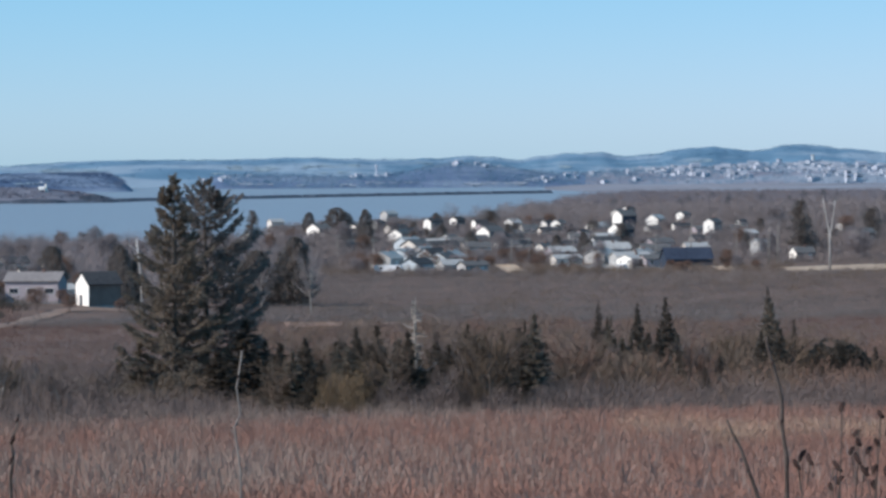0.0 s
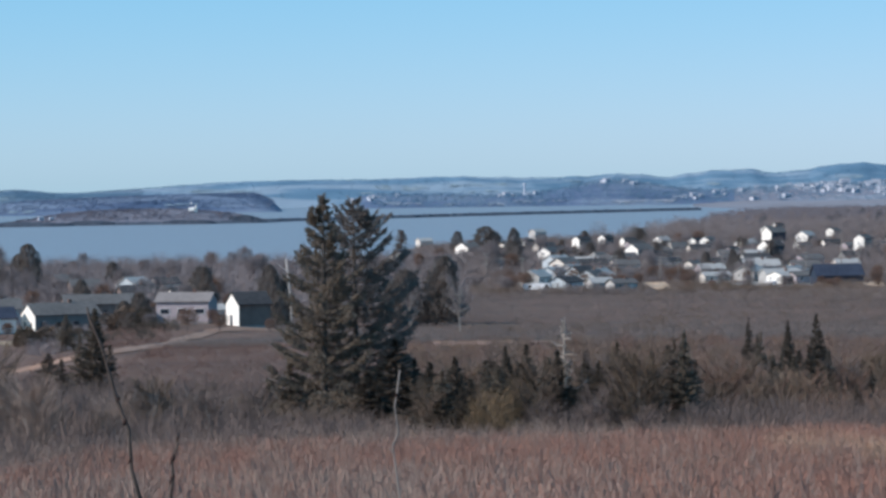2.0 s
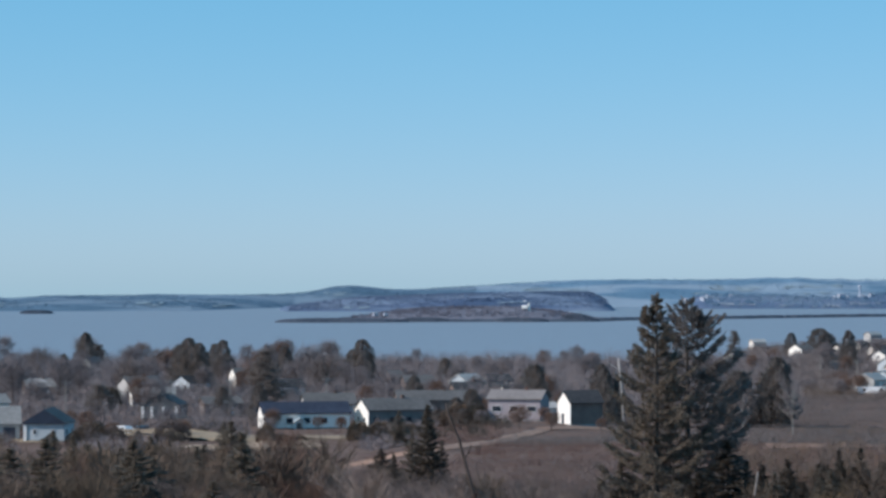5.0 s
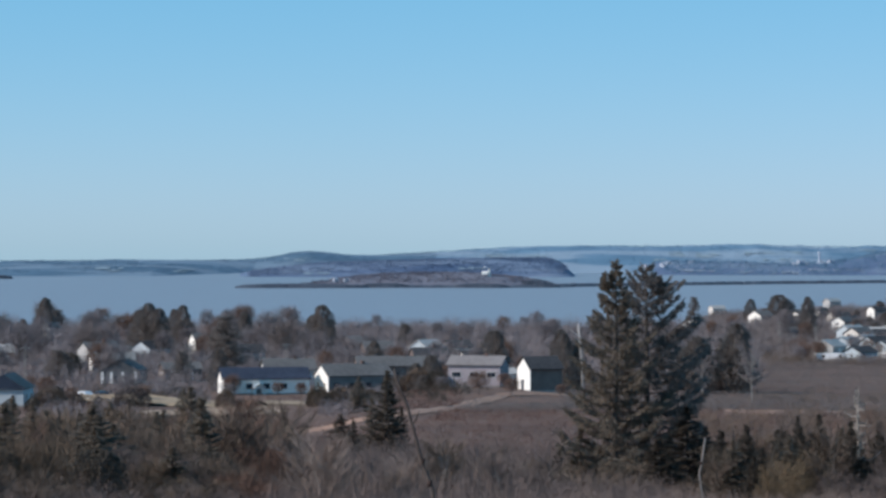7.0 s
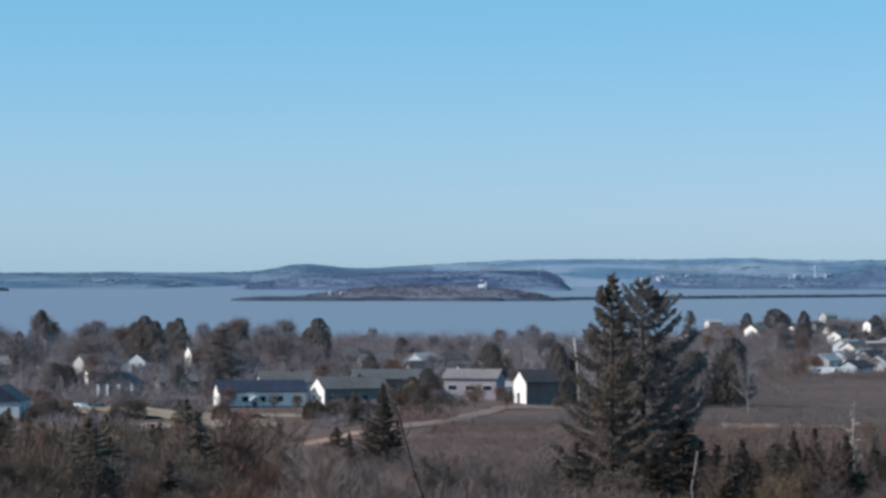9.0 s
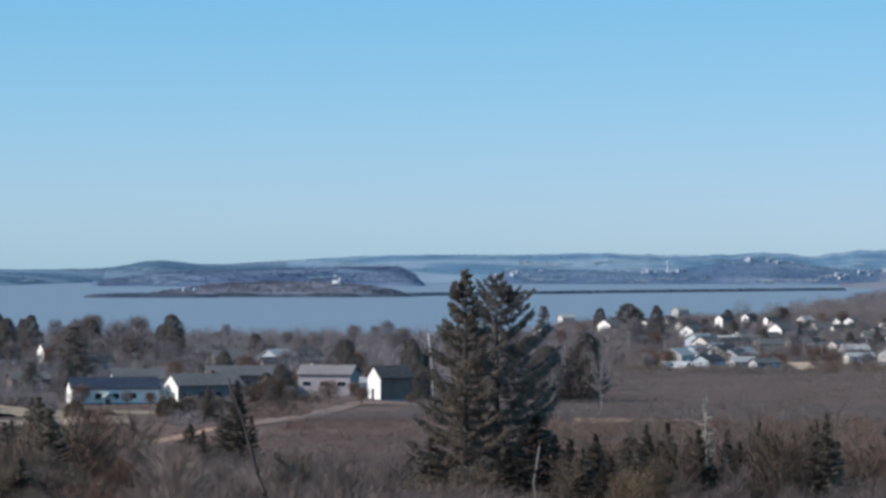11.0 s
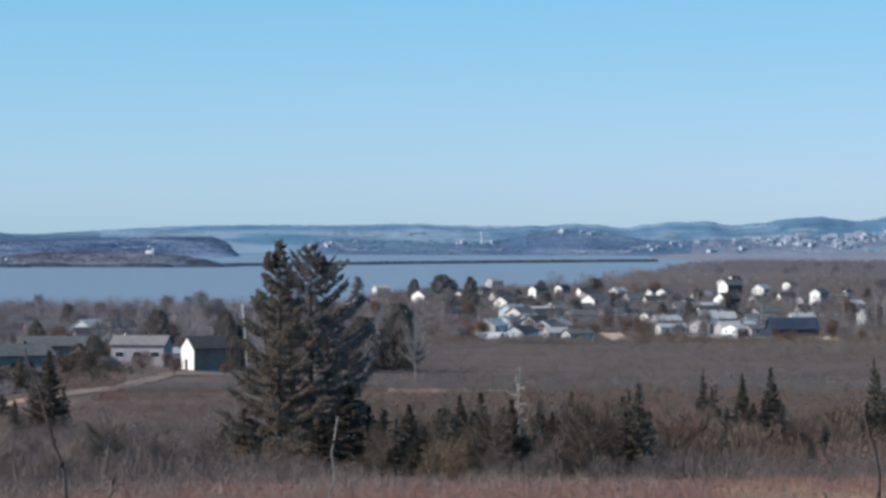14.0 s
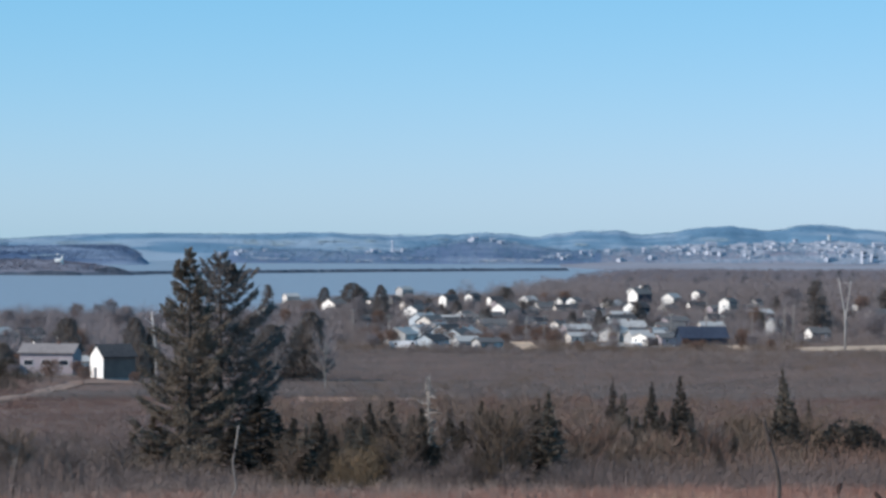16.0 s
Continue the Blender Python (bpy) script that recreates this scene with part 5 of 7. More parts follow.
for a_, t_, d_, r_ in ((7.86, -3.0, 176, 0.8), (8.06, -3.53, 170, 0.9), (8.41, -2.9, 178, 0.9), (8.27, -3.4, 172, 1.0), (9.0, -2.95, 176, 1.2), (8.81, -3.25, 172, 1.0), (9.14, -3.35, 170, 0.95), (9.68, -3.98, 150, 0.6),
                       (9.97, -3.69, 170, 0.5), (10.94, -2.75, 190, 1.4), (10.75, -3.3, 182, 1.0), (11.15, -3.25, 184, 1.0), (14.4, -2.4, 196, 1.2), (14.25, -3.0, 190, 1.0), (12.95, -3.6, 190, 0.8)):
    peak(a_, t_, d_, r_)
for a_, t_, d_, r_ in ((-12.27, -2.97, 116, 1.6), (-10.61, -3.4, 114, 1.3), (-8.51, -2.87, 122, 1.4), (-9.1, -3.8, 112, 1.2)):
    peak(a_, t_, d_, r_)
for a_, d_, h_, r_ in UNDER:  # young ones at the foot of the tall pair
    conifer(a_, d_, h_, r_, "narrow")
BUSHES = [bare_mesh(2.6, 1.1, 26, 95, 121 + k, low=0.05, twig_w=0.014, slim=0.6) for k in range(4)]
bushy = np.random.default_rng(63)
for i in range(170):  # leafless bushes of many browns among the young spruces
    a = bushy.uniform(1.2, 12.5) if i < 110 else bushy.uniform(6.3, 11.5)
    s = bushy.uniform(0.55, 1.3)
    plant("bare_bush", BUSHES[i % 4], a, bushy.uniform(116, 165) + max(0, a - 5.5) * 13, s * 1.1, s, ("brown", "grey", "ochre", "russet")[i % 4] + " leafless bush in the belt of young spruces", "bush", "bushes of the belt",
          bushy.uniform(0, 6.28), ("dark_twigs", "thicket", "olive", "red_twigs")[i % 4], ("bark", "grey_wood", "bark", "bark")[i % 4])
for i in range(46):  # and below the houses
    s = bushy.uniform(0.45, 1.0)
    plant("bare_bush", BUSHES[i % 4], bushy.uniform(-7, -1.8), bushy.uniform(108, 170), s * 1.1, s, ("brown", "grey", "grey", "grey")[i % 4] + " leafless bush at the edge of the field", "bush", "bushes of the thicket",
          bushy.uniform(0, 6.28), ("dark_twigs", "thicket", "stalk", "thicket")[i % 4], "grey_wood")
ROUND = [round_bush_mesh(2.6, 1.5, 221 + k) for k in range(4)]
# broad brown and olive bushes and dark low evergreens below the houses
for a_, d_, w_, h_, m_ in ((-14.4, 112, 2.0, 2.9, "olive"), (-13.3, 110, 1.8, 2.5, "dark_twigs"), (-12.7, 118, 1.6, 2.6, "thicket"), (-11.75, 112, 1.6, 2.6, "olive"), (-11.3, 115, 1.5, 2.5, "olive"), (-11.9, 106, 1.5, 1.5, "dark_twigs"),
                           (-10.0, 118, 1.5, 2.4, "thicket"), (-9.7, 112, 1.4, 1.8, "olive"), (-9.3, 120, 1.5, 2.7, "dark_twigs"), (-8.9, 114, 1.3, 1.8, "thicket"), (-8.7, 107, 1.3, 1.2, "olive"), (-8.0, 112, 1.4, 2.0, "dark_twigs"),
                           (-7.6, 108, 1.4, 1.4, "russet"), (-7.3, 118, 1.2, 2.2, "russet"), (-6.8, 122, 1.4, 2.2, "dark_twigs"), (-6.2, 133, 1.2, 2.2, "stalk"), (-5.6, 126, 1.1, 1.8, "thicket"), (-7.7, 152, 1.5, 2.9, "olive")):
    plant("round_bush", ROUND[int(-a_ * 10) % 4], a_, d_, w_ / 1.5, h_ / 2.6, {"olive": "broad olive-brown leafless bush", "dark_twigs": "broad dark brown leafless bush", "russet": "low russet leafless bush"}.get(m_, "broad grey leafless bush") + " below the houses", "bush",
          "bushes below the houses", bushy.uniform(0, 6.28), m_, "bark")
# small spruces filling the belt of young growth
belt = np.random.default_rng(61)
for i in range(230):
    a = belt.uniform(1.3, 9.4)
    d = belt.uniform(117, 165) + max(0, a - 5.5) * 17
    h = belt.uniform(1.4, 3.2) * (1.15 if math.sin(a * 5.1) + math.sin(a * 2.3 + 1) > 0.0 else 0.8)
    girth = h * belt.uniform(0.2, 0.36)
    if not (4.6 < a < 6.1 and d < 140):
        conifer(a, d, h, girth, "narrow")
for i in range(12):
    a, d = belt.uniform(-16, -6.9), belt.uniform(168, 225)
    h = belt.uniform(2.6, 5.2)
    conifer(a, d, h, h * belt.uniform(0.28, 0.42), "narrow")
for a_, d_, h_, r_ in ((-10.6, 120, 4.0, 1.7), (-10.25, 124, 3.3, 1.9), (-8.56, 128, 4.4, 1.5), (-13.0, 121, 3.7, 1.7), (-11.5, 150, 4.5, 1.5), (-9.4, 160, 4.6, 1.5), (-13.4, 140, 4.2, 1.6), (-14.6, 150, 4.6, 1.6), (-4.97, 215, 7.0, 1.6), (-5.25, 218, 5.2, 1.3), (-4.7, 222, 4.4, 1.2), (-5.6, 205, 3.6, 1.1)):
    conifer(a_, d_, h_, r_, "narrow")
for a_, d_, h_, s_ in ((0.75, 655, 9.5, 3.0), (1.62, 645, 12.0, 3.8), (1.05, 668, 8.0, 3.2)):
    plant("conifer", BROAD[0], a_, d_, s_ / 3.4, h_ / 12, "dark rounded conifer at the edge of the thicket", "tree", "town conifers", crown_mat="needles")
for i in range(22):  # evergreens between the town houses
    h = belt.uniform(6, 10)
    conifer(belt.uniform(2.4, 11), belt.uniform(960, 1400), h, h * belt.uniform(0.25, 0.42), "broad")
# dark evergreens and hedges close to the houses
for a_, d_, h_, r_ in ((-1.53, 612, 12.6, 2.5), (-1.3, 640, 10.0, 2.6), (-4.1, 640, 7.6, 3.2), (-4.4, 640, 6.0, 2.8), (-4.75, 625, 4.0, 2.4), (-4.25, 612, 3.6, 2.2), (-2.84, 725, 12.0, 3.4), (-6.28, 560, 3.0, 2.6), (-6.0, 566, 2.4, 2.0), (-11.27, 715, 7.4, 3.4),
                       (-11.3, 590, 3.0, 2.2), (-3.2, 760, 7.0, 2.0), (-5.2, 780, 8.0, 3.0), (-8.9, 700, 7.5, 2.6)):
    conifer(a_, d_, h_, r_, "broad")

HEDGE = [hedge_mesh(3.4, 2.4, 2.0, 241 + k) for k in range(3)]
for a_, d_, w_, h_, m_, text in ((-8.06, 541, 1.8, 3.9, "dark_twigs", "rounded dark brown bush before a bungalow"), (-7.75, 541, 1.9, 2.0, "needles", "low dark evergreen bush before a bungalow"), (-7.45, 542, 1.9, 1.7, "needles", "low dark evergreen bush before a bungalow"),
                                 (-6.3, 552, 2.1, 3.7, "olive", "clipped olive-brown hedge beside a lawn"), (-5.85, 560, 2.6, 3.2, "dark_twigs", "dark brown hedge before a slate bungalow"), (-5.35, 565, 2.6, 2.6, "olive", "olive-brown hedge before a slate bungalow"),
                                 (-10.52, 557, 0.9, 2.1, "needles", "small oval evergreen beside a yard"), (-9.88, 556, 3.2, 3.9, "thicket", "broad grey-brown bush beside a yard"), (-11.07, 745, 2.7, 5.7, "needles", "rounded dark evergreen beside a house"),
                                 (-11.44, 552, 3.0, 3.8, "dark_twigs", "rounded dark brown bush beside a house"), (-11.0, 560, 2.4, 2.8, "thicket", "grey-brown bush beside a yard"), (-11.75, 545, 1.4, 2.6, "needles", "dark evergreen bush before a pale blue house"), (-12.2, 543, 1.2, 2.2, "needles", "dark evergreen bush before a pale blue house"),
                                 (-4.35, 618, 3.6, 5.0, "dark_twigs", "broad dark brown bush beside a pinkish house"), (-4.0, 612, 2.2, 4.4, "needles", "dark evergreen beside a pinkish house")):
    plant("garden_bush", HEDGE[int(-a_ * 100) % 3], a_, d_, w_ / 2.4, h_ / 3.4, text, "bush", "", 0.3, m_)
for a_, w_, h_ in ((11.75, 1.7, 2.7), (12.1, 2.0, 3.3), (12.45, 1.5, 2.9), (12.85, 0.9, 2.0), (13.15, 0.9, 2.2)):
    plant("evergreen_bush", HEDGE[int(a_ * 100) % 3], a_, 188, w_ / 2.4, h_ / 3.4, "low dark olive evergreen bush in the belt", "bush", "", 0.6, "olive" if h_ < 2.8 else "needles")
for a_, d_, w_, h_ in ((-10.55, 110, 1.2, 2.2), (-12.5, 112, 1.4, 2.2), (-8.35, 114, 1.1, 2.0)):
    plant("evergreen_bush", HEDGE[int(-a_ * 100) % 3], a_, d_, w_ / 2.4, h_ / 3.4, "dark drooping evergreen bush below the houses", "bush", "", 1.2, "needles")
conifer(-8.2, 668, 9.2, 2.7, "broad")
conifer(-8.88, 505, 5.4, 1.9, "narrow")

# bare trees of the town and the shore
BARE = [bare_mesh(9, 3.6, 26, 44, 71 + k, twig_w=0.04) for k in range(5)]


def round_bare_mesh(height, spread, seed):
    """A leafless tree with a rounded crown of very many fine twigs."""
    r = np.random.default_rng(seed)
    trunk = bare_mesh(height, spread, 14, 2, seed)[0]
    n = 3600
    ball = r.normal(size=(n, 3))
    ball /= np.linalg.norm(ball, axis=1)[:, None]
    rad = r.uniform(0.25, 1, n) ** 0.6 * (1 + 0.18 * np.sin(ball[:, 0] * 5 + seed) * np.sin(ball[:, 2] * 4 + ball[:, 1] * 5))
    size = np.array([spread * 0.85, spread * 0.85, height * 0.36])
    base = ball * rad[:, None] * size + np.array([0, 0, height * 0.6])
    tip = (ball * 0.5 + r.normal(0, 0.5, (n, 3)) + np.array([0, 0, 0.3])) * (spread * r.uniform(0.12, 0.32, n))[:, None]
    v, f = blades(base, tip[:, 2], r.uniform(0.05, 0.11, n), tip[:, :2], r)
    return trunk, np_mesh("crown", v, f, "bare_twigs")


BARE_FAR = [round_bare_mesh(9, 3.6, 171 + k) for k in range(5)]
tr = np.random.default_rng(81)
for i in range(165):
    a = tr.uniform(-16, 2) if i % 8 < 5 else tr.uniform(2, 18)
    d = tr.uniform(690, 1290) if a < 2 else tr.uniform(930, 1640)
    h = tr.uniform(7, 13) * (0.72 if 3 < a < 10.5 or -6.8 < a < 2 else 1.0)
    plant("bare_tree", BARE_FAR[i % 5], a, d, h / 9 * tr.uniform(0.85, 1.3), h / 9, "leafless grey-brown tree between the houses", "tree", "bare trees of the town",
          tr.uniform(0, 6.28), "bare_twigs" if i % 5 else "red_twigs")
for i, a in enumerate((-12.9, -12.4, -12.0, -10.7, -10.4, -10.1, -7.25, -6.9)):  # the tallest crowns by the shore
    h = tr.uniform(11, 15)
    plant("bare_tree", BARE_FAR[i % 5], a, tr.uniform(820, 1000), h / 9 * tr.uniform(1.0, 1.35), h / 9, "tall leafless tree with a wide grey-brown crown", "tree", "bare trees of the town", tr.uniform(0, 6.28), "far_brown" if i % 2 else "bare_twigs")
# brown growth below the houses
for i in range(120):
    a = tr.uniform(-16, -6.8)
    d = tr.uniform(122, 200)
    h = tr.uniform(2.3, 4.5) * (d / 150) ** 0.6
    plant("bare_tree", (BARE if i % 3 == 0 else BARE_FAR)[i % 5], a, d, h / 9 * 1.2, h / 9, "leafless brown tree in rough ground", "tree", "trees below the houses",
          tr.uniform(0, 6.28), ("red_twigs", "dark_twigs", "olive", "dark_twigs")[i % 4])
for i in range(110):
    a = tr.uniform(-15, 18) if i % 2 else tr.uniform(2.2, 10.8)
    d = tr.uniform(560, 660) if a < 1 else tr.uniform(850, 1000)
    h = tr.uniform(2.5, 5.5)
    plant("bare_shrub", BARE_FAR[i % 5], a, d, h / 9 * 1.3, h / 9, "small leafless shrub beside the yards", "shrub", "shrubs of the town", tr.uniform(0, 6.28), "red_twigs" if i % 3 else "bare_twigs")

# a pale dead snag and a forked birch, leaning pale trunk and poles
def snag_meshes(height, seed):
    """A dead larch: a pale tapering stem, upswept bare boughs and short spurs."""
    r = np.random.default_rng(seed)
    stem = tube([(0, 0, 0), (0.04, 0, height * 0.4), (-0.03, 0, height * 0.75), (0.03, 0, height)], [0.075, 0.06, 0.035, 0.008], 8)
    boughs, base, tip = [], [], []
    for k in range(30):
        t = 0.4 + 0.56 * k / 30 + r.uniform(-0.012, 0.012)
        ang, reach = r.uniform(0, 6.283), (1.15 * (1 - t) ** 0.8 + 0.08) * r.uniform(0.45, 1.2)
        p0 = np.array([0, 0, height * t])
        way = np.array([math.cos(ang), math.sin(ang), 0])
        line = np.array([p0, p0 + way * reach * 0.5 + (0, 0, r.uniform(-0.12, 0.06) * reach), p0 + way * reach + (0, 0, r.uniform(-0.1, 0.4) * reach)])
        boughs.append(np_mesh("branch", *tube(line, [0.034, 0.024, 0.009], 6), "snag_wood"))
        u = r.uniform(0.2, 1, 26)
        base.append(np.stack([np.interp(u, [0, 0.5, 1], line[:, j]) for j in range(3)], 1))
        tip.append(r.normal(0, 0.09, (26, 3)) + np.array([0, 0, 0.07]))
    base, tip = np.concatenate(base), np.concatenate(tip)
    v, f = blades(base, tip[:, 2], np.full(len(base), 0.026), tip[:, :2], r)
    return np_mesh("trunk", *stem, "snag_wood", True), np_mesh("crown", v, f, "snag_wood"), boughs


snag = snag_meshes(5.2, 91)
plant("dead_larch", snag, 4.09, 119, 1.0, 0.925, "pale grey dead larch in young spruces", "tree", spin=0.4)



def trunk_thing(name, az, d, points, radii, mat, label, category, twigs=0, seed=1):
    """A bare stem through points (sideways, away, up), in metres, with twigs if wanted."""
    p = spot(az, d, -0.05)
    root = empty(name, Matrix.Translation(p) @ Matrix.Rotation(-radians(az), 4, "Z"), label, category)
    part("stem", np_mesh("stem", *tube(points, radii, 8), mat, True), root)
    r = np.random.default_rng(seed)
    pts = np.array(points, float)
    for k in range(twigs):
        u = r.uniform(0.35, 0.98) * (len(pts) - 1)
        b = np.array([np.interp(u, np.arange(len(pts)), pts[:, j]) for j in range(3)])
        size = (pts[-1, 2] - pts[0, 2]) * r.uniform(0.06, 0.16)
        w = np.array([r.normal(0, 0.7), r.normal(0, 0.7), r.uniform(0.2, 0.9)]) * size
        part("twig", np_mesh("twig", *tube([b, b + w * 0.5 + r.normal(0, 0.08, 3) * size, b + w], [radii[-1] * 0.7, radii[-1] * 0.5, radii[-1] * 0.25], 4), mat), root)
    return root


trunk_thing("birch", 12.07, 850, [(0, 0, 0), (0.05, 0, 7), (-0.1, 0, 11), (-1.0, 0, 16), (-2.0, 0, 21)], [0.24, 0.21, 0.17, 0.13, 0.06], "pale_bark", "tall white birch trunk with bare limbs", "tree", 14, 3)
trunk_thing("birch", 12.085, 852, [(0, 0, 0), (-0.1, 0, 8), (0.1, 0, 11.5), (0.9, 0, 16), (1.4, 0, 20.5)], [0.2, 0.18, 0.15, 0.11, 0.05], "pale_bark", "tall white birch trunk with bare limbs", "tree", 12, 4)
trunk_thing("dead_tree", -1.17, 585, [(0, 0, 0), (-0.1, 0, 6), (-0.6, 0, 11), (-1.0, 0, 14.6)], [0.22, 0.2, 0.17, 0.12], "pale_bark", "leaning pale dead trunk by the houses", "tree", 5, 5)
for a_, d_, h_ in ((10.91, 880, 13), (11.08, 900, 13), (5.95, 930, 9), (9.42, 1010, 14)):
    trunk_thing("birch", a_, d_, [(0, 0, 0), (0.1, 0, h_ * 0.5), (0.25, 0, h_)], [0.22, 0.18, 0.1], "grey_wood", "bare grey trunk at the edge of town", "tree", 9, int(a_ * 10))


plant("bare_tree", BARE[1], 2.08, 565, 1.0, 1.32, "tall leafless tree with a pale trunk at the thicket edge", "tree", spin=0.3, trunk_mat="silver_wood")
plant("bare_tree", BARE[3], 1.13, 560, 0.8, 1.0, "leafless tree with a pale trunk at the thicket edge", "tree", spin=1.3, trunk_mat="silver_wood")


def utility_pole(az, d, h):
    root = empty("utility_pole", Matrix.Translation(spot(az, d)) @ Matrix.Rotation(-radians(az) + 0.3, 4, "Z"), "weathered grey wooden utility pole beside houses", "pole", "utility poles")
    part("shaft", np_mesh("shaft", *tube([(0, 0, -0.3), (0, 0, h * 0.5), (0, 0, h)], [0.16, 0.14, 0.11], 8), "silver_wood"), root)
    arm = part("crossarm", np_mesh("crossarm", *box(-1.1, 1.1, -0.06, 0.06, h - 0.75, h - 0.6), "silver_wood"), root)
    for x in (-0.95, -0.35, 0.35, 0.95):
        part("insulator", np_mesh("insulator", *tube([(x, 0, h - 0.6), (x, 0, h - 0.42)], [0.05, 0.04], 6), "trim_white"), arm)


for a_, d_, h_ in ((3.3, 930, 9), (5.1, 925, 9.5), (6.3, 940, 9), (7.15, 930, 9.5), (8.75, 925, 10), (9.75, 930, 9.5), (10.3, 1000, 10), (2.6, 1010, 9), (-9.9, 700, 9), (-8.75, 705, 9), (-11.9, 690, 9), (-6.9, 715, 9)):
    utility_pole(a_, d_, h_)


# ---- parked vehicles ----
def van(az, d, turn, length, height, mat, label):
    p = spot(az, d)
    root = empty("van", Matrix.Translation(p) @ Matrix.Rotation(-radians(az) + radians(turn), 4, "Z"), label, "van", "parked vehicles")
    bm = bmesh.new()
    x, y = length / 2, 0.95
    prof = [(-x, 0.45), (x, 0.45), (x, 1.0), (x - 0.9, 1.15), (x - 1.6, height), (-x + 0.1, height), (-x, height - 0.2)]
    rows = [[bm.verts.new((px, s, pz)) for px, pz in prof] for s in (-y, y)]
    bm.faces.new(rows[0])
    bm.faces.new(rows[1][::-1])
    for i in range(len(prof)):
        j = (i + 1) % len(prof)
        bm.faces.new((rows[0][j], rows[0][i], rows[1][i], rows[1][j]))
    bmesh.ops.bevel(bm, geom=bm.edges[:], offset=0.06, segments=2, affect="EDGES")
    me = bpy.data.meshes.new("body")
    bm.to_mesh(me)
    bm.free()
    me.materials.append(M[mat])
    part("body", me, root)
    part("side_window", np_mesh("side_window", *box(x - 2.6, x - 1.7, -0.965, -0.94, 1.15, height - 0.25), "glass"), root)
    for wx in (-x + 0.9, x - 1.0):
        for wy in (-0.9, 0.9):
            w = part("wheel", np_mesh("wheel", *tube([(wx, wy - 0.1, 0.36), (wx, wy + 0.1, 0.36)], [0.36, 0.36], 12), "rubber"), root)
            part("rim", np_mesh("rim", *tube([(wx, wy - 0.115, 0.36), (wx, wy + 0.115, 0.36)], [0.2, 0.2], 8), "metal"), w)


van(3.46, 868, -24, 4.4, 2.3, "car_white", "white van parked beside low houses")
van(3.72, 866, -16, 6.2, 2.5, "car_white", "long white van parked beside low houses")
van(3.60, 884, -30, 4.4, 1.7, "car_white", "white wagon parked behind a van")
van(8.10, 872, -45, 5.0, 2.2, "car_white", "white van parked before a workshop")
van(-10.75, 592, -50, 4.2, 1.7, "car_white", "white wagon parked on a yard")
van(-10.42, 585, -70, 4.3, 1.9, "car_dark", "dark wagon parked on a yard")


# ---- undergrowth, too many plants to count ----
def scatter(az0, az1, d0, d1, n, r):
    return r.uniform(az0, az1, n), np.sqrt(r.uniform(d0 ** 2, d1 ** 2, n))


def uncovered(az, d):
    """True where no bare strip lies, nor close behind."""
    ok = np.ones(len(az), bool)
    for pts, width in CLEARINGS:
        mid = np.interp(az, pts[:, 0], pts[:, 1])
        ok &= ~((az > pts[0, 0]) & (az < pts[-1, 0]) & (d > mid - width / 2 - np.minimum(32, 10 + width * 0.35)) & (d < mid + width / 2 + 2))
    return ok


def patches(az, d, size, seed):
    """A slow random field from -1 to 1 over the plan."""
    p = xy(az, d) / size
    r = np.random.default_rng(seed)
    out = np.zeros(len(az))
    for k in range(5):
        w = r.normal(size=2) * (1.6 ** k) * 0.6
        out += np.sin(p @ w + r.uniform(0, 6.3)) / (1.4 ** k)
    return out / 2


def stuff(name, v, f, mat, label, category):
    tagged(new(name, np_mesh(name, v, f, mat)), label, category, kind="stuff")


def shrubs(a, d, height, per, spread, width, r, fine=1.0, lean=1.0):
    """Leafless shrubs: domes of short fine twigs round each root."""
    clear = uncovered(a, d)
    a, d, height = a[clear], d[clear], height[clear]
    n = len(a)
    m = n * per
    h = np.repeat(height, per)
    u, ang = r.uniform(0, 1, m), r.uniform(0, 6.283, m)
    length = h * r.uniform(0.22, 0.5, m) * fine
    out = spread * h * np.sqrt(u)
    z = np.maximum(0, h * np.sqrt(1 - 0.85 * u) * r.uniform(0.1, 1, m) ** 0.7 - length * 0.6)
    base = np.repeat(xyz(a, d, -0.05), per, 0) + np.stack([out * np.cos(ang), out * np.sin(ang), z], 1)
    way = np.stack([0.45 * np.cos(ang) + r.normal(0, 0.45, m), 0.45 * np.sin(ang) + r.normal(0, 0.45, m)], 1) * length[:, None] * lean
    return blades(base, length * r.uniform(0.5, 1.0, m), width * r.uniform(0.6, 1.4, m), way, r)


FIELD_REACH = [84, 86, 103, 108, 110, 111, 113, 121]


def field_edge(az):
    """How far the grass of the near field reaches, by bearing."""
    return np.interp(az, [-16, -7.5, -4, 0, 3, 6, 8, 20], FIELD_REACH)


# dry grass of the near field, in tussocks
fr = np.random.default_rng(101)
a, d = scatter(-15, 19, 38, 121, 15000, fr)
keep = (fr.uniform(size=len(a)) < 0.75 + 0.4 * patches(a, d, 6, 1)) & (d < field_edge(a) + 5 * patches(a, d, 5, 41))
a, d = a[keep], d[keep]
stuff("dry_grass", *shrubs(a, d, fr.uniform(0.25, 0.55, len(a)) * (1 + 0.3 * patches(a, d, 9, 2)), 80, 0.95, 0.012, fr, 0.9, 0.5), "dry_grass", "reddish-brown dry winter grass", "grass")
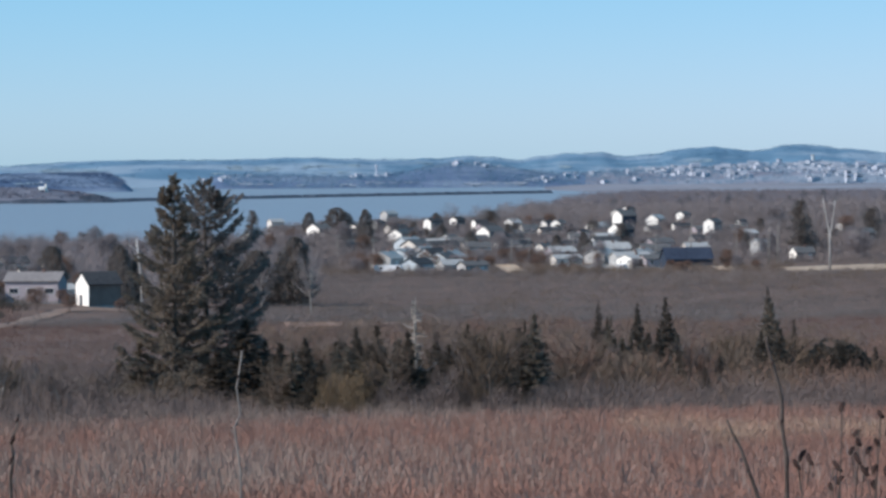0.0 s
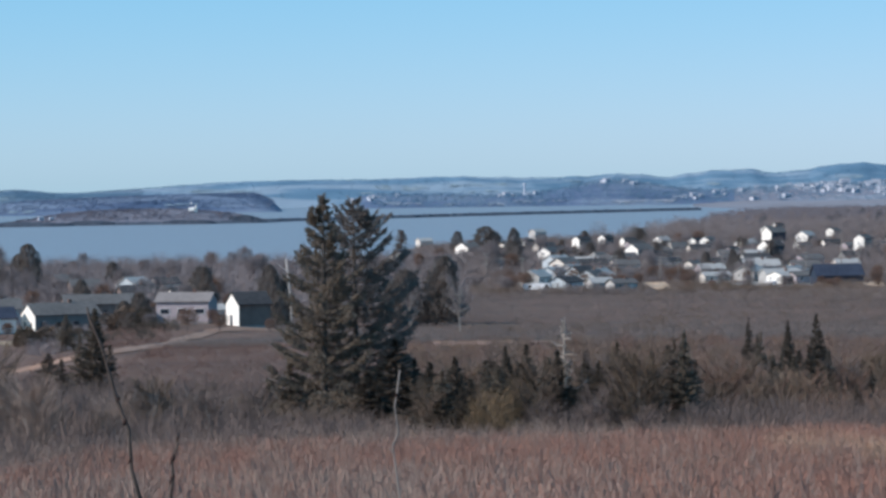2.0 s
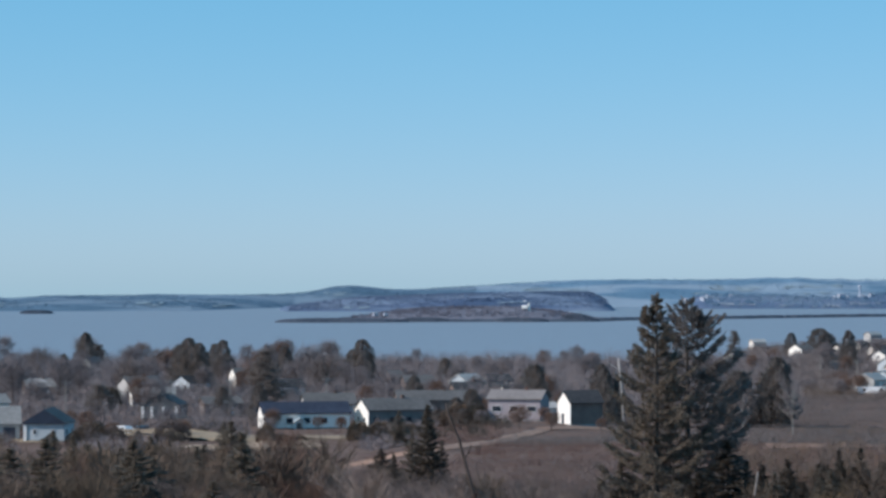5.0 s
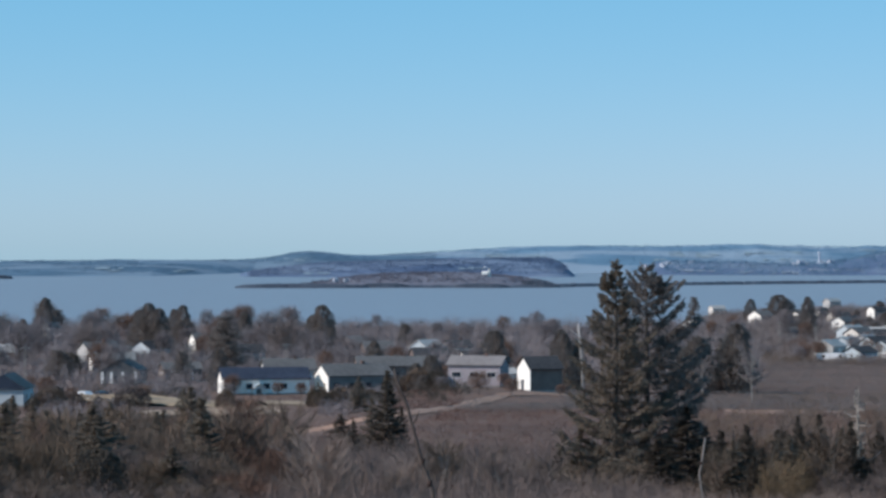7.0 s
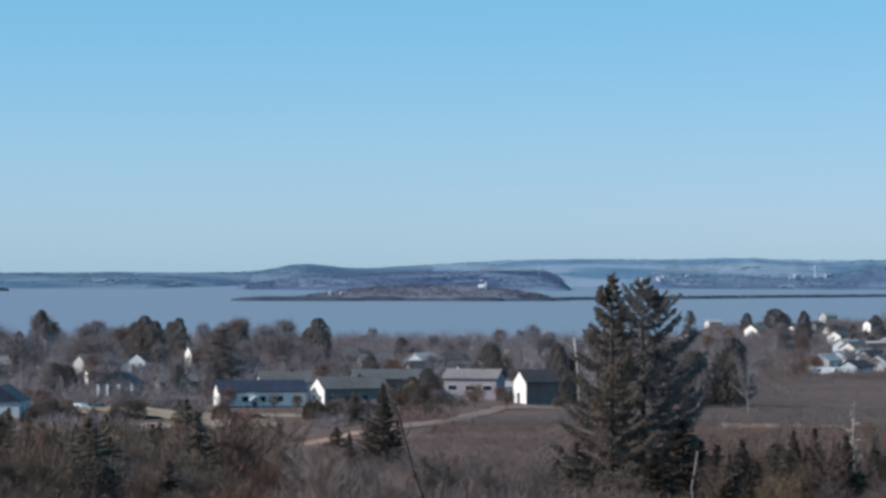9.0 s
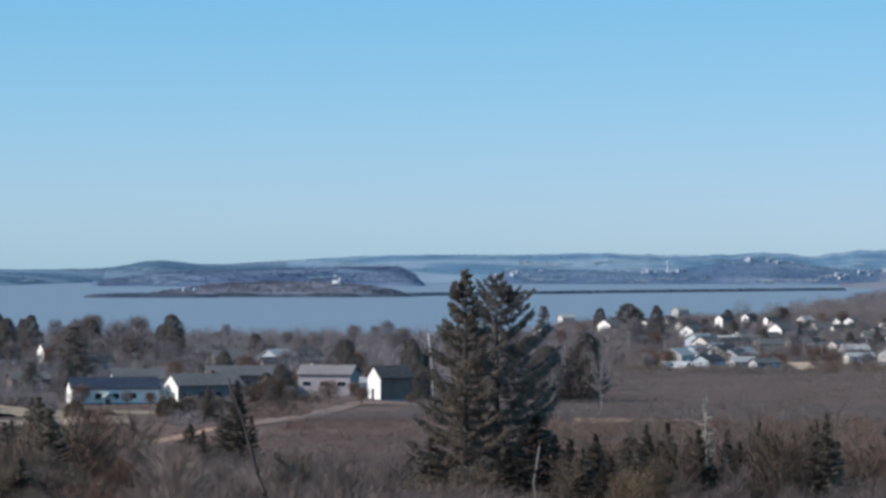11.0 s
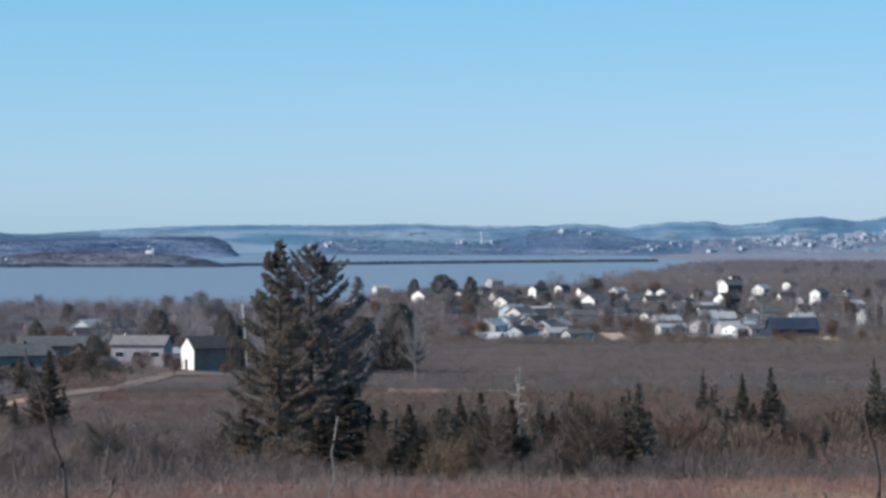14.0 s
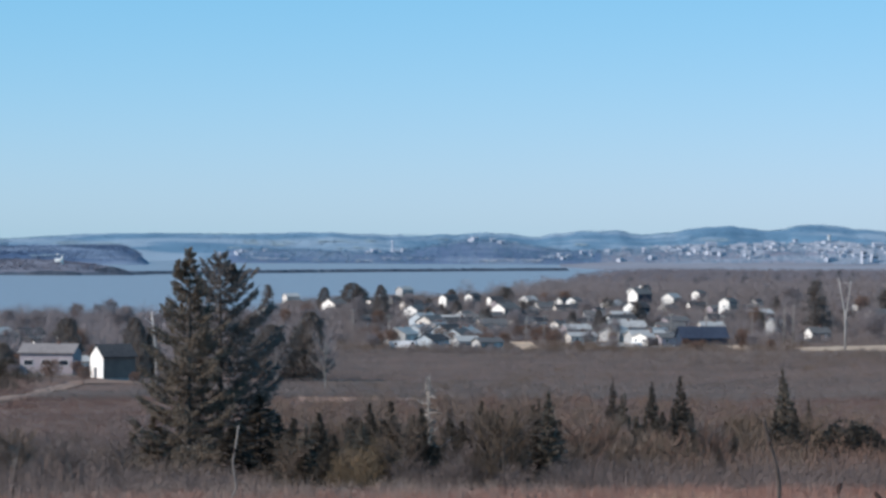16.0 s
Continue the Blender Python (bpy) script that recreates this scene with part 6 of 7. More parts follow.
# grey weeds in the field
a, d = scatter(-15, 19, 40, 124, 7400, fr)
keep = (fr.uniform(size=len(a)) < 0.6 + 0.6 * patches(a, d, 7, 3) - np.clip((a - 3) * 0.08, -0.25, 0.55)) & (d < field_edge(a) + 8)
a, d = a[keep], d[keep]
stuff("weed_stalks", *shrubs(a, d, fr.uniform(0.45, 0.95, len(a)), 40, 0.4, 0.011, fr, 0.95, 0.45), "stalk", "grey dead weed stalks in the field", "weeds")
a, d = scatter(-15, 19, 40, 112, 1300, fr)
keep = d < field_edge(a) - 3
a, d = a[keep], d[keep]
stuff("tall_weeds", *shrubs(a, d, fr.uniform(0.55, 1.05, len(a)), 16, 0.16, 0.02, fr, 1.3, 0.25), "pale_weed", "tall pale dead weeds standing in the grass", "weeds")
a, d = scatter(-7.3, -2.2, 100, 150, 300, fr)
stuff("tall_weeds", *shrubs(a, d, fr.uniform(0.9, 1.9, len(a)), 22, 0.14, 0.02, fr, 1.2, 0.25), "pale_weed", "pale upright saplings and weeds before the thicket", "weeds")
# grey thicket behind the field
a, d = scatter(-16, 20, 119, 210, 3000, fr)
tall = np.where((a > 1) & (a < 17), 0.8, 1.15) * np.where((a > -2.4) & (a < 6.5) & (d < 160), np.where(a < 1.3, 0.36, 0.5), 1) * np.where((a < -7) & (d < 168), 0.4, 1)
stuff("thicket", *shrubs(a, d, fr.uniform(0.8, 2.6, len(a)) * tall, 190, 0.5, 0.017, fr, 0.65), "thicket", "dense grey leafless thicket", "shrubs")
a, d = scatter(-16, 19.5, 84, 123, 2900, fr)
keep = d > field_edge(a) - 4 + 5 * patches(a, d, 5, 41)
a, d = a[keep], d[keep]
stuff("thicket", *shrubs(a, d, fr.uniform(0.4, 1.5, len(a)) * np.clip((d - 78) / 30, 0.4, 1) * np.where(a > 0.5, np.where(a < 6.5, 0.35, 0.6), 1), 150, 0.5, 0.014, fr, 0.65), "thicket", "grey leafless shrubs creeping into the field", "shrubs")
a, d = scatter(1.2, 16.8, 150, 240, 1150, fr)
keep = patches(a, d, 12, 8) > -0.3
a, d = a[keep], d[keep]
stuff("russet_shrubs", *shrubs(a, d, fr.uniform(1.0, 3.0, len(a)), 170, 0.42, 0.028, fr, 0.6), "red_twigs", "russet leafless shrubs between young spruces", "shrubs")
a, d = scatter(1.5, 11.5, 152, 225, 210, fr)
keep = patches(a, d, 9, 18) > -0.15
a, d = a[keep], d[keep]
stuff("olive_shrubs", *shrubs(a, d, fr.uniform(1.2, 3.4, len(a)), 330, 0.42, 0.034, fr, 0.5), "olive", "olive-brown shrubs between young spruces", "shrubs")
a, d = scatter(1.4, 11.5, 146, 220, 260, fr)
stuff("dark_shrubs", *shrubs(a, d, fr.uniform(1.0, 3.0, len(a)) * np.where(fr.uniform(size=len(a)) < 0.3, 1.3, 0.8), 300, 0.4, 0.032, fr, 0.5), "dark_twigs", "dark brown leafless shrubs between young spruces", "shrubs")
a, d = np.concatenate([fr.uniform(2.15, 3.0, 16), fr.uniform(2.9, 3.75, 12)]), np.concatenate([fr.uniform(113, 120, 16), fr.uniform(122, 132, 12)])
stuff("ochre_shrubs", *shrubs(a, d, fr.uniform(1.2, 2.5, len(a)) * np.where(d > 121, 1.15, 0.85), 560, 0.3, 0.018, fr, 0.5), "ochre", "ochre-brown shrubs between young spruces", "shrubs")
a, d = np.concatenate([fr.uniform(5.9, 6.5, 9), fr.uniform(9.6, 11.8, 16), fr.uniform(3.4, 7.5, 26)]), np.concatenate([fr.uniform(128, 138, 9), fr.uniform(150, 180, 16), fr.uniform(112, 119, 26)])
stuff("pale_shrubs", *shrubs(a, d, fr.uniform(1.0, 1.8, len(a)), 520, 0.45, 0.015, fr, 0.55), "thicket", "rounded pale grey leafless shrubs before young spruces", "shrubs")
a, d = scatter(-16.5, -6.8, 132, 200, 420, fr)
stuff("brown_brush", *shrubs(a, d, fr.uniform(0.8, 3.2, len(a)) * np.where(a < -7.3, 1.0, 0.65), 420, 0.42, 0.03, fr, 0.5), "red_twigs", "tall brown brush below the houses", "shrubs")
a, d = scatter(8, 19, 92, 119, 2600, fr)
keep = patches(a, d, 8, 12) > 0.1
a, d = a[keep], d[keep]
stuff("straw_grass", *shrubs(a, d, fr.uniform(0.3, 0.6, len(a)), 40, 0.9, 0.02, fr), "straw", "straw-coloured dry grass in patches", "grass")
a = np.concatenate([fr.uniform(12.6, 18, 900), fr.uniform(8, 10.8, 500)])
d = np.concatenate([fr.uniform(88, 104, 900), fr.uniform(86, 97, 500)])
keep = patches(a, d, 7, 22) > np.where(a > 12, 0.0, 0.3)
a, d = a[keep], d[keep]
stuff("straw_grass", *shrubs(a, d, fr.uniform(0.35, 0.75, len(a)), 46, 0.95, 0.022, fr), "straw", "straw-coloured dry grass in the field", "grass")
# low reddish heath
a, d = scatter(-16, 20, 205, 480, 14500, fr)
keep = d < 430 + 38 * patches(a, d, 30, 51)
a, d = a[keep], d[keep]
stuff("heath", *shrubs(a, d, fr.uniform(0.4, 1.1, len(a)), 50, 0.9, 0.034, fr, 0.7), "heath", "low reddish-brown heath", "heath")
a, d = scatter(-16, 20, 195, 340, 1500, fr)
keep = patches(a, d, 25, 5) > -0.1
a, d = a[keep], d[keep]
stuff("thicket", *shrubs(a, d, fr.uniform(0.9, 2.2, len(a)), 130, 0.55, 0.028, fr, 0.6), "thicket", "patches of grey leafless thicket in heath", "shrubs")
a, d = scatter(-15, -3.2, 545, 640, 150, fr)
keep = (a < -8.3) | (a > -6.2)
a, d = a[keep], d[keep]
stuff("evergreen_shrubs", *shrubs(a, d, fr.uniform(1.0, 3.2, len(a)), 90, 0.6, 0.16, fr), "needles", "dark evergreen shrubs round the houses", "shrubs")
a, d = scatter(0.8, 19, 255, 470, 1500, fr)
keep = patches(a, d, 22, 71) > 0.12
a, d = a[keep], d[keep]
stuff("brown_brush", *shrubs(a, d, fr.uniform(0.8, 2.4, len(a)), 120, 0.55, 0.036, fr, 0.6), "dark_twigs", "clumps of brown brush in heath", "shrubs")
a, d = scatter(2, 19, 560, 840, 900, fr)
keep = patches(a, d, 40, 73) > 0.1
a, d = a[keep], d[keep]
stuff("brown_brush", *shrubs(a, d, fr.uniform(1.0, 2.8, len(a)), 120, 0.7, 0.06, fr, 0.6), "dark_twigs", "clumps of brown brush in grey thicket", "shrubs")
# taller bushes standing out of the heath
a, d = scatter(0.5, 17, 228, 400, 620, fr)
keep = patches(a, d, 18, 75) > 0.0
a, d = a[keep], d[keep]
tall = fr.uniform(1.2, 3.0, len(a))
for pick, mt, tone in ((np.arange(len(a)) % 3 == 0, "red_twigs", "russet"), (np.arange(len(a)) % 3 == 1, "thicket", "grey"), (np.arange(len(a)) % 3 == 2, "dark_twigs", "dark brown")):
    stuff("heath_bushes", *shrubs(a[pick], d[pick], tall[pick], 240, 0.5, 0.036, fr, 0.55), mt, tone + " leafless bushes standing in heath", "shrubs")
# distant even thicket before the town
a, d = scatter(-3.5, 20, 380, 858, 20500, fr)
keep = d > 420 + 34 * patches(a, d, 26, 52)
a, d = a[keep], d[keep]
stuff("thicket", *shrubs(a, d, fr.uniform(0.8, 1.6, len(a)), 40, 1.3, 0.055, fr, 0.6), "far_thicket", "wide even belt of grey-brown thicket", "shrubs")
a, d = scatter(-16, -3.5, 360, 620, 6000, fr)
keep = patches(a, d, 30, 6) > -0.15
a, d = a[keep], d[keep]
stuff("heath", *shrubs(a, d, fr.uniform(0.6, 1.6, len(a)) * np.where((a > -10.3) & (a < -6.2) & (d > 430), 0.3, 1), 22, 0.8, 0.08, fr), "heath", "reddish-brown scrub below the houses", "heath")
a, d = scatter(-3.5, 20, 440, 740, 1500, fr)
keep = patches(a, d, 35, 33) > 0.0
a, d = a[keep], d[keep]
stuff("thicket", *shrubs(a, d, fr.uniform(1.2, 2.8, len(a)), 110, 0.7, 0.05, fr, 0.6), "far_thicket", "taller clumps of grey leafless thicket", "shrubs")
# brush and low trees between the houses and down to the shore
a, d = scatter(-17, 2, 640, 1330, 5200, fr)
stuff("town_brush", *shrubs(a, d, fr.uniform(1.5, 6.2, len(a)), 46, 0.55, 0.11, fr), "bare_twigs", "bare brush and small trees round the houses", "shrubs")
a, d = scatter(1, 20, 890, 1800, 9000, fr)
stuff("town_brush", *shrubs(a, d, fr.uniform(1.5, 5.5, len(a)), 70, 0.6, 0.12, fr, 0.8), "far_brown", "bare brush and small trees round the houses", "shrubs")
a, d = scatter(-16, 2, 700, 1200, 240, fr)
stuff("bare_woods", *shrubs(a, d, fr.uniform(6, 10.5, len(a)), 260, 0.36, 0.10, fr), "bare_twigs", "leafless trees massed between the houses", "woods")
a, d = scatter(2, 11, 900, 1350, 300, fr)
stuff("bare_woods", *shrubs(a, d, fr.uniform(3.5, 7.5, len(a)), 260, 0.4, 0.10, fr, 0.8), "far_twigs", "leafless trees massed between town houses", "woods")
a, d = scatter(-15.5, -2, 480, 665, 760, fr)
keep = ~((a > -8.4) & (a < -6.2) & (d < 640)) & ~((a > -5.0) & (a < -1.2) & (d < 615)) & ~((a > -12.8) & (a < -11.8) & (d < 600)) & ~((a > -9.8) & (a < -8.7) & (d < 600)) & (patches(a, d, 30, 77) > -0.25)
a, d = a[keep], d[keep]
stuff("garden_shrubs", *shrubs(a, d, fr.uniform(1.0, 3.6, len(a)), 140, 0.5, 0.08, fr, 0.7), "bare_twigs", "grey-brown leafless shrubs in the gardens", "shrubs")
a, d = scatter(0.5, 19, 740, 905, 2600, fr)
keep = patches(a, d, 22, 31) + (d - 830) / 60 > -0.2
a, d = a[keep], d[keep]
stuff("town_brush", *shrubs(a, d, fr.uniform(0.9, 2.6, len(a)) * np.where(d > 850, 1.2, 0.9), 90, 0.7, 0.085, fr, 0.7), "town_twigs", "bare brush along the edge of the town", "shrubs")
a, d = scatter(-1.9, 1.8, 136, 160, 150, fr)
stuff("dark_shrubs", *shrubs(a, d, fr.uniform(0.7, 2.0, len(a)), 220, 0.5, 0.022, fr, 0.6), "dark_twigs", "dark leafless shrubs under tall spruces", "shrubs")
a, d = scatter(1.8, 12, 842, 885, 420, fr)
stuff("town_brush", *shrubs(a, d, fr.uniform(1.2, 3.4, len(a)) * (0.7 + 0.5 * (patches(a, d, 15, 61) > 0)), 150, 0.6, 0.075, fr, 0.7), "dark_twigs", "dark brush along the edge of the town", "shrubs")
ba, bd, bh = (np.repeat(np.array(c), 34) for c in zip(*BRUSH))
right = fr.uniform(0, 1, len(ba)) < 0.6
off = np.where(right, fr.uniform(0.5, 13, len(ba)), fr.uniform(-8, 1, len(ba)))
bz, bq = ba + np.degrees(off / bd), bd - fr.uniform(4, 22, len(ba))
hz = bh * np.where(right, fr.uniform(0.55, 1.05, len(ba)), fr.uniform(0.25, 0.62, len(ba)))
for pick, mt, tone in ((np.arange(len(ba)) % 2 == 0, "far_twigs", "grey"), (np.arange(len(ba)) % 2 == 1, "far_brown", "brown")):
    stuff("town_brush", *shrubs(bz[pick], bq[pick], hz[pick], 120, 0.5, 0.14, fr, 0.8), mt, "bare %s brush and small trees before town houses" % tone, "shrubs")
a, d = scatter(4.5, 20, 1700, 3480, 8500, fr)
clear = d < shore(a) + 10
a, d = a[clear], d[clear]
tall = np.clip(1 + 0.5 * patches(a, d, 60, 91), 0.5, 1.6)
tall = fr.uniform(3.5, 8, len(a)) * tall * np.where(d > 2300, 0.6, 1)
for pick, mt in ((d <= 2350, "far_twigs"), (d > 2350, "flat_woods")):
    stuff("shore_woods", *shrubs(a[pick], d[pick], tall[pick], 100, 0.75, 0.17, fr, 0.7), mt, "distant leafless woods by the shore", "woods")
a, d = scatter(5, 20, 1500, 2500, 620, fr)
keep = (patches(a, d, 80, 93) > 0.05) & (d < shore(a))
a, d = a[keep], d[keep]
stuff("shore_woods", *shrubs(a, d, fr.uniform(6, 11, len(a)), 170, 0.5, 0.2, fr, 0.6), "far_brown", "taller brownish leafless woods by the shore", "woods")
a, d = scatter(4.6, 20, 1450, 2300, 330, fr)
keep = (patches(a, d, 120, 95) > -0.1) & (d < shore(a) - 20)
a, d = a[keep], d[keep]
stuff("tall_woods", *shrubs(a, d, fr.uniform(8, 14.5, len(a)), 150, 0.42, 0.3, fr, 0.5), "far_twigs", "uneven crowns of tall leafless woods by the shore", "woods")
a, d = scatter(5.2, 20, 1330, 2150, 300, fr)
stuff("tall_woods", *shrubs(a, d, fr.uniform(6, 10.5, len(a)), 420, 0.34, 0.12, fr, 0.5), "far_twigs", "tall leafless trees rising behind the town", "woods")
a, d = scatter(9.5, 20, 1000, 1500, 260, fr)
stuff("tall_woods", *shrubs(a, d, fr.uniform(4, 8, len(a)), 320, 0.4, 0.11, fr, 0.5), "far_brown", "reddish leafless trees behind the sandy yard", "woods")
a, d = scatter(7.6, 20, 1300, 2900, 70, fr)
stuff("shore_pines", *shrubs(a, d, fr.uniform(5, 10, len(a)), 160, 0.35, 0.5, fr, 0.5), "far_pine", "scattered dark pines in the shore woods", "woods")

# scrub on the island
n = 1500
q = np.sqrt(fr.uniform(0, 1, n))
w = fr.uniform(0, 6.283, n)
ox, oy = q * np.cos(w) * 0.93, q * np.sin(w) * 0.8
v, f = shrubs(np.full(n, 0.0), np.full(n, 5.0), fr.uniform(1.2, 3.0, n), 14, 1.2, 0.9, fr)
mid = xy(np.float64(-4.15), np.float64(2950))
ca, sa = math.cos(radians(4.15)), math.sin(radians(4.15))
rise = 27 * np.clip(1 - np.abs(ox) ** 2.2 - oy ** 2, 0, 1) ** 0.9 * np.clip(0.55 + 0.05 * ox, 0.08, 1.3) - 1.0
root = np.stack([mid[0] + ox * 138 * ca - oy * 60 * sa, mid[1] + ox * 138 * sa + oy * 60 * ca, rise], 1) - xyz(np.zeros(n), np.full(n, 5.0))
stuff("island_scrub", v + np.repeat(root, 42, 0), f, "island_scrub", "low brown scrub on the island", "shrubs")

# trees among the houses across the bay
a = fr.uniform(0.4, 20, 5200)
t = fr.uniform(0.0, 0.95, 5200)
v, f = shrubs(a, np.full(5200, 5.0), fr.uniform(3.5, 7.5, 5200), 12, 0.9, 0.9, fr)
root = np.repeat(np.concatenate([xy(a, 4240 + 350 * t), np.array([slope_height(p, q) for p, q in zip(a, t)])[:, None]], 1) - xyz(a, np.full(5200, 5.0)), 36, 0)
stuff("far_trees", v + root, f, "hazy_woods", "haze-blue woods between houses across the bay", "woods")


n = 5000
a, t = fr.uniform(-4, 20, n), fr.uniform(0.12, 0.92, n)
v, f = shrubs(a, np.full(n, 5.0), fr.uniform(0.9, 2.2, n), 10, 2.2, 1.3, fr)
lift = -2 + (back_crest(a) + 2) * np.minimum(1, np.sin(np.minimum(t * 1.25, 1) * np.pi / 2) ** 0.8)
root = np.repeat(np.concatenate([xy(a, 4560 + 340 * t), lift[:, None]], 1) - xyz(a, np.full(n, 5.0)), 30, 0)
stuff("far_trees", v + root, f, "hazy_woods", "haze-blue woods along the far hills", "woods")


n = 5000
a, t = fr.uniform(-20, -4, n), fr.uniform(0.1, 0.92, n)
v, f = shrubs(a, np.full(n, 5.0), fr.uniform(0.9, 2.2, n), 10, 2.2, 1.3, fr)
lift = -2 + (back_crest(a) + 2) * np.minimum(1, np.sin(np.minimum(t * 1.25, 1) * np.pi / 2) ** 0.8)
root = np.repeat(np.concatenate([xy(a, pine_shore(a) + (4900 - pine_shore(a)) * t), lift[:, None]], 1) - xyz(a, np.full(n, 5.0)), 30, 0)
stuff("far_trees", v + root, f, "hazy_woods_dark", "dark woods on the hills across the bay", "woods")
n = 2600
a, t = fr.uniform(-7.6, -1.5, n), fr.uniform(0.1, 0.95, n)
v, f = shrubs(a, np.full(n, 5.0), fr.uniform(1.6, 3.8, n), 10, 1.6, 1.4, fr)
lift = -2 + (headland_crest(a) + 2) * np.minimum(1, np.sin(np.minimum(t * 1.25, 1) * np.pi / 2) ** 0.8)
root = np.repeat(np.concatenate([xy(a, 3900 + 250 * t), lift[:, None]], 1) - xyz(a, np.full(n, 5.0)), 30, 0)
stuff("far_trees", v + root, f, "hazy_headland_woods", "dark woods on the headland", "woods")


# ---- dead stems close by ----
def near_stem(name, az, d, points, radii, mat, label, category, buds=(), twigs=()):
    """A thin dead stem beside the viewer: points are (sideways, below the eye) in metres, buds (height below the eye, size)."""
    foot = spot(az, d)
    root = empty(name, Matrix.Translation(foot) @ Matrix.Rotation(-radians(az), 4, "Z"), label, category)
    up = EYE - foot[2]
    line = [(points[0][0], 0, -0.05)] + [(x, 0.003 * math.sin(9 * k), up - z) for k, (x, z) in enumerate(points)]
    part("stem", np_mesh("stem", *tube(line, [radii[0] * 1.3] + list(np.linspace(radii[0], radii[1], len(points))), 8), mat, True), root)
    line = np.array(line)
    for k, (z, size) in enumerate(buds):
        x = np.interp(up - z, line[:, 2], line[:, 0])
        b = part("bud", np_mesh("bud", *tube([(-0.6 * size, 0, -1.2 * size), (0, 0, 0), (0.5 * size, 0, 1.3 * size)], [0.3 * size, 0.75 * size, 0.3 * size], 8), "seed_head", True), root, "dark swollen bud")
        b.location = (x + (0.3 if k % 2 else -0.3) * size, -radii[0], up - z)
    for z, dx, dz in twigs:
        x = np.interp(up - z, line[:, 2], line[:, 0])
        part("twig", np_mesh("twig", *tube([(x, 0, up - z), (x + dx * 0.6, 0, up - z + dz * 0.45), (x + dx, 0, up - z + dz)], [radii[1], radii[1] * 0.8, radii[1] * 0.4], 6), mat), root)
    return root


near_stem("dead_weed", -4.83, 2.5, [(0.03, 0.6), (0.019, 0.263), (0.013, 0.241), (0.012, 0.225), (0.011, 0.206), (0.007, 0.196), (0.001, 0.179), (-0.006, 0.153), (-0.011, 0.134), (-0.02, 0.113), (-0.022, 0.103)],
          (0.0019, 0.001), "stem_bark", "leaning dead grey stem close to the viewer", "weed", [(0.2, 0.0026), (0.181, 0.0022), (0.232, 0.002)], [(0.15, 0.006, 0.012), (0.128, -0.007, 0.012), (0.17, -0.004, 0.007)])
near_stem("dead_weed", -3.72, 2.5, [(0.002, 0.6), (-0.003, 0.263), (-0.001, 0.249), (-0.002, 0.232), (0.003, 0.221), (0.004, 0.211)], (0.0016, 0.0009), "stem_bark", "short dead stem with dark buds close to the viewer", "weed",
          [(0.249, 0.003), (0.232, 0.003), (0.215, 0.0018)])
near_stem("dead_weed", 0.55, 2.5, [(0.004, 0.6), (0.003, 0.266), (0.001, 0.247), (-0.001, 0.233), (-0.002, 0.224), (0.003, 0.214), (0.002, 0.205), (0.0, 0.191), (0.002, 0.181), (0.005, 0.160)],
          (0.0009, 0.0007), "grey_wood", "pale grey dead stem close to the viewer", "weed", [(0.182, 0.0015), (0.222, 0.0015)], [(0.23, -0.004, 0.004)])
near_stem("dead_weed", 11.1, 2.5, [(0.005, 0.6), (0.003, 0.252), (-0.001, 0.226), (-0.001, 0.205), (-0.004, 0.188), (-0.009, 0.173), (-0.013, 0.157), (-0.014, 0.150)],
          (0.0019, 0.0011), "stem_bark", "upright dead brown stem close to the viewer", "weed", [(0.222, 0.0022), (0.172, 0.0018)], [(0.165, 0.003, 0.006)])
near_stem("dead_weed", 10.1, 2.5, [(0.19, 0.6), (0.022, 0.284), (0.009, 0.246), (0.002, 0.233), (-0.001, 0.226), (-0.003, 0.221)], (0.0017, 0.0009), "stem_bark", "leaning dead brown stem close to the viewer", "weed", [(0.262, 0.0016)])
bush = bare_mesh(2.8, 1.5, 34, 120, 95, "stalk", 0.06, 0.01, True, 0.3)
plant("bare_bush", bush, 15.75, 106, 1.15, 1.1, "pale leafless bush at the edge of the field", "bush", spin=1.0, trunk_mat="grey_wood")
plant("bare_bush", bush, -6.3, 106, 1.25, 1.0, "pale grey leafless bush before the thicket", "bush", spin=2.2, trunk_mat="grey_wood")
for a_, d_, s_ in ((-6.05, 104, 0.75), (-4.6, 112, 0.7)):
    plant("bare_bush", bush, a_, d_, s_, s_, "pale leafless bush at the edge of the field", "bush")

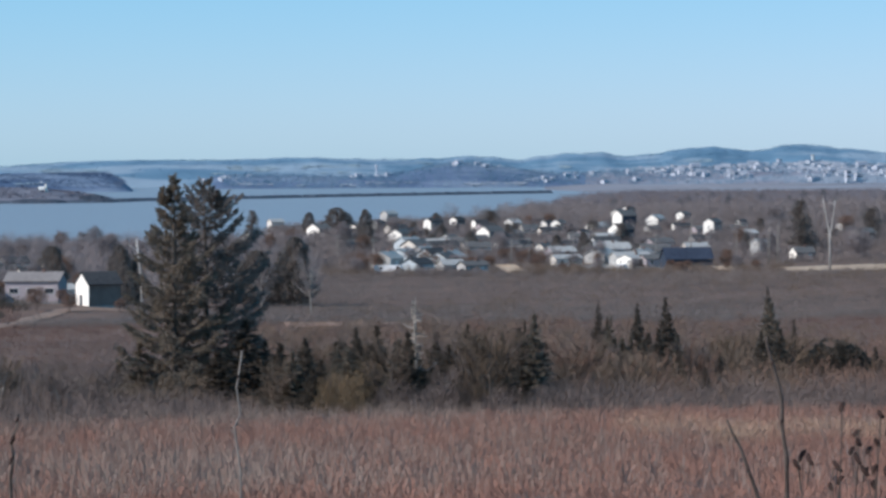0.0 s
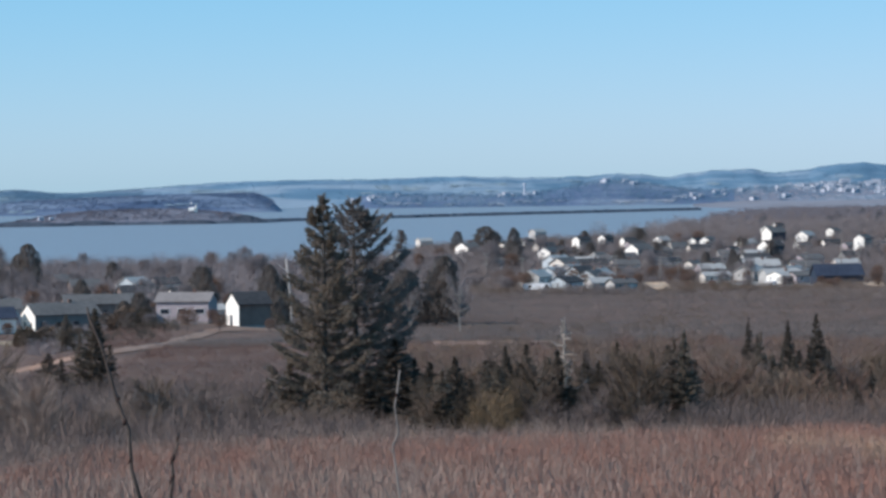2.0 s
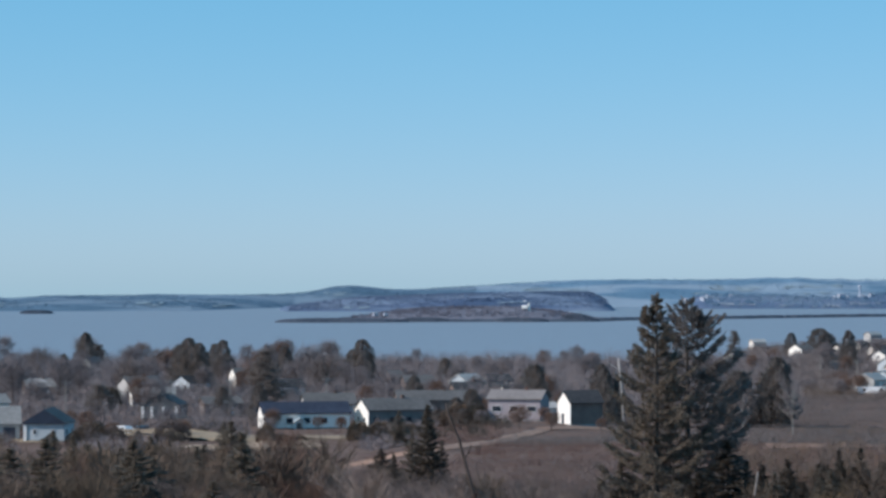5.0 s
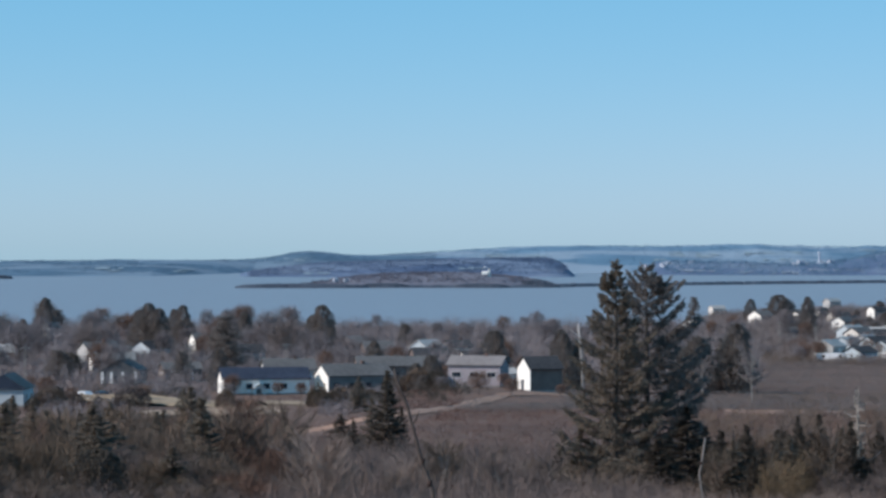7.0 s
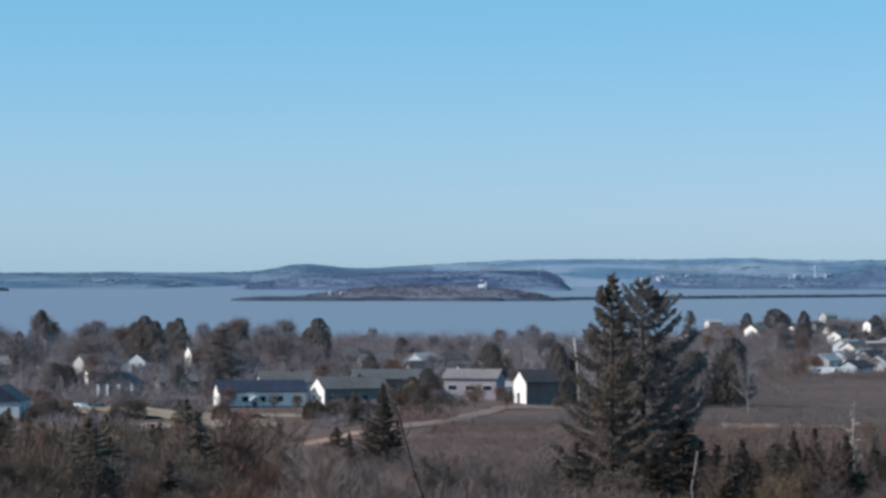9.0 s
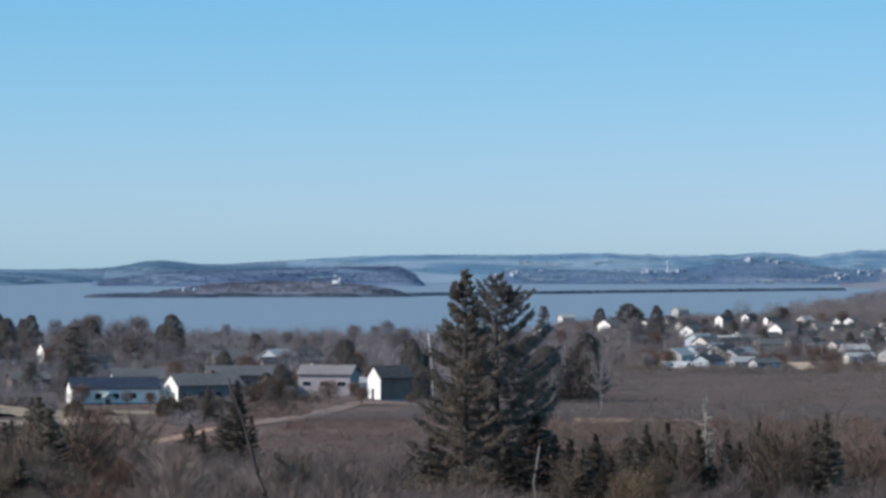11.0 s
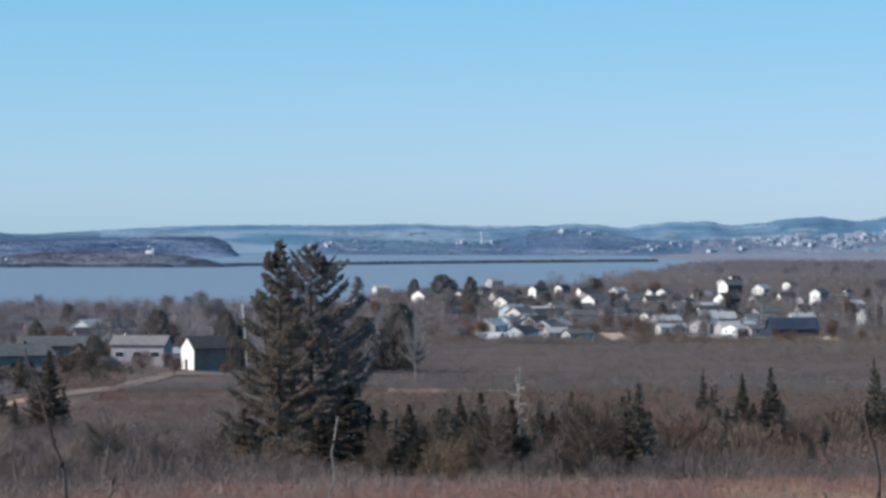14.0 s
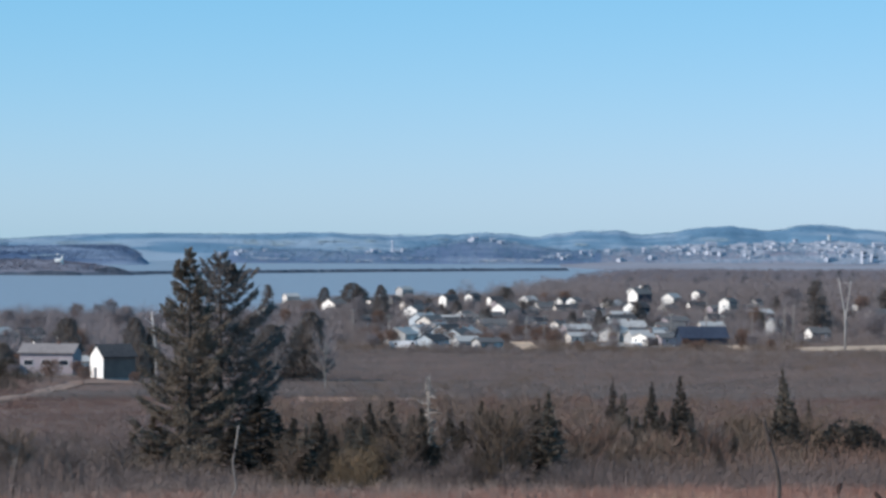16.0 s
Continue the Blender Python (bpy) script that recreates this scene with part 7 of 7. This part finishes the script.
# meadowsweet with dark seed heads
seed_ball = bmesh.new()
bmesh.ops.create_icosphere(seed_ball, subdivisions=2, radius=0.0038)
for v_ in seed_ball.verts:
    v_.co *= 1 + 0.35 * noise.noise(v_.co * 430)
seed_me = bpy.data.meshes.new("seed_head")
seed_ball.to_mesh(seed_me)
seed_ball.free()
seed_me.materials.append(M["seed_head"])
hr = np.random.default_rng(111)
# each weed: bearing, its lean to the side, the height of its tip below the eye, and its seed heads (sideways, below the eye)
for a_, lean_, tip_, heads in ((11.75, -0.016, 0.252, ((-0.017, 0.257), (-0.013, 0.251), (-0.006, 0.253))), (12.05, 0.0, 0.26, ((0.004, 0.259), (-0.002, 0.276), (0.006, 0.27))),
                               (12.45, 0.004, 0.228, ((0.002, 0.231), (0.004, 0.238), (-0.002, 0.246), (0.009, 0.262), (0.003, 0.252))), (12.8, 0.007, 0.214, ((0.007, 0.215), (0.004, 0.238), (-0.003, 0.245), (0.002, 0.26), (-0.005, 0.263), (0.001, 0.274))),
                               (13.15, 0.0, 0.226, ((-0.002, 0.229), (0.004, 0.236), (0.008, 0.25), (-0.004, 0.262))), (12.22, 0.0, 0.205, ((0.0, 0.209),))):
    root = near_stem("seeding_weed", a_, 2.5, [(lean_ * 0.2 - 0.01, 0.6), (lean_ * 0.5 - 0.004, 0.33), (lean_ * 0.8, tip_ + 0.03), (lean_, tip_)], (0.0009, 0.0005), "stem_bark", "dead weed with dark brown seed heads", "weed")
    up_ = EYE - root.location.z
    for x_, z_ in heads:
        h = part("seed_head", seed_me, root)
        tilt = hr.uniform(-50, 50)
        h.matrix_local = Matrix.Translation((x_, hr.normal(0, 0.004), up_ - z_)) @ pose(0, 0, 0, hr.uniform(-30, 30), tilt) @ Matrix.Diagonal((0.6, 0.6, hr.uniform(1.0, 1.7), 1))
        part("stalk", np_mesh("stalk", *tube([(x_ * 0.55 + lean_ * 0.3, 0, up_ - z_ - 0.022), (x_ * 0.8 + lean_ * 0.1, 0, up_ - z_ - 0.009), (x_, 0, up_ - z_)], [0.0006, 0.0005, 0.0004], 6), "stem_bark"), root)
